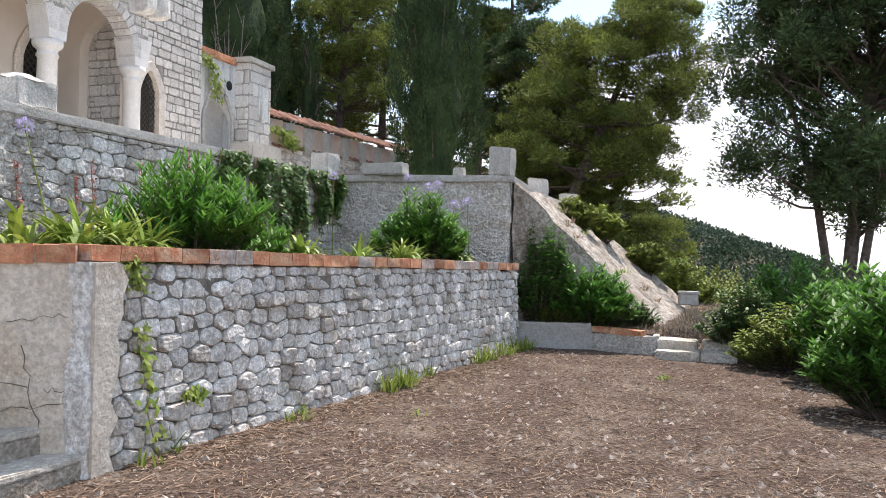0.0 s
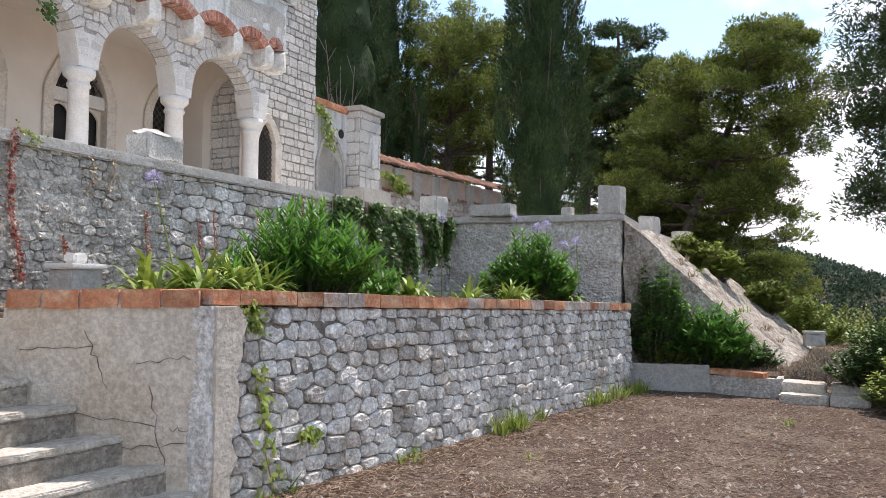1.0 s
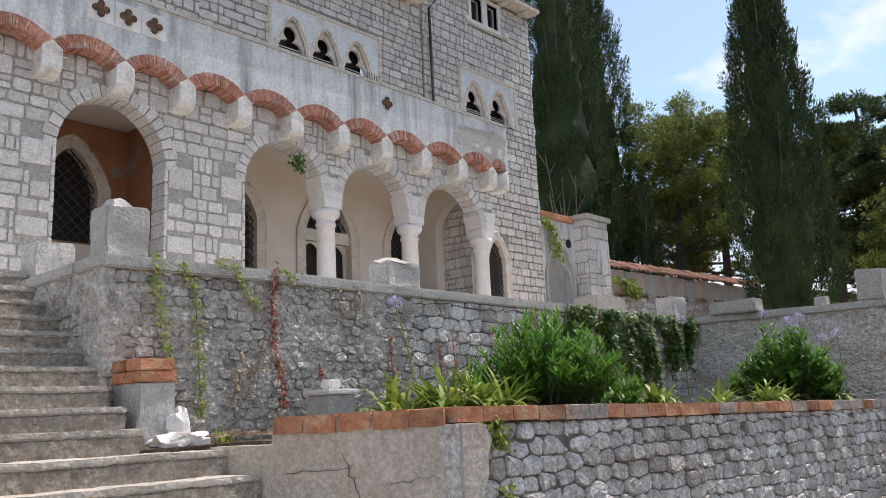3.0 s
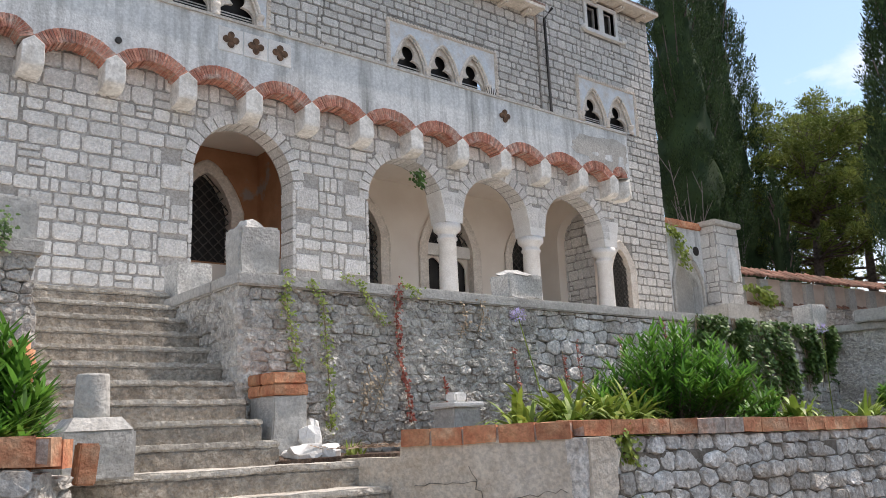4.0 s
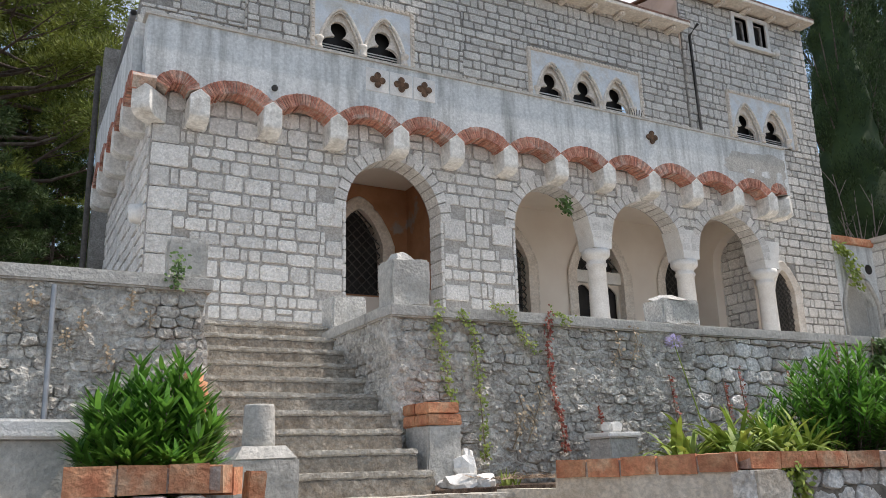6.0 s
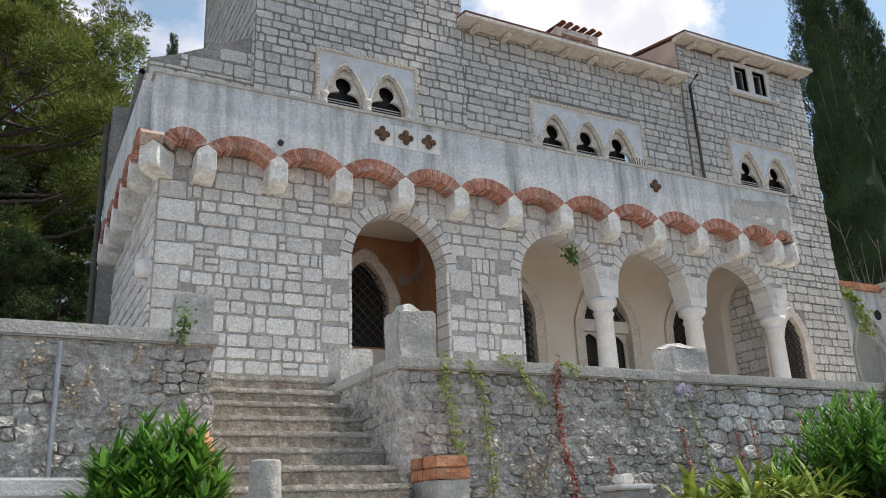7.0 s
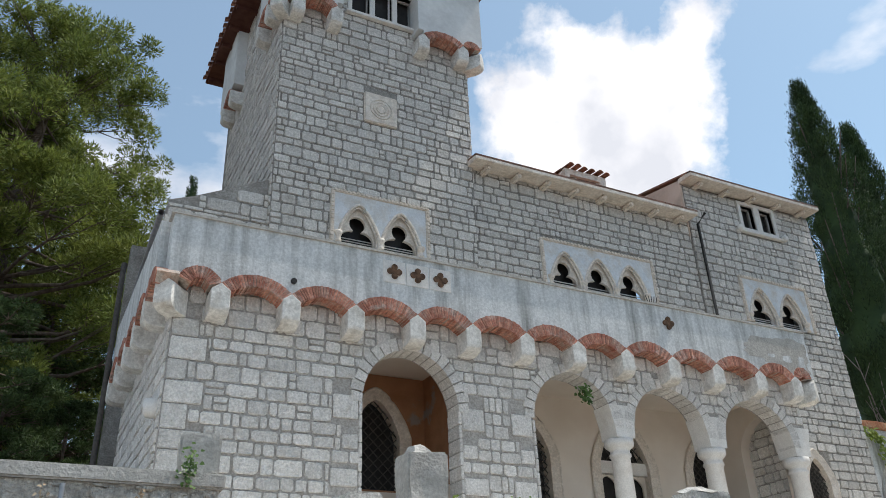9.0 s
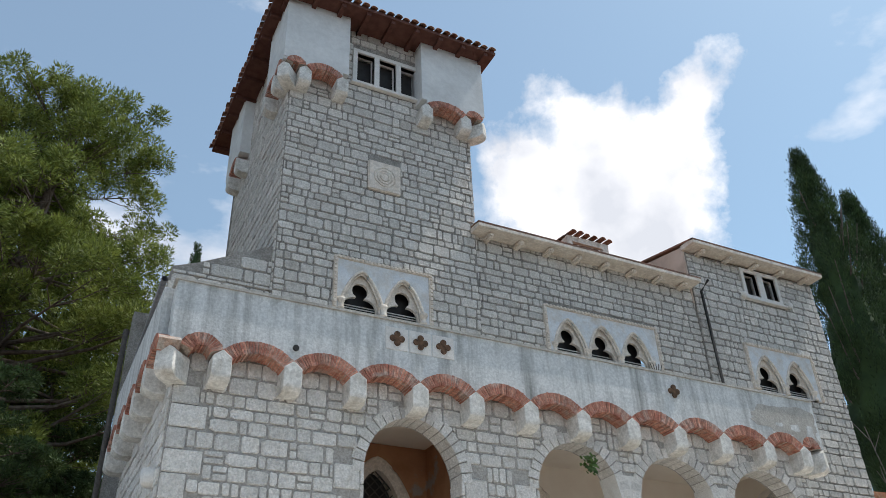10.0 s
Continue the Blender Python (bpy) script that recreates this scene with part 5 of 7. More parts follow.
h = new("tile_bed")
h.parent = troof
h.matrix_basis = inv
pantiles(h, ex0, ex1, ey0 - 0.06, ez + 0.09, 0.42, 2)
h2 = new("tile_bed")
h2.parent = troof
h2.matrix_basis = inv @ Matrix.Translation((ex0, 0, 0)) @ Matrix.Rotation(radians(-90), 4, "Z")
pantiles(h2, -ey1, -ey0, -0.06, ez + 0.09, 0.42, 2)

# ---- masonry relics and loose things ----
def relic(name, at, w, d, h, label, cat, turn=0.0, cap=None, mat=WHITE_STONE, group=""):
    """A broken or weathered stone block that stands on a wall."""
    o = thing(name, at, label, cat, group)
    o.rotation_euler = (0, 0, radians(turn))
    bm = boxed(-w / 2, w / 2, -d / 2, d / 2, 0, h, 0.02)
    part("block", worn(bm, 0.025, 3.5, 5), mat, o)
    if cap == "broken":
        bm = bmesh.new()
        bmesh.ops.create_cone(bm, cap_ends=True, segments=5, radius1=w * 0.42, radius2=w * 0.16, depth=h * 0.2)
        bmesh.ops.translate(bm, verts=bm.verts, vec=(-w * 0.1, 0, h * 1.09))
        part("broken_top", worn(bm, 0.04, 5, 2), mat, o, "jagged broken top")
    elif cap == "slab":
        part("slab", worn(boxed(-w * 0.56, w * 0.56, -d * 0.56, d * 0.56, h, h + 0.06, 0.012), 0.008, 5, 2), mat, o)
    return o


relic("gatepost_stump", (3.42, Y_T + 0.24, Z_T), 0.40, 0.36, 0.46, "broken grey stone post stump on the terrace wall corner", "stone post", 0, "broken", CONCRETE)
relic("stone_block", (3.42, 8.72, Z_T - 0.02), 0.40, 0.36, 0.42, "weathered pale stone block at the stair head", "stone block", 3, None, PALE_BLOCK)
relic("stone_block", (6.82, Y_T + 0.22, Z_T), 0.55, 0.36, 0.30, "chipped white stone block on the terrace wall", "stone block", 2, "broken", PALE_BLOCK)
relic("stone_block", (1.36, Y_T + 0.25, Z_T + 0.1), 0.32, 0.34, 0.36, "grey stone post stump on the terrace wall beside the stairs", "stone block", -4, None, CONCRETE)
relic("stone_block", (13.5, Y_T + 0.15, Z_T), 0.46, 0.36, 0.36, "pale stone block on the end of the terrace wall", "stone block", 0, None, PALE_BLOCK)
relic("stone_block", (13.95, 6.05, Z_T), 0.36, 0.8, 0.22, "low pale stone block on the bastion wall", "stone block", 0, None, CONCRETE)
relic("stone_post", (14.42, 3.98, Z_T), 0.42, 0.40, 0.50, "square grey stone post on the bastion corner", "stone post", 0, None, CONCRETE)
relic("stone_post", (14.3, 4.75, Z_T), 0.2, 0.2, 0.16, "small stone stump on the bastion wall", "stone post", 0, None, CONCRETE)
relic("stone_post", (17.6, 4.05, Z_T - 0.21), 0.55, 0.34, 0.46, "pale weathered stone post on the bastion wall", "stone post", 0, None, PALE_BLOCK)
relic("stone_post", (21.3, 4.1, Z_T - 0.44), 0.42, 0.42, 0.66, "pale stone end post of the bastion wall", "stone post", 0, None, PALE_BLOCK)

# sloping buttress below the bastion
A, B, A2, B2 = Vector((14.35, 3.74, 2.92)), Vector((16.6, 1.25, 0.28)), Vector((22.6, 3.8, 2.7)), Vector((22.8, 1.15, 0.45))
bm = bmesh.new()
va, vb, va2, vb2 = [bm.verts.new(p) for p in (A, B, A2, B2)]
ga, gb, ga2, gb2 = [bm.verts.new((p.x, p.y, 0.0)) for p in (A, B, A2, B2)]
for q in ((va, vb, vb2, va2), (ga, gb, vb, va), (gb, gb2, vb2, vb), (ga2, va2, vb2, gb2), (ga, va, va2, ga2), (ga, ga2, gb2, gb)):
    bm.faces.new(q)
bmesh.ops.triangulate(bm, faces=bm.faces[:])
for _ in range(5):
    es = [e for e in bm.edges if e.calc_length() > 0.3]
    if not es:
        break
    bmesh.ops.subdivide_edges(bm, edges=es, cuts=1)
    bmesh.ops.triangulate(bm, faces=[f for f in bm.faces if len(f.verts) > 3])
bm.normal_update()
for v in bm.verts:
    v.co += v.normal * (noise.noise(v.co * 1.6) * 0.09 + noise.noise(v.co * 5) * 0.06)
tagged(part("buttress", bm, SLOPE), "sloping rough stone buttress below the terrace", "buttress", kind="structure")

# low bed wall and two steps at the far side of the yard
low = tagged(new("wall_low"), "low grey stone bed wall with a brick edge", "low wall", kind="structure")
p0, p1, p2 = Vector((14.25, 3.6)), Vector((14.55, 2.35)), Vector((14.2, 1.2))
part("wall_body", worn(solid([tuple(p0), tuple(p1), (p1.x + 0.3, p1.y), (p0.x + 0.3, p0.y)], -0.1, 0.40), 0.02, 4, 4), CONCRETE, low)
part("wall_body", worn(solid([tuple(p1), tuple(p2), (p2.x + 0.5, p2.y), (p1.x + 0.3, p1.y)], -0.1, 0.30), 0.04, 4, 4), ROUGHCAST, low)
course_of_bricks(low, p0 + Vector((-0.01, 0)), p1 + Vector((-0.01, 0)), 0.46, 0.46, 6, 0.22, 0.06, CONCRETE, 6, "coping_stone")
course_of_bricks(low, p1 + Vector((-0.02, 0)), along(p1, p2, 0.75), 0.42, 0.38, 5, 0.24, 0.1, TERRACOTTA, 7)
bm = worn(solid([(14.5, 3.5), (14.75, 2.4), (14.5, 1.3), (15.6, 1.35), (15.3, 3.2), (14.7, 3.7)], 0.0, 0.33), 0.04, 2.5, 6)
tagged(part("bed_earth", bm, SOIL), "dry earth of the small bed", "earth", kind="structure")
steps = tagged(new("yard_steps"), "two low worn stone steps at the yard's edge", "steps", kind="structure")
for k in range(2):
    for a, b in ((-0.05, 0.5), (0.52, 1.2)):
        bm = boxed(13.65 + 0.40 * k, 14.2 + 0.40 * k, a + 0.05 * k, b, 0.14 * k - 0.05, 0.14 * (k + 1), 0.02)
        part("step", worn(bm, 0.03, 3, 3), STEP, steps)
relic("cistern_cover", (21.5, 1.1, 0.5), 0.42, 0.45, 0.28, "small square stone box with a pale slab lid", "stone box", 8, "slab", CONCRETE)

# pier with brick courses at the foot of the stair cheek
pier = thing("brick_pier", (3.40, 6.5, 1.36), "broken masonry pier topped with terracotta bricks", "pier")
part("base", worn(boxed(-0.15, 0.16, -0.15, 0.3, -0.03, 0.54, 0.012), 0.02, 4, 4), CONCRETE, pier)
for k in range(2):
    for j in range(2):
        part("brick", worn(boxed(-0.16, 0.17 - 0.02 * k, -0.16 + 0.25 * j, 0.08 + 0.25 * j, 0.535 + 0.1 * k, 0.63 + 0.1 * k, 0.01), 0.008, 7), TERRACOTTA, pier, "terracotta brick")
rubs = [(3.40, 6.12, 0.21, 0.15, 10), (3.66, 6.16, 0.19, 0.15, 50), (3.56, 6.30, 0.13, 0.18, 120), (3.62, 6.36, 0.10, 0.24, 95), (3.36, 6.28, 0.12, 0.10, 40)]
for i, (x, y, s, h, t) in enumerate(rubs):
    bm = bmesh.new()
    bmesh.ops.create_icosphere(bm, subdivisions=2, radius=0.5)
    for v in bm.verts:
        n = noise.noise_vector(v.co * 1.7 + Vector((i * 7, 0, 0)))
        v.co = Vector((round(v.co.x * 2.2) / 2.2, round(v.co.y * 2.2) / 2.2, round(v.co.z * 2) / 2)) * 0.55 + v.co * 0.45 + n * 0.16
        v.co = Vector((v.co.x * s * 1.5, v.co.y * s, v.co.z * h))
    zmin = min(v.co.z for v in bm.verts)
    bmesh.ops.translate(bm, verts=bm.verts, vec=(0, 0, -zmin))
    o = part("broken_stone", bm, WHITE_STONE)
    o.matrix_basis = Matrix.Translation((x, y, 1.345 + (0.11 if i in (2, 3) else 0))) @ Matrix.Rotation(radians(t), 4, "Z")
    tagged(o, "lump of broken white stone heaped beside the stairs", "stone", "stone heap")

# square plinth in the bed
pl = thing("stone_plinth", (5.16, 6.3, 1.53), "small square grey stone plinth with a stepped cap", "plinth")
part("base", worn(boxed(-0.16, 0.16, -0.16, 0.16, -0.2, 0.24, 0.01), 0.008, 4, 3), CONCRETE, pl)
part("slab", worn(boxed(-0.19, 0.19, -0.19, 0.19, 0.24, 0.29, 0.012), 0.008, 4, 3), WHITE_STONE, pl)
part("stub", worn(boxed(-0.075, 0.075, -0.075, 0.075, 0.29, 0.39, 0.02), 0.012, 8, 2), WHITE_STONE, pl)

# bed west of the stairs: brick-edged planter, column stump, slab, pipe, pot
wb = tagged(new("wall_west_bed"), "rubble planter wall with a terracotta brick edge", "planter wall", kind="structure")
q0, q1, q2 = Vector((0.31, 4.32)), Vector((0.97, 4.26)), Vector((1.20, 4.62))
part("wall_core", solid([(q0.x, q0.y - 0.018), (q1.x + 0.01, q1.y - 0.018), (1.21, 4.60), (1.33, 5.9), (-2.5, 5.9), (-2.5, 4.9), (0.28, 4.9)], -0.1, 1.40), ROUGHCAST, wb)
rubble(wb, q0, q1, 0.0, 1.46, 1.46, 0.20, 41, RUBBLE, keep=40, thick=0.055)
rubble(wb, q1, q2, 0.0, 1.44, 1.40, 0.20, 42, ROUGHCAST, keep=30, thick=0.05)
part("wall_side", solid([(0.28, 4.33), (0.31, 4.33), (0.31, 5.2), (0.28, 5.2)], 0.0, 1.45), CONCRETE, wb)
course_of_bricks(wb, q0 + Vector((0, -0.045)), q1 + Vector((0, -0.045)), 1.60, 1.60, 3, 0.24, 0.135, TERRACOTTA, 9, jitter=0.004)
course_of_bricks(wb, q1 + Vector((0.05, -0.07)), along(q1, q2, 0.75) + Vector((0.05, -0.05)), 1.60, 1.58, 2, 0.2, 0.135, TERRACOTTA, 10, jitter=0.005)
o = thing("leaning_brick", (1.30, 4.66, 1.37), "terracotta brick set on end beside the planter", "brick")
part("brick", worn(boxed(-0.05, 0.05, -0.06, 0.06, -0.02, 0.19, 0.008), 0.006, 8), TERRACOTTA, o).matrix_basis = Matrix.Rotation(radians(5), 4, "Y")
stump = thing("column_stump", (1.60, 5.62, 1.34), "grey round column stump on a square moulded base", "column stump")
part("base", worn(boxed(-0.22, 0.22, -0.2, 0.2, 0, 0.30, 0.012), 0.008, 5, 2), CONCRETE, stump)
bm = bmesh.new()
bmesh.ops.create_cone(bm, cap_ends=True, segments=4, radius1=0.285, radius2=0.2, depth=0.08)
bmesh.ops.rotate(bm, verts=bm.verts, cent=(0, 0, 0), matrix=Matrix.Rotation(radians(45), 3, "Z"))
bmesh.ops.translate(bm, verts=bm.verts, vec=(0, 0, 0.34))
part("moulding", worn(bm, 0.008, 6, 2), CONCRETE, stump)
part("shaft", lathe(bmesh.new(), [(0.105, 0.37), (0.11, 0.4), (0.1, 0.64), (0.095, 0.655)], (0, 0, 0), 20), CONCRETE, stump, "", True)
sl = thing("concrete_kerb", (-0.3, 5.3, 1.38), "grey concrete trough with a pale slab edge", "trough")
part("body", worn(boxed(-1.6, 0.72, -0.1, 0.5, 0, 0.38, 0.01), 0.01, 3, 3), CONCRETE, sl)
part("slab", worn(boxed(-1.65, 0.76, -0.15, 0.55, 0.38, 0.49, 0.015), 0.012, 3, 3), WHITE_STONE, sl)
vv, ff = [], []
tube(vv, ff, [(0.33, 6.82, 1.4), (0.345, 6.82, 2.0), (0.335, 6.80, 2.97)], [0.02] * 3, 8)
tagged(hang("metal_pole", from_lists("metal_pole", vv, ff, STEEL, True)), "thin galvanised steel pole standing against the terrace wall", "pole")
pot = thing("flower_pot", (1.36, 6.62, 1.96), "small terracotta urn beside the stairs", "pot")
part("urn", lathe(bmesh.new(), [(0.07, 0), (0.1, 0.05), (0.13, 0.16), (0.1, 0.24), (0.11, 0.28), (0.075, 0.29), (0.075, 0.34), (0.06, 0.35)], (0, 0, 0), 18), TERRACOTTA, pot, "", True)
part("ledge", worn(boxed(-0.16, 0.14, -0.15, 0.25, -0.62, 0, 0.01), 0.015, 5, 3), TERRACOTTA, pot, "brick ledge under the urn")

# ---- niche wall, gate pier and tiled wall east of the house ----
niche = tagged(new("wall_niche"), "weathered plaster niche wall with a stone pier", "garden wall", kind="structure")
NY = 13.2
part("body", wall_with_openings(18.05, 20.0, 2.9, 6.75, NY, NY + 0.5, [pointed(19.05, 0.6, 4.2, 5.2, 6.0)]), WHITE_PLASTER, niche, "flaking white plaster wall")
part("back", boxed(18.3, 19.8, NY + 0.3, NY + 0.34, 4.0, 6.2), CONCRETE, niche)
vv, ff = [], []
rim = pointed(19.05, 0.66, 4.2, 5.2, 6.06)
tube(vv, ff, [(x, NY - 0.02, z) for x, z in rim], [0.06] * len(rim), 6)
hang("moulding", from_lists("moulding", vv, ff, CONCRETE, True), niche, "stone arch moulding")
part("pier", boxed(19.85, 20.95, NY - 0.45, NY + 0.3, 2.9, 6.85), MORTAR_PALE, niche, "pale stone gate pier")
lay(courses(19.85, 20.95, 2.9, 6.85, 0.3, 0.5, 71), Matrix.Translation((0, NY - 0.45, 0)), ASHLAR, niche)
lay(courses(-NY - 0.3, -NY + 0.45, 2.9, 6.85, 0.3, 0.5, 72), Matrix.Translation((19.85, 0, 0)) @ Matrix.Rotation(radians(-90), 4, "Z"), ASHLAR, niche)
part("oculus", lathe(bmesh.new(), [(0.13, 0), (0.13, 0.03)], (0, 0, 0), 16), SHADE_BLACK, niche, "black disc painted as a small round opening").matrix_basis = Matrix.Translation((19.55, NY + 0.01, 6.15)) @ Matrix.Rotation(radians(90), 4, "X")
part("top_course", worn(boxed(18.05, 19.85, NY - 0.06, NY + 0.5, 6.75, 6.95, 0.02), 0.03, 3, 4), TERRACOTTA, niche, "broken tile course along the top")
part("pier_cap", worn(boxed(19.75, 21.05, NY - 0.55, NY + 0.4, 6.85, 7.0, 0.02), 0.02, 3, 3), CONCRETE, niche)
part("shield", worn(solid([(0.25 * math.cos(a / 12 * 6.283), 0.5 * math.sin(a / 12 * 6.283)) for a in range(12)], 0, 0.06), 0.01, 4), WHITE_PLASTER, niche, "oval plaster cartouche").matrix_basis = Matrix.Translation((20.5, NY - 0.46, 5.75)) @ Matrix.Rotation(radians(90), 4, "X")
part("bench", worn(boxed(18.9, 20.4, NY - 1.2, NY - 0.46, 2.9, 4.5, 0.03), 0.03, 2, 4), CONCRETE, niche, "grey stone block")
tw = tagged(new("wall_tiled"), "stone garden wall with a sloping red tile coping", "garden wall", kind="structure")
wa, wb2 = Vector((21.3, NY)), Vector((28.5, 11.6))
wd = (wb2 - wa).normalized()
wo = Vector((wd.y, -wd.x))
part("wall_core", solid([tuple(wa), tuple(wb2), (wb2.x, wb2.y + 0.4), (wa.x, wa.y + 0.4)], 2.8, 4.75), MORTAR, tw)
rubble(tw, wa, wb2, 2.9, 4.8, 4.7, 0.26, 51, RUBBLE, keep=0, thick=0.05)
ang = math.atan2(wd.y, wd.x)
n = 8
for k in range(n):
    # stone teeth with plastered panels between and short tile copings that step down
    a, b = along(wa, wb2, k / n), along(wa, wb2, (k + 1) / n)
    top = 5.62 - 0.035 * k
    here = Matrix.Translation((a.x, a.y, 0)) @ Matrix.Rotation(ang, 4, "Z")
    span = (b - a).length
    part("panel", boxed(0, span, 0.06, 0.36, 4.74, top), GABLE, tw, "pink plaster panel").matrix_basis = here
    part("coping_tooth", worn(boxed(0.0, 0.34, -0.07, 0.3, 4.72, top - 0.03, 0.02), 0.015, 5), CONCRETE, tw).matrix_basis = here
    for z, y0, rows, x0 in ((top, -0.16, 2, -0.1), (4.76, -0.08, 1, 0.36)):
        h = new("tile_bed")
        h.parent = tw
        h.matrix_basis = here @ Matrix.Translation((0, 0, z))
        pantiles(h, x0, span + (0.05 if rows > 1 else 0), y0, 0.0, 0.5, rows)

# ---- ironwork and doors of the loggia ----
def lattice(x0, x1, z0, z1, y, name="grille"):
    vv, ff = [], []
    n = 5
    s = (x1 - x0) / n
    rows = int((z1 - z0) / s) + 1
    # crossing diagonal bars, cut off at the opening's sides
    for k in range(-n, rows + 1):
        for up in (1, -1):
            p, q = (0.0, k * s), (n * s, (k + n) * s)
            lo, hi = max(0.0, -k / n), min(1.0, ((z1 - z0) / s - k) / n)
            if hi - lo > 0.02:
                ends = [(p[0] + (q[0] - p[0]) * t, p[1] + (q[1] - p[1]) * t) for t in (lo, hi)]
                tube(vv, ff, [((x0 + ex) if up > 0 else (x1 - ex), y + 0.012 * up, z0 + ez) for ex, ez in ends], [0.013] * 2, 4)
    tube(vv, ff, [(x0, y, z0), (x1, y, z0)], [0.02] * 2, 4)
    return from_lists(name, vv, ff, IRON)


def band(outer, inner, y0, y1):
    """A flat moulded band between two outlines of equal length."""
    bm = bmesh.new()
    rings = [[bm.verts.new((x, y, z)) for x, z in o] for o, y in ((outer, y1), (outer, y0), (inner, y0 + 0.015), (inner, y1))]
    for a, b in zip(rings, rings[1:]):
        for i in range(len(outer) - 1):
            bm.faces.new((a[i], a[i + 1], b[i + 1], b[i]))
    return bm


def loggia_window(cx, hf, z0, spring, apex, grille, name, label, transom=None):
    w = thing(name, (cx, YH, z0), label, "window" if "window" in name else "door", kind="structure")
    inv = Matrix.Translation((-cx, -YH, -z0))
    part("frame", band(pointed(cx, hf + 0.17, z0, spring, apex + 0.17), pointed(cx, hf - 0.01, z0, spring, apex - 0.01), YH - 0.05, YH + 0.12), TRIM_STONE, w, "pale moulded stone surround").matrix_basis = inv
    rim = pointed(cx, hf + 0.19, z0, spring, apex + 0.19)
    vv, ff = [], []
    tube(vv, ff, [(x, YH - 0.03, z) for x, z in rim], [0.03] * len(rim), 6)
    hang("moulding", from_lists("moulding", vv, ff, TRIM_STONE, True), w, "", inv)
    # opaque black sheet in place of the shaded interior
    part("shade_sheet", boxed(cx - hf - 0.05, cx + hf + 0.05, YH + 0.25, YH + 0.27, z0, apex), SHADE_BLACK, w, "black sheet painted as the unlit interior").matrix_basis = inv
    if transom:
        part("transom", boxed(cx - hf, cx + hf, YH + 0.05, YH + 0.15, transom, transom + 0.24), WHITE_STONE, w).matrix_basis = inv
        part("mullion", boxed(cx - 0.06, cx + 0.06, YH + 0.05, YH + 0.15, z0, apex - 0.1), WHITE_STONE, w).matrix_basis = inv
        for sx in (-1, 1):
            part("door_leaf", wall_with_openings(min(0, sx * hf) + cx, max(0, sx * hf) + cx, z0, transom, YH + 0.16, YH + 0.2, [pointed(cx + sx * hf * 0.53, hf * 0.36, z0 + 0.1, transom - 0.2, transom - 0.03)]), CREAM, w, "pale door leaf").matrix_basis = inv
    if grille:
        hang("grille", lattice(cx - hf, cx + hf, max(z0, grille), apex, YH + 0.1), w, "wrought-iron grille", inv)


loggia_window(*CREAM_DOORS[0], 5.32, "door_loggia", "white twin-leaf loggia door with dark panes", 5.08)
loggia_window(*CREAM_DOORS[1], 3.4, "window_loggia", "pointed loggia window with iron grille")
loggia_window(*CREAM_DOORS[2], 3.4, "window_loggia", "pointed loggia window with iron grille")
loggia_window(*PORCH, 4.47, "window_porch", "pointed porch window with ornate iron grille")
loggia_window(*EASTW, 3.4, "window_east", "pointed window with iron grille in a white surround")


# quatrefoil openings, weep holes and iron spikes on the parapet
def quatrefoil(x, z, panel):
    q = thing("quatrefoil", (x, YP, z), "pierced stone quatrefoil in the parapet", "ornament", "parapet quatrefoils")
    if panel:
        part("panel", boxed(-0.19, 0.19, -0.012, 0.05, -0.19, 0.19, 0.004), WHITE_STONE, q)
    bm = bmesh.new()
    for dx, dz in ((0, 0.075), (0, -0.075), (0.075, 0), (-0.075, 0)):
        lathe(bm, [(0.052, 0), (0.052, 0.03)], (dx, dz, 0), 12)
    lathe(bm, [(0.05, 0), (0.05, 0.028)], (0, 0, 0), 8)
    part("piercing", bm, RUST, q, "dark rusty piercing").matrix_basis = Matrix.Translation((0, -0.004, 0)) @ Matrix.Rotation(radians(90), 4, "X")


for x in (4.74, 5.14, 5.54):
    quatrefoil(x, 7.30, True)
quatrefoil(10.2, 7.28, False)
bm = lathe(bmesh.new(), [(0.045, 0), (0.045, 0.05)], (0, 0, 0), 12)
tagged(part("weep_hole", bm, SHADE_BLACK), "small round drain hole in the parapet, painted as a black disc", "drain").matrix_basis = Matrix.Translation((3.14, YP + 0.02, 6.85)) @ Matrix.Rotation(radians(90), 4, "X")
vv, ff = [], []
for k in range(5):
    tube(vv, ff, [(9.95 + 0.03 * k, YP + 0.12, PZ + 0.02), (9.86 + 0.07 * k, YP + 0.1, PZ + 0.24)], [0.012, 0.006], 4)
tagged(hang("iron_spikes", from_lists("iron_spikes", vv, ff, IRON)), "small fan of iron spikes on the parapet", "ironwork")

# ---- plants ----


def blade(verts, faces, p, d, up, length, width, droop=0.0, segs=2):
    """A folded, pointed leaf from p along d; droop bends it down."""
    base = len(verts)
    side = d.cross(up)
    side = side.normalized() if side.length > 1e-4 else Vector((1, 0, 0))
    q, dirn = Vector(p), Vector(d)
    for i in range(segs + 1):
        t = i / segs
        w = width * (0.35 + 0.65 * math.sin(math.pi * min(1, 0.25 + t * 0.75))) * (0.0 if i == segs else 1)
        if i == segs:
            verts.append(q.copy())
        else:
            verts.append(q - side * w / 2)
            verts.append(q + side * w / 2)
        q = q + dirn * (length / segs)
        dirn = (dirn + Vector((0, 0, -droop / segs))).normalized()
    for i in range(segs):
        a = base + 2 * i
        faces.append((a, a + 1, a + 2) if i == segs - 1 else (a, a + 1, a + 3, a + 2))


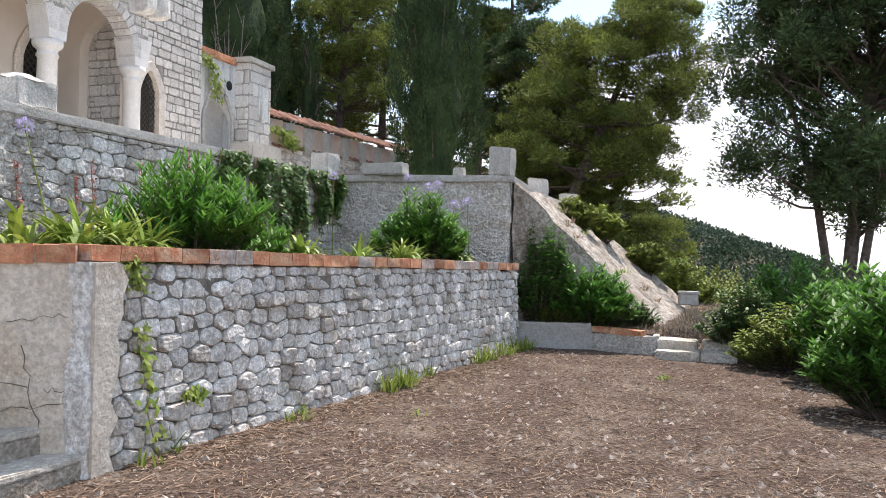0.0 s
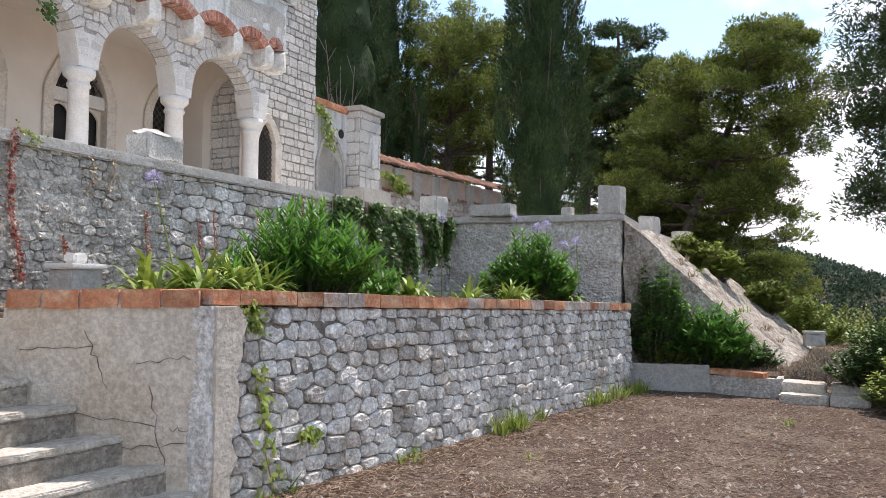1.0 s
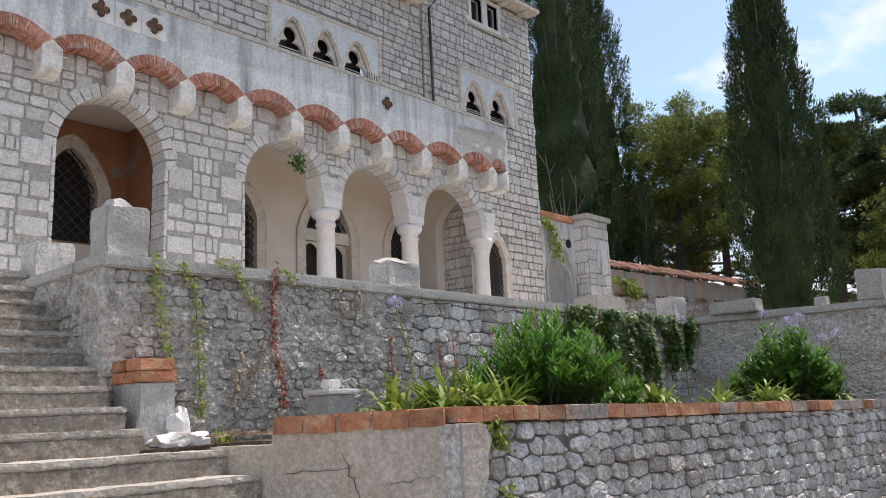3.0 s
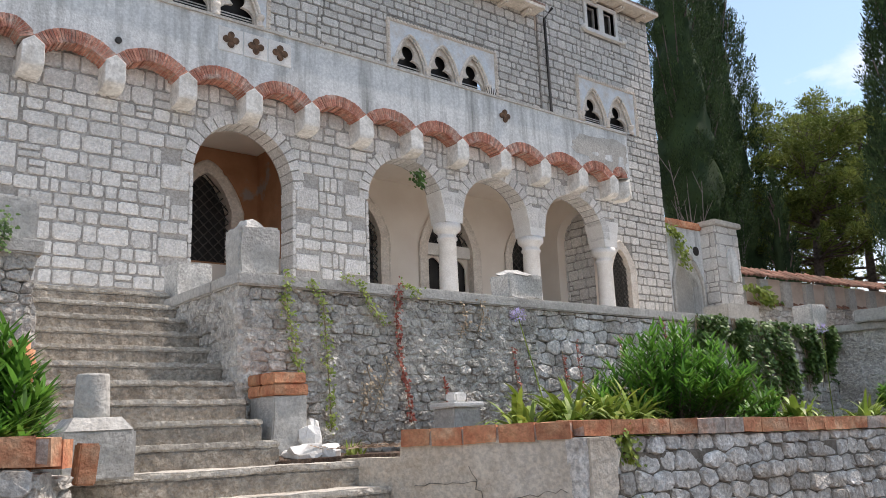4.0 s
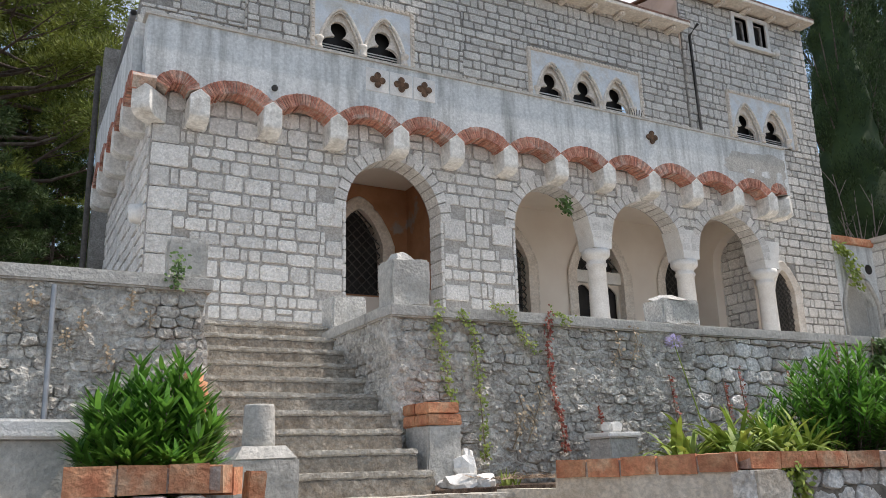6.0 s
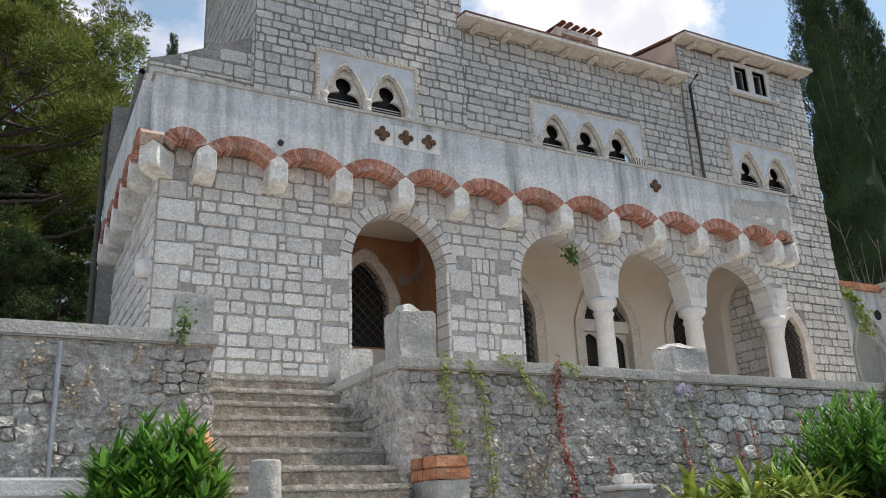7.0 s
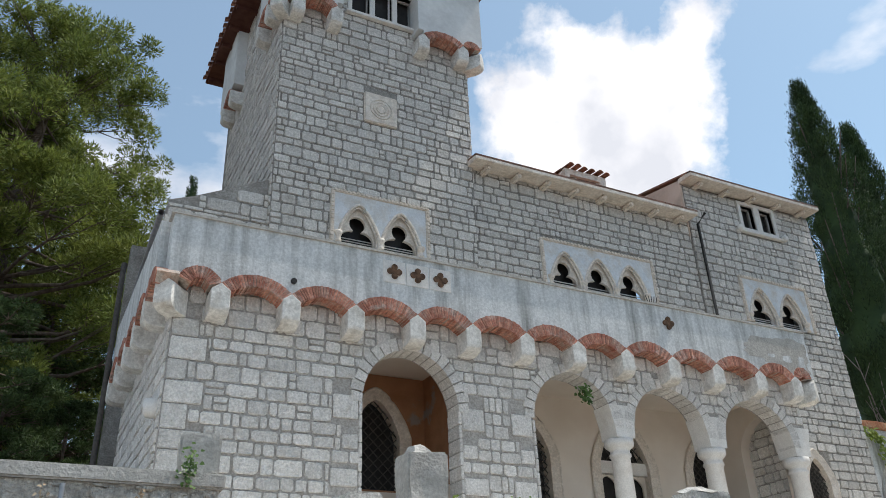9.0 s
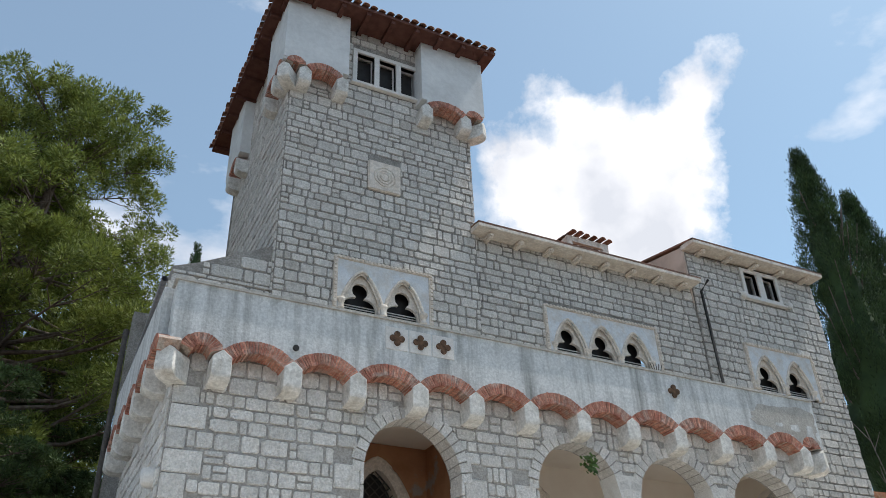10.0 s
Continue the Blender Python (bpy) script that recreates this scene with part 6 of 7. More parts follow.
def any_dir(rnd, zlo=-1, zhi=1):
    z, a = rnd.uniform(zlo, zhi), rnd.uniform(0, 6.283)
    r = math.sqrt(max(0, 1 - z * z))
    return Vector((r * math.cos(a), r * math.sin(a), z))


def oleander(at, radius, height, seed, label, leaf=0.14, stems=90, mat=None, name="oleander_bush", wide=0.029):
    """Many stems fanning out from the root, leafy in whorls towards their tips."""
    rnd = random.Random(seed)
    far = at[0] > 9
    wide *= 1.5 if far else 1.0
    o = thing(name, at, label, "bush")
    sv, sf, lv, lf = [], [], [], []
    for s in range(int(stems * 1.5)):
        a, k = rnd.uniform(0, 6.283), math.sqrt(rnd.random())
        k = min(1.0, k * (1 + 0.28 * noise.noise(Vector((math.cos(a) * 1.5, math.sin(a) * 1.5, seed)))))
        tip = Vector((math.cos(a) * radius * k, math.sin(a) * radius * k, height * (1.0 - 0.66 * k ** 2.6) * rnd.uniform(0.60, 1.05)))
        root = Vector((tip.x * 0.35, tip.y * 0.35, -0.05))
        mid = root.lerp(tip, 0.5) + Vector((rnd.uniform(-0.04, 0.04), rnd.uniform(-0.04, 0.04), height * 0.03))
        tube(sv, sf, [root, mid, tip], [0.010, 0.007, 0.003], 4)
        axis = (tip - mid).normalized()
        n = int(9 + 6 * rnd.random())
        for w in range(n):
            t = 0.25 + 0.75 * (w / (n - 1)) ** 0.8
            p = root.lerp(mid, t * 2) if t < 0.5 else mid.lerp(tip, t * 2 - 1)
            turn, up = rnd.uniform(0, 6.283), (0.25 + 1.1 * max(0, t - 0.35)) * (0.35 if leaf < 0.1 else 0.55 if far else 1)
            for j in range(3):
                b = turn + 2.094 * j + rnd.uniform(-0.3, 0.3)
                d = (Vector((math.cos(b), math.sin(b), rnd.uniform(0.0, 0.4))) + axis * up).normalized()
                blade(lv, lf, p, d, Vector((0, 0, 1)), leaf * rnd.uniform(0.7, 1.2), wide * rnd.uniform(0.65, 1.05), rnd.uniform(0.05, 0.45), 2 if far else 3)
    hang("woody_stem", from_lists("woody_stem", sv, sf, BARK), o)
    tagged(hang("leaves", from_lists("leaves", lv, lf, mat or OLEANDER), o), kind="stuff")
    return o


def agapanthus(at, seed, label, n=42, length=0.55, spread=1.0):
    rnd = random.Random(seed)
    o = thing("agapanthus", at, label, "plant", "strap-leaved plants in the bed")
    lv, lf = [], []
    for i in range(n):
        a = rnd.uniform(0, 6.283)
        k = rnd.uniform(0.1, 1.05)
        d = Vector((math.cos(a) * k * spread, math.sin(a) * k * spread, 1.0)).normalized()
        blade(lv, lf, Vector((rnd.uniform(-0.08, 0.08), rnd.uniform(-0.08, 0.08), -0.02)), d, Vector((0, 0, 1)), 1.2 * length * rnd.uniform(0.65, 1.15), rnd.uniform(0.038, 0.058), rnd.uniform(1.5, 3.3), 7)
    tagged(hang("leaves", from_lists("leaves", lv, lf, STRAP, True), o), kind="stuff")
    return o


def flower(at, height, lean, seed):
    rnd = random.Random(seed)
    o = thing("agapanthus_flower", at, "pale lilac flower head on a tall thin stalk", "flower", "lilac flowers")
    sv, sf = [], []
    tip = Vector((lean[0], lean[1], height))
    tube(sv, sf, [(0, 0, -0.02), tip * 0.5 + Vector((0, 0, 0.03)), tip], [0.009, 0.007, 0.005], 5)
    hang("stalk", from_lists("stalk", sv, sf, VINE), o)
    lv, lf = [], []
    for i in range(120):
        d = any_dir(rnd, -0.6, 1)
        p = tip + d * rnd.uniform(0.035, 0.075)
        blade(lv, lf, p, (d + any_dir(rnd) * 0.5).normalized(), Vector((0.1, 0.2, 1)), 0.035, 0.014, 0.2, 2)
    hang("flower_head", from_lists("flower_head", lv, lf, LILAC), o, "lilac umbel")


def climber(name, path, mat, seed, label, width=0.03, n=190, leaf=0.032, y_out=0.035, flat=True):
    """Leaves strewn along a polyline on the terrace wall."""
    rnd = random.Random(seed)
    o = thing(name, path[0], label, "climbing plant")
    base = Vector(path[0])
    sv, sf, lv, lf = [], [], [], []
    pts = [Vector(p) - base for p in path]
    tube(sv, sf, pts, [0.006] * len(pts), 4)
    hang("stem", from_lists("stem", sv, sf, DRY), o)
    for i in range(n):
        t = rnd.random() * (len(pts) - 1)
        k = int(t)
        p = pts[k].lerp(pts[k + 1], t - k) + Vector((rnd.gauss(0, width), -rnd.uniform(0.0, y_out), rnd.gauss(0, 0.03)))
        d = Vector((rnd.uniform(-1, 1), rnd.uniform(-0.6, 0), rnd.uniform(-1, 0.3))).normalized()
        blade(lv, lf, p, d, Vector((0, -1, 0.3)), leaf * rnd.uniform(0.7, 1.3), leaf * 0.7, 0.2, 2)
    tagged(hang("leaves", from_lists("leaves", lv, lf, mat), o), kind="stuff")


def ivy(at, w, h, seed, n=1500, depth=0.2):
    rnd = random.Random(seed)
    o = thing("ivy", at, "dark green ivy clump hanging over the terrace wall", "ivy", "ivy on the wall")
    lv, lf = [], []
    for i in range(n):
        u, v = rnd.uniform(-1, 1), rnd.uniform(0, 1)
        lim = (0.85 - 0.45 * v) + 0.4 * noise.noise(Vector((v * 4, seed, 0)))
        if noise.noise(Vector((u * w * 3.5, v * h * 3.5, seed * 3.1))) < -0.12:
            continue
        p = Vector((u * w / 2 * lim + 0.12 * math.sin(v * 5 + seed), -depth * math.sqrt(max(0, 1 - u * u)) * rnd.uniform(0.2, 1), -v * h * (0.8 + 0.5 * noise.noise(Vector((u * 4, seed, 4))))))
        d = Vector((rnd.uniform(-1, 1), -rnd.uniform(0.1, 0.8), rnd.uniform(-1, 0.2))).normalized()
        blade(lv, lf, p, d, Vector((0, -1, 0.5)), rnd.uniform(0.045, 0.075), rnd.uniform(0.04, 0.06), 0.2, 2)
    sv, sf = [], []
    for i in range(6):
        x = rnd.uniform(-w / 3, w / 3)
        tube(sv, sf, [(x, -0.03, 0), (x + rnd.uniform(-0.1, 0.1), -0.04, -h * 0.5), (x + rnd.uniform(-0.15, 0.15), -0.03, -h)], [0.01, 0.008, 0.005], 4)
    hang("woody_stem", from_lists("woody_stem", sv, sf, DRY), o)
    tagged(hang("leaves", from_lists("leaves", lv, lf, IVY), o), kind="stuff")


# planting bed
BED = 1.42
for i, (x, y, n, l) in enumerate(((4.75, 4.95, 46, 0.55), (5.05, 4.75, 50, 0.58), (5.3, 5.0, 60, 0.62), (5.6, 4.85, 56, 0.6), (5.9, 4.8, 50, 0.52), (8.55, 4.75, 34, 0.5), (8.9, 4.85, 24, 0.42), (9.75, 4.6, 30, 0.45), (10.15, 4.75, 26, 0.42), (10.9, 4.45, 34, 0.5), (11.35, 4.5, 30, 0.45), (11.7, 4.6, 26, 0.42), (13.2, 4.35, 22, 0.4))):
    agapanthus((x, y, BED), 100 + i, "clump of yellow-green strap leaves in the planting bed", int(n * 2.5), l * 0.88)
oleander((7.15, 5.25, BED), 0.92, 1.08, 1, "large glossy green oleander in the planting bed", 0.15, 130)
oleander((8.25, 5.1, BED), 0.42, 0.55, 12, "small green oleander beside a larger one", 0.12, 36)
oleander((12.35, 4.75, BED), 0.80, 1.15, 2, "bushy light green oleander in the planting bed", 0.14, 110)
oleander((13.25, 4.6, BED), 0.4, 0.75, 13, "light green shrub at the end of the bed", 0.12, 40)
oleander((0.78, 4.78, 1.42), 0.41, 0.72, 3, "dense green oleander in the brick-edged planter", 0.14, 90)
for i, (x, y, h, l) in enumerate(((5.75, 5.6, 1.22, (-0.05, 0.35)), (12.0, 4.6, 1.22, (0.1, -0.1)), (12.45, 4.5, 1.28, (0.05, 0.0)), (12.75, 4.45, 1.0, (0.15, -0.1)), (12.9, 5.2, 1.45, (0.05, 0)), (11.6, 5.9, 1.35, (0, 0)), (13.6, 4.3, 1.1, (0.1, 0.1)))):
    flower((x, y, BED), h, l, 300 + i)
# shrubs at the far bed, in the yard and below the bastion
oleander((14.75, 3.3, 0.3), 0.66, 1.85, 4, "tall dense green shrub against the buttress", 0.09, 190, None, "tall_shrub", 0.035)
oleander((15.0, 2.45, 0.3), 0.85, 1.15, 5, "green oleander in the far low bed", 0.16, 150)
oleander((14.75, 3.05, 0.36), 0.5, 0.6, 6, "low pale green shrub behind the low wall", 0.06, 110, VINE, "low_shrub", 0.03)
oleander((15.7, 1.7, 0.36), 0.42, 0.5, 7, "low green shrub at the foot of the buttress", 0.07, 50, IVY, "low_shrub", 0.03)
oleander((13.2, -0.75, 0.0), 0.85, 0.95, 8, "rounded bright green shrub at the yard's edge", 0.07, 150, VINE, "round_shrub", 0.035)
oleander((14.3, -0.1, 0.2), 0.7, 1.0, 9, "dark green shrub beside the yard steps", 0.09, 100, IVY, "round_shrub", 0.04)
oleander((9.6, -1.62, 0.0), 0.9, 1.55, 10, "tall grey-green oleander in the yard", 0.17, 190)
oleander((12.2, -1.5, 0.0), 0.95, 1.5, 11, "tall green oleander behind another", 0.16, 160)
oleander((15.8, -1.1, 0.2), 1.2, 1.5, 14, "dark green oleander at the back of the yard", 0.16, 110)
for i, (x, y, z, r, h) in enumerate(((18.5, 3.4, 2.2, 0.6, 0.7), (20.5, 3.2, 2.0, 0.7, 0.9), (22.0, 2.2, 1.2, 0.7, 0.8), (24.5, 1.6, 0.1, 1.4, 1.6), (27.0, 1.0, -0.3, 1.6, 1.8), (27.5, 2.8, 0.0, 1.8, 2.6), (30, 0.2, -0.8, 1.8, 2.2))):
    oleander((x, y, z), r, h, 60 + i, "wild green scrub below the bastion", 0.16, 70, VINE if i % 2 else PINE_LEAF, "scrub", 0.06)

# climbers on the terrace wall
yw = Y_T - 0.05
climber("vine", [(3.62, yw, 3.05), (3.62, yw, 2.75), (3.72, yw, 2.4), (3.76, yw, 2.05)], VINE, 1, "yellow-green creeper hanging down the wall")
climber("vine", [(3.85, yw, 3.0), (4.02, yw, 2.8), (4.05, yw, 2.4), (4.08, yw, 1.95), (4.1, yw, 1.6)], VINE, 2, "yellow-green creeper hanging down the wall", n=200)
climber("vine", [(4.2, yw, 3.06), (4.45, yw, 3.0), (4.55, yw, 2.8), (4.72, yw, 2.65)], VINE, 3, "yellow-green creeper hanging down the wall", n=110)
climber("vine", [(4.95, yw, 3.04), (5.15, yw, 2.98)], VINE, 4, "green creeper on the coping", n=40)
climber("red_creeper", [(4.90, yw, 3.04), (4.87, yw, 2.7), (4.88, yw, 2.3), (4.97, yw, 2.0), (5.02, yw, 1.65)], RED_LEAF, 5, "red autumn creeper on the wall", 0.018, 260, 0.032)
for i, (x, z0, z1) in enumerate(((6.45, 2.45, 1.95), (7.25, 2.4, 1.9), (7.5, 2.55, 2.0), (8.3, 2.6, 1.9), (5.45, 2.1, 1.65), (9.2, 2.9, 2.6))):
    climber("red_creeper", [(x, yw, z0), (x + 0.03, yw, (z0 + z1) / 2), (x + 0.06, yw, z1)], RED_LEAF, 10 + i, "short red creeper on the wall", 0.013, 50, 0.03)
for i, (x, z) in enumerate(((4.5, 2.05), (4.62, 1.95), (4.7, 2.15), (4.45, 1.9), (6.0, 2.8), (5.75, 2.75))):
    climber("dry_weed", [(x, yw, z + 0.15), (x + 0.05, yw, z), (x - 0.05, yw, z - 0.2)], DRY, 30 + i, "tuft of dry brown weed on the wall", 0.04, 22, 0.035, 0.03)
for i, (x, z) in enumerate(((0.2, 2.85), (0.55, 2.7), (0.9, 2.9), (0.75, 2.45), (1.05, 2.75), (0.1, 2.75), (0.45, 2.55))):
    climber("dry_weed", [(x, yw, z + 0.08), (x, yw, z), (x, yw, z - 0.06)], DRY, 40 + i, "tuft of dry brown weed on the wall", 0.025, 18, 0.03, 0.03)
climber("vine", [(1.26, yw, 3.3), (1.24, yw, 3.15), (1.23, yw, 3.0)], IVY, 50, "small green plant beside the stone stump", 0.04, 90)
for i, (x, w, h) in enumerate(((10.2, 0.9, 0.95), (11.0, 0.5, 0.8), (11.5, 1.2, 1.4), (12.1, 0.9, 1.3), (12.9, 0.7, 1.0), (13.5, 0.6, 0.9))):
    ivy((x, Y_T - 0.02, Z_T - 0.02), w, h, 70 + i)
climber("vine", [(5.0, 4.22, 1.6), (5.02, 4.2, 1.45), (5.05, 4.2, 1.3)], VINE, 51, "creeper hanging over the brick coping", 0.06, 160, 0.05, 0.06)
climber("vine", [(5.08, 4.16, 1.0), (5.1, 4.16, 0.8), (5.12, 4.14, 0.5), (5.2, 4.1, 0.15)], VINE, 52, "weed growing from the wall joints", 0.04, 70, 0.06, 0.06)
climber("vine", [(5.55, 4.1, 0.45), (5.7, 4.08, 0.42)], VINE, 53, "weed growing from the wall joints", 0.06, 50, 0.06, 0.06)
climber("vine", [(8.3, YF - 0.02, 5.95), (8.32, YF + 0.0, 5.7)], IVY, 54, "small green plant hanging in the loggia arch", 0.06, 60, 0.08, 0.08)
climber("vine", [(18.3, 13.1, 6.7), (18.7, 13.1, 6.3), (18.8, 13.1, 5.6)], VINE, 55, "green creeper on the niche wall", 0.14, 160, 0.12, 0.1)
climber("vine", [(21.6, 13.0, 5.3), (22.2, 12.9, 5.1), (22.3, 12.9, 4.8)], VINE, 56, "bright green creeper over the garden wall", 0.25, 200, 0.16, 0.2)


def tuft(at, seed, n=26, length=0.2, mat=VINE, label="tuft of green weeds at the foot of the wall"):
    rnd = random.Random(seed)
    o = thing("weed_tuft", at, label, "weed", "weeds")
    lv, lf = [], []
    for i in range(n):
        d = (any_dir(rnd, 0.2, 1) + Vector((0, 0, 0.6))).normalized()
        blade(lv, lf, Vector((rnd.uniform(-0.1, 0.1), rnd.uniform(-0.1, 0.1), -0.01)), d, Vector((0, 0, 1)), length * rnd.uniform(0.5, 1.2), 0.02, 0.5, 3)
    tagged(hang("leaves", from_lists("leaves", lv, lf, mat), o), kind="stuff")


for i, (x, y, n, l) in enumerate(((5.35, 4.1, 24, 0.2), (6.9, 3.85, 16, 0.14), (7.2, 3.9, 18, 0.15), (8.8, 3.72, 40, 0.26), (9.2, 3.7, 50, 0.3), (9.5, 3.78, 30, 0.22), (10.1, 3.75, 24, 0.2), (11.8, 3.55, 40, 0.3), (12.3, 3.5, 40, 0.26), (12.9, 3.45, 40, 0.3), (13.6, 3.4, 40, 0.3), (13.9, 3.3, 30, 0.3), (11.3, 0.9, 14, 0.12), (7.6, 2.9, 10, 0.1), (5.0, 4.0, 12, 0.15), (3.9, 6.15, 20, 0.16))):
    tuft((x, y, BED - 0.04 if y > 6 else 0.0), 400 + i, n, l)


# ---- litter of the yard ----
def scatter(name, n, seed, label, mat, shape, area, z=0.0):
    rnd = random.Random(seed)
    vv, ff = [], []
    for i in range(n):
        x, y = area(rnd)
        shape(vv, ff, rnd, x, y, ground_height(x, y) if z == 0 else z)
    tagged(hang(name, from_lists(name, vv, ff, mat)), label, name.replace("_", " "), kind="stuff")


def chip(vv, ff, rnd, x, y, z):
    s = rnd.choice((0.005, 0.006, 0.008, 0.009, 0.011, 0.014, 0.02, 0.034)) * rnd.uniform(0.7, 1.4)
    a, b = rnd.uniform(0, 6.283), len(vv)
    for k in range(4):
        t = a + k * 1.57 + rnd.uniform(-0.4, 0.4)
        vv.append((x + s * math.cos(t), y + s * math.sin(t), z - 0.004))
    vv.append((x + rnd.uniform(-s, s) * 0.3, y + rnd.uniform(-s, s) * 0.3, z + s * rnd.uniform(0.4, 0.9)))
    ff.extend([(b + k, b + (k + 1) % 4, b + 4) for k in range(4)])


def twig(vv, ff, rnd, x, y, z):
    a, l, w = rnd.uniform(0, 6.283), rnd.choice((0.03, 0.05, 0.07, 0.1, 0.16)) * rnd.uniform(0.6, 1.3), rnd.uniform(0.002, 0.005)
    d, b = Vector((math.cos(a), math.sin(a), rnd.uniform(-0.1, 0.25))), len(vv)
    s, p = Vector((-d.y, d.x, 0)) * w, Vector((x, y, z + 0.006))
    vv.extend([p - s, p + s, p + d * l + s, p + d * l - s, p + d * l * 0.5 + Vector((0, 0, w * 2))])
    ff.extend([(b, b + 1, b + 4), (b + 1, b + 2, b + 4), (b + 2, b + 3, b + 4), (b + 3, b, b + 4)])


def yard(rnd):
    while True:
        r, a = 2.2 + 13 * rnd.random() ** 1.1, radians(rnd.uniform(38, 112))
        x, y = r * math.sin(a), r * math.cos(a)
        if y < 4.2 - 0.08 * (x - 4.7) and x < 14.2:
            return x, y


def wall_foot(rnd):
    x = rnd.uniform(4.9, 13.8)
    return x, 4.22 - 0.082 * (x - 4.7) - abs(rnd.gauss(0, 0.28))


scatter("stone_chips", 9500, 1, "pale stone chips strewn over the earth", CHIP, chip, yard)
scatter("dry_litter", 21000, 2, "dry twigs and leaf litter on the earth", DEBRIS, twig, yard)
scatter("dry_litter", 4200, 3, "raked dry litter along the foot of the wall", DEBRIS, twig, wall_foot)
scatter("dry_litter", 1500, 4, "dry twigs in the planting bed", DEBRIS, twig, lambda r: (r.uniform(3.5, 7), r.uniform(5.9, 6.8)), 1.44)


def upper_yard(rnd):
    while True:
        x, y = rnd.uniform(14.7, 27), rnd.uniform(-2.2, 2.6)
        if y < 2.6 - 1.0 * max(0, x - 15.2) or (x > 16.8 and y < 1.15):
            return x, y


def straw(vv, ff, rnd, x, y, z):
    for k in range(4):
        d = (any_dir(rnd, 0.1, 1) + Vector((0, 0, 0.3))).normalized()
        blade(vv, ff, Vector((x + rnd.uniform(-0.05, 0.05), y + rnd.uniform(-0.05, 0.05), z - 0.01)), d, Vector((0, 0, 1)), rnd.uniform(0.06, 0.20), 0.010, 0.5, 2)


scatter("dry_grass", 6500, 5, "dry straw-coloured grass over the upper yard", DRY, straw, upper_yard)
scatter("stone_chips", 1500, 6, "pale stone chips on the upper yard", CHIP, chip, upper_yard)
rnd = random.Random(15)
for i in range(9):
    k, t = rnd.uniform(0.0, 0.35), rnd.uniform(0.1, 0.85)
    p = A.lerp(A2, k).lerp(B.lerp(B2, k), t)
    tuft((p.x, p.y, p.z), 600 + i, 18, 0.16, DRY if i % 3 else VINE, "tuft of dry weed on the stone slope")
# ---- trees ----
def at_bearing(az, r, z):
    return Vector((r * math.sin(radians(az)), r * math.cos(radians(az)), z))


def triangles(name, corners, mat):
    """A mesh of loose triangles out of an array of n x 3 x 3."""
    n = len(corners)
    me = bpy.data.meshes.new(name)
    me.vertices.add(3 * n)
    me.vertices.foreach_set("co", corners.astype(np.float32).ravel())
    me.loops.add(3 * n)
    me.loops.foreach_set("vertex_index", np.arange(3 * n, dtype=np.int32))
    me.polygons.add(n)
    me.polygons.foreach_set("loop_start", np.arange(0, 3 * n, 3, dtype=np.int32))
    me.materials.append(mat)
    me.update(calc_edges=True)
    return me


def needles(name, puffs, per, length, width, mat, seed):
    """Needle tufts in the shells of many small puffs (x, y, z, across, high)."""
    rng = np.random.default_rng(seed)
    puffs = np.repeat(np.array(puffs), per, axis=0)
    n = len(puffs)

    def unit():
        d = rng.normal(size=(n, 3))
        return d / np.linalg.norm(d, axis=1, keepdims=True)

    d, k = unit(), rng.random((n, 1)) ** 0.28
    p = puffs[:, :3] + d * puffs[:, [3, 3, 4]] * k
    e = d * (1, 1, 0.7) + (0, 0, 0.35) + unit() * 0.5
    e *= length * rng.uniform(0.6, 1.25, (n, 1)) / np.linalg.norm(e, axis=1, keepdims=True)
    s = unit() * width * 0.5
    return triangles(name, np.stack([p - s, p + s, p + e], 1), mat)


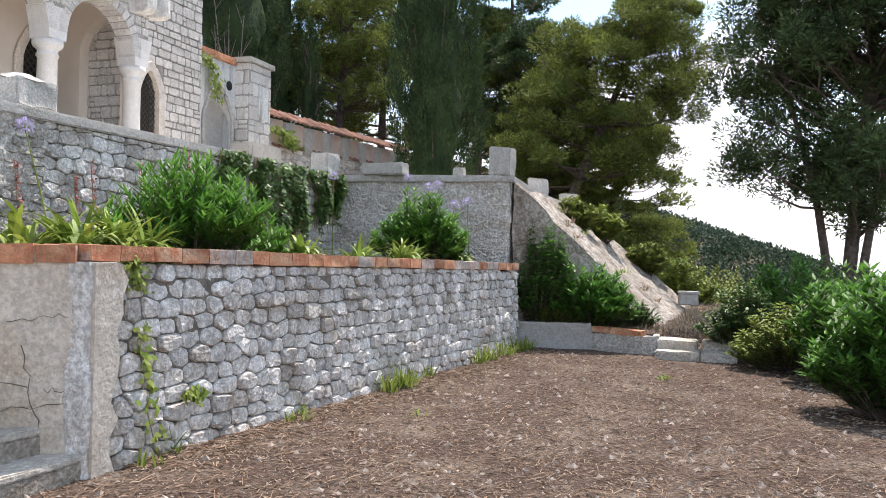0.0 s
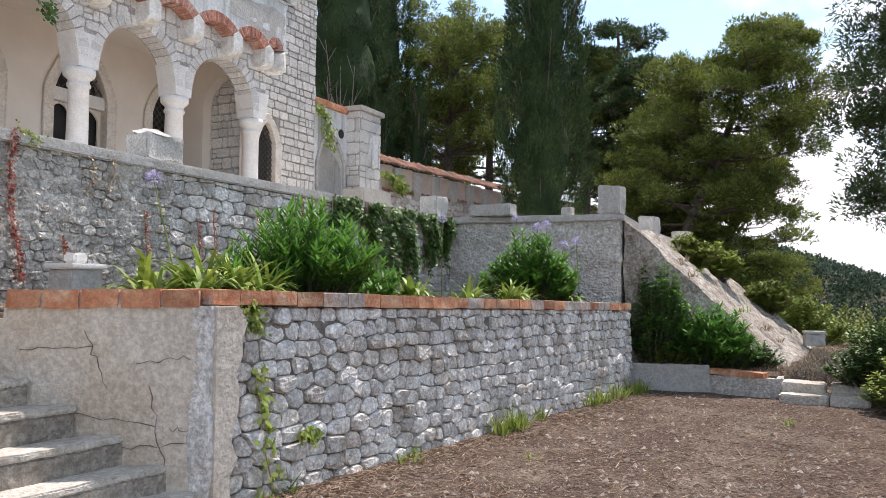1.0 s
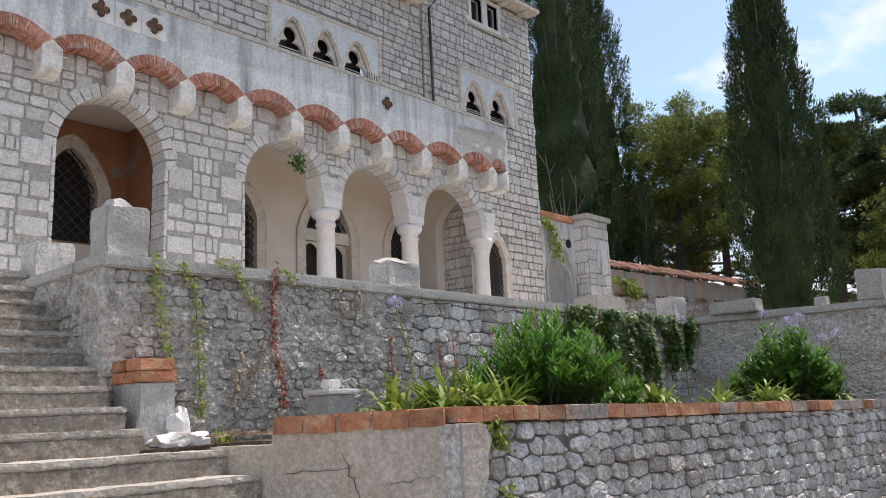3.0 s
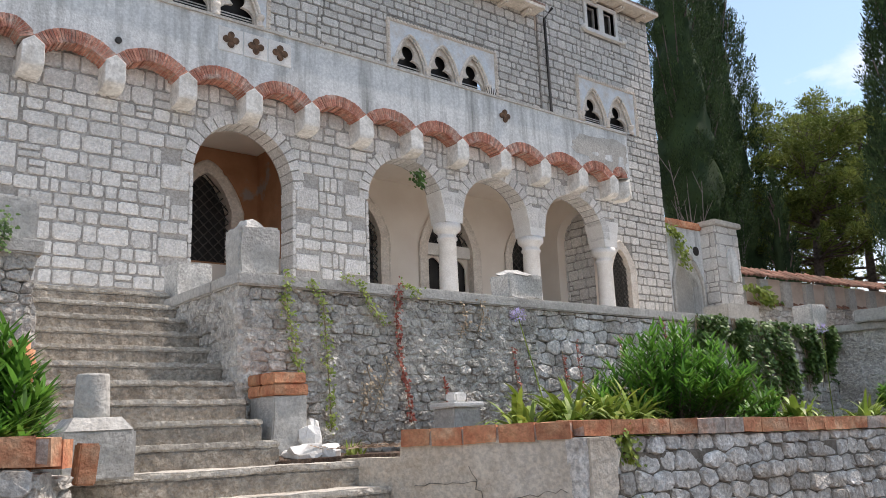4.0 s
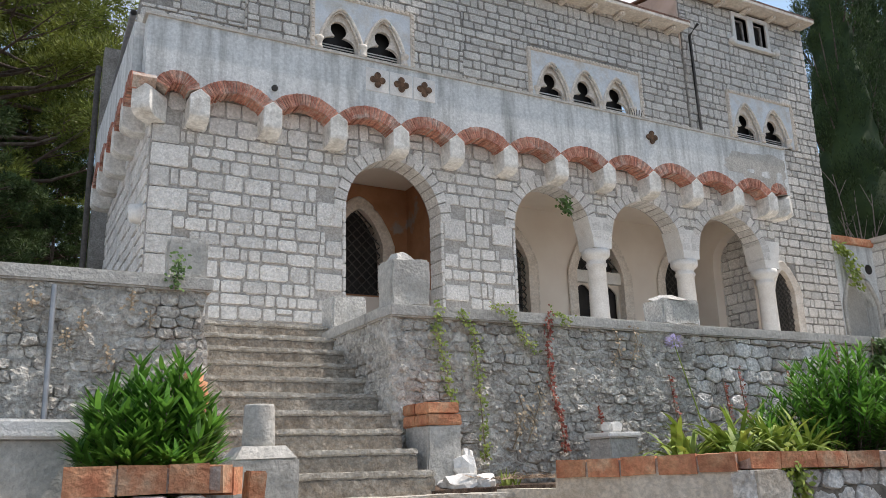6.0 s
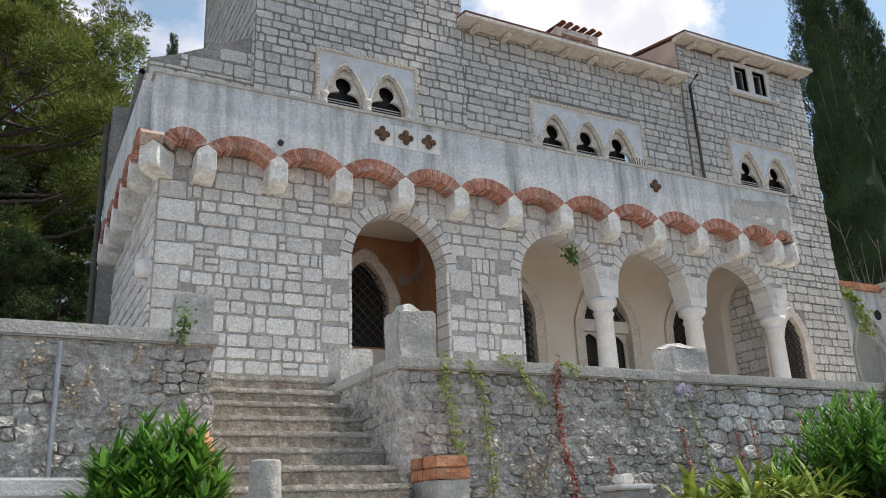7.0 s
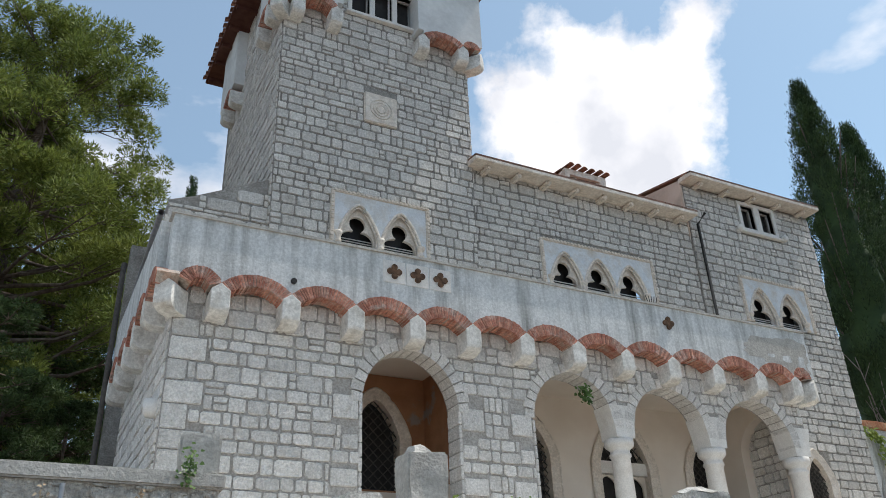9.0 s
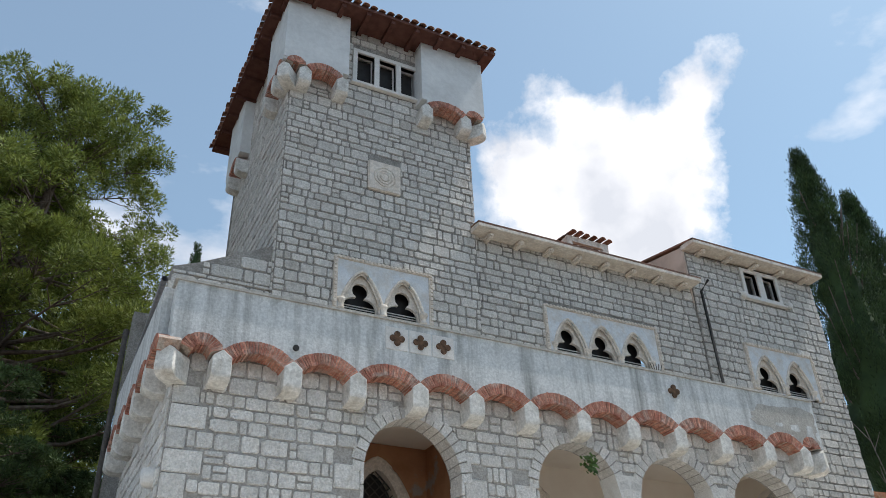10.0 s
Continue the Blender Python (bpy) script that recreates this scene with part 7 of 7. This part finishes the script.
def pine(name, label, height, crown_from, radius, seed, clumps=60, per=130, mat=PINE_LEAF, lean=(0, 0), clump=0.75, cone=False, needle=0.20, girth=0.022, deep=1.0, rise=(0.0, 0.35), inner=0.5, puffs=7):
    """A trunk with forked limbs that carry separate rounded pads of needle tufts."""
    rnd = random.Random(seed)
    o = thing(name, (0, 0, 0), label, "tree")
    tv, tf, pads = [], [], []
    pts = [Vector((lean[0] * t ** 1.3 * height + 0.25 * math.sin(t * 5 + seed), lean[1] * t * height + 0.2 * math.cos(t * 4 + seed), t * height)) for t in [i / 7 for i in range(8)]]
    pts[0].z = -0.8
    r0 = height * girth
    tube(tv, tf, pts, [r0 * (1.15 - i / 7) + 0.02 for i in range(8)], 8)
    for i in range(clumps):
        u = rnd.random()
        t = crown_from + (1 - crown_from) * (u ** 0.8)
        k = min(6, int(t * 7))
        root = pts[k].lerp(pts[k + 1], t * 7 - k)
        env = (1 - (t - crown_from) / (1 - crown_from)) if cone else math.sin(math.pi * min(1, 0.18 + 0.82 * (t - crown_from) / (1 - crown_from))) ** 0.6
        a, rr = rnd.uniform(0, 6.283), radius * (0.25 + 0.75 * env) * rnd.uniform(0.04, 1.0) ** inner
        tip = root + Vector((math.cos(a) * rr, math.sin(a) * rr, rr * rnd.uniform(*rise) * (0.3 if cone else 1)))
        mid = root.lerp(tip, 0.5) + Vector((rnd.uniform(-0.1, 0.1) * rr, rnd.uniform(-0.1, 0.1) * rr, -0.08 * rr + rnd.uniform(-0.1, 0.2)))
        tube(tv, tf, [root, mid, tip], [r0 * 0.26 * (1.1 - t) + 0.02, r0 * 0.14 * (1.1 - t) + 0.015, 0.01], 5)
        for j in range(puffs):
            b, q = rnd.uniform(0, 6.283), clump * 0.78 * math.sqrt(rnd.random())
            c = tip + Vector((math.cos(b) * q, math.sin(b) * q, clump * deep * (0.30 - 0.5 * (q / clump) ** 2) * rnd.uniform(0.2, 1.0)))
            size = clump * rnd.uniform(0.20, 0.36)
            pads.append((*c, size, size * min(1.2, 0.62 * deep)))
            if j % 2:
                tube(tv, tf, [mid.lerp(tip, 0.4), mid.lerp(c, 0.6), c], [0.022, 0.014, 0.006], 4)
    hang("trunk", from_lists("trunk", tv, tf, BARK, True), o)
    tagged(hang("crown", needles("crown", pads, per // 2, needle, needle * 0.38, mat, seed), o), kind="stuff")
    return o


def cypress(name, label, height, radius, seed, n=9000, bare=0.0, ragged=0.12):
    """A column of upright sprays that bulge in plumes round a dark core."""
    rnd = random.Random(seed)
    o = thing(name, (0, 0, 0), label, "tree")
    tv, tf = [], []
    tube(tv, tf, [(0, 0, -0.8), (0.05, 0, height * 0.5), (0, 0, height * 0.97)], [radius * 0.2, radius * 0.12, 0.02], 8)

    def env(t):
        return radius * (min(1, 0.45 + 2.2 * t) * (1 - t ** 2.6)) * 1.0 + 0.04

    for i in range(26):
        t, a = rnd.uniform(0.03, 0.8), rnd.uniform(0, 6.283)
        e = env(t) * 0.9
        tube(tv, tf, [(0, 0, t * height), (math.cos(a) * e * 0.6, math.sin(a) * e * 0.6, t * height + e * 1.3), (math.cos(a) * e, math.sin(a) * e, t * height + e * 2.6)], [0.05, 0.03, 0.012], 4)
    hang("trunk", from_lists("trunk", tv, tf, BARK, True), o)
    cv, cf = [], []
    rows, seg = 40, 18
    for r in range(rows + 1):
        t = bare + (1 - bare) * r / rows
        for k in range(seg):
            a = 6.283 * k / seg
            e = env(t) * (0.52 + 0.3 * noise.noise(Vector((math.cos(a) * 2.4, math.sin(a) * 2.4, t * height * 1.1 + seed))))
            cv.append((math.cos(a) * e, math.sin(a) * e, t * height * 0.97))
    for r in range(rows):
        for k in range(seg):
            cf.append((r * seg + k, r * seg + (k + 1) % seg, (r + 1) * seg + (k + 1) % seg, (r + 1) * seg + k))
    hang("inner_crown", from_lists("inner_crown", cv, cf, CYPRESS_LEAF, True), o)
    # plumes: each a leaning lens of sprays on the outer skin
    rng = np.random.default_rng(seed)
    plumes = []
    for i in range(max(90, n // 20)):
        t, a = rnd.random() ** 0.85, rnd.uniform(0, 6.283)
        if t < bare and rnd.random() < 0.8:
            continue
        lump = 1 + ragged * 2 * noise.noise(Vector((math.cos(a) * 1.8, math.sin(a) * 1.8, t * height * 0.9 + seed)))
        e = env(t) * lump * (1 - 0.28 * rnd.random() ** 2)
        plumes.append((math.cos(a) * e, math.sin(a) * e, t * height, rnd.uniform(0.09, 0.17) * (0.6 + 0.3 * radius), rnd.uniform(0.25, 0.6) * (0.6 + 0.3 * radius), a))
    q = np.repeat(np.array(plumes), 75, axis=0)
    m = len(q)
    d = rng.normal(size=(m, 3))
    d /= np.linalg.norm(d, axis=1, keepdims=True)
    k = rng.random((m, 1)) ** 0.35
    off = d * k * q[:, [3, 3, 4]]
    out = np.stack([np.cos(q[:, 5]), np.sin(q[:, 5]), 0 * q[:, 5]], 1)
    p = q[:, :3] + off + out * off[:, 2:3] * 0.22
    e = out * 0.25 + (0, 0, 0.9) + d * 0.55 + rng.normal(size=(m, 3)) * 0.25
    e *= rng.uniform(0.06, 0.14, (m, 1)) / np.linalg.norm(e, axis=1, keepdims=True)
    w = rng.normal(size=(m, 3)) * 0.012
    tagged(hang("crown", triangles("crown", np.stack([p - w, p + w, p + e], 1), CYPRESS_LEAF), o), kind="stuff")
    return o


cyp = cypress("cypress", "tall dense dark green cypress behind the terrace", 11.8, 1.34, 1, 21000)
cyp.location = at_bearing(69.9, 23.5, 2.6)
dark = cypress("cypress", "very tall dark cypress with bare grey twigs beside the house", 18.6, 1.9, 2, 26000, 0.12, 0.22)
dark.location = at_bearing(56.0, 29.5, 3.0)
# bare dead stems up the side that the sun never reaches
rnd = random.Random(33)
vv, ff = [], []
side = -at_bearing(56.0, 1.0, 0.0)
cross = Vector((side.y, -side.x, 0))
for k in range(15):
    u, h = rnd.uniform(-1.1, 0.7), rnd.uniform(2.5, 7.5)
    p0 = side * 1.7 - cross * u * 0.35 + Vector((0, 0, 0.2))
    p1 = side * 1.95 - cross * (u * 0.6 + rnd.uniform(-0.1, 0.1)) + Vector((0, 0, h * 0.5))
    p2 = side * 1.9 - cross * (u + rnd.uniform(-0.3, 0.3)) + Vector((0, 0, h))
    tube(vv, ff, [p0, p1, p2], [0.05, 0.035, 0.012], 5)
    for j in range(4):
        q = p1.lerp(p2, rnd.random())
        tube(vv, ff, [q, q + side * 0.1 + cross * rnd.uniform(-0.5, 0.5) + Vector((0, 0, rnd.uniform(0.4, 1.0)))], [0.016, 0.005], 4)
hang("deadwood", from_lists("deadwood", vv, ff, BARE), dark, "bare grey dead stems")
copy_thing(dark, Matrix.Translation(at_bearing(58.3, 33.0, 2.6)))
slim = cypress("cypress", "slender dark young cypress among the pines", 6.6, 0.5, 3, 2500)
slim.location = at_bearing(61.3, 29.0, 3.0)
copy_thing(slim, Matrix.Translation(at_bearing(8.3, 38.0, 18.4)) @ Matrix.Diagonal((1, 1, 1, 1)))

pa = pine("pine_tree", "green maritime pine with an open crown on the slope", 9.4, 0.36, 3.5, 11, 64, 320, clump=1.1, needle=0.15, deep=1.4)
pa.location = at_bearing(63.6, 34.0, 3.6)
pr = pine("pine_tree", "broad leaning pine with bright clumps behind the bastion", 8.9, 0.26, 3.2, 12, 84, 380, lean=(0.16, -0.30), clump=1.15, needle=0.14, deep=1.4)
pr.location = at_bearing(78.2, 29.0, 1.4)
pb = pine("pine_tree", "green pine in the wood behind the terrace", 9.4, 0.3, 3.3, 17, 56, 130, clump=1.05, needle=0.22, deep=1.4)
pb.location = at_bearing(66.5, 38, 4.0)
pd = pine("pine_tree", "dark pine with thin upper boughs behind the cypress", 10.6, 0.33, 2.6, 13, 44, 240, PINE_DARK, clump=0.9, needle=0.17, deep=1.3)
pd.location = at_bearing(75.0, 36.0, 2.4)
big = pine("conifer_tree", "large dark conifer with several stems at the yard's edge", 15.0, 0.12, 3.5, 14, 330, 280, PINE_DARK, clump=1.25, needle=0.16, girth=0.010, lean=(0, -0.05), deep=1.9, rise=(0.2, 0.8), inner=0.62)
big.location = at_bearing(96.4, 24.0, 0.2)
for dx, s in ((0.5, 0.85), (-0.5, 0.8)):
    vv, ff = [], []
    tube(vv, ff, [(0, dx * 0.3, -0.6), (0.1, dx * 1.3, 2.8), (0, dx * 3.4, 7.0)], [0.13, 0.10, 0.04], 8)
    hang("stem", from_lists("stem", vv, ff, BARK, True), big)
lp = pine("pine_tree", "tall pine with a dense sunlit crown west of the villa", 18.0, 0.25, 5.4, 15, 130, 500, clump=1.4, needle=0.145, puffs=9, deep=1.5)
lp.location = (-1.3, 25.0, 3.0)
lq = pine("pine_tree", "tall green pine in the wood west of the villa", 17.5, 0.22, 5.0, 16, 80, 200, clump=1.5, needle=0.24, puffs=7, deep=1.4)
lq.location = at_bearing(-8.0, 30, 3.6)


def again(ob, az, r, z, s, turn):
    return copy_thing(ob, Matrix.Translation(at_bearing(az, r, z)) @ Matrix.Rotation(radians(turn), 4, "Z") @ Matrix.Diagonal((s, s, s, 1)))


def wood(ob, az, r, z, s, turn):
    c = again(ob, az, r, z, 1, turn)
    c.scale = (s, s, s)


for ob, az, r, z, s, turn in ((pb, 62.0, 42, 3.5, 0.85, 150), (pa, 72.6, 38, 2.5, 1.0, 210), (pd, 76.8, 33, 1.6, 0.85, 60), (pb, 77.5, 34, 1.2, 0.85, 100), (pb, 82.5, 33, -0.6, 0.80, 30), (pb, 84.5, 38, -2.5, 0.62, 300), (pr, 80.8, 31.0, -0.2, 0.62, 170), (pb, 84.2, 31, -1.8, 0.5, 60), (pb, 68.5, 46, 3.0, 0.55, 20), (pd, 64.5, 48, 3.5, 0.5, 90), (pb, 78.8, 44, 0.5, 0.6, 250), (pd, 74.0, 46, 2.0, 0.6, 140), (pb, 60.5, 46, 3.0, 0.5, 40), (lq, 1.5, 34, 4.5, 0.75, 200), (pd, -3.5, 20, 3.0, 0.62, 70), (pd, 2.2, 24, 3.2, 0.5, 160), (pd, -1.0, 22, 3.0, 0.5, 10), (pd, 3.6, 27, 3.5, 0.55, 110), (pd, -6.0, 24, 3.0, 0.65, 200), (pd, 0.8, 27, 4.0, 0.8, 20), (pd, -3, 29, 4, 0.9, 30), (lq, -14, 28, 3.2, 0.9, 10)):
    wood(ob, az, r, z, s, turn)

# far woods on the hill
rnd = random.Random(9)
crowns = []
placed = 0
while placed < 6500:
    r, a = rnd.uniform(75, 420), radians(rnd.uniform(76, 106))
    x, y = r * math.sin(a), r * math.cos(a)
    z = ground_height(x, y)
    if z < -23:
        placed += 0.02
        continue
    placed += 1
    s = rnd.uniform(1.0, 2.3)
    crowns.append((x, y, z + s * 0.8, s, s * 1.15))
tagged(hang("far_wood", needles("far_wood", crowns, 22, 1.1, 1.0, HILLWOOD, 9)), "wooded green hillside in the distance", "woods", kind="stuff")
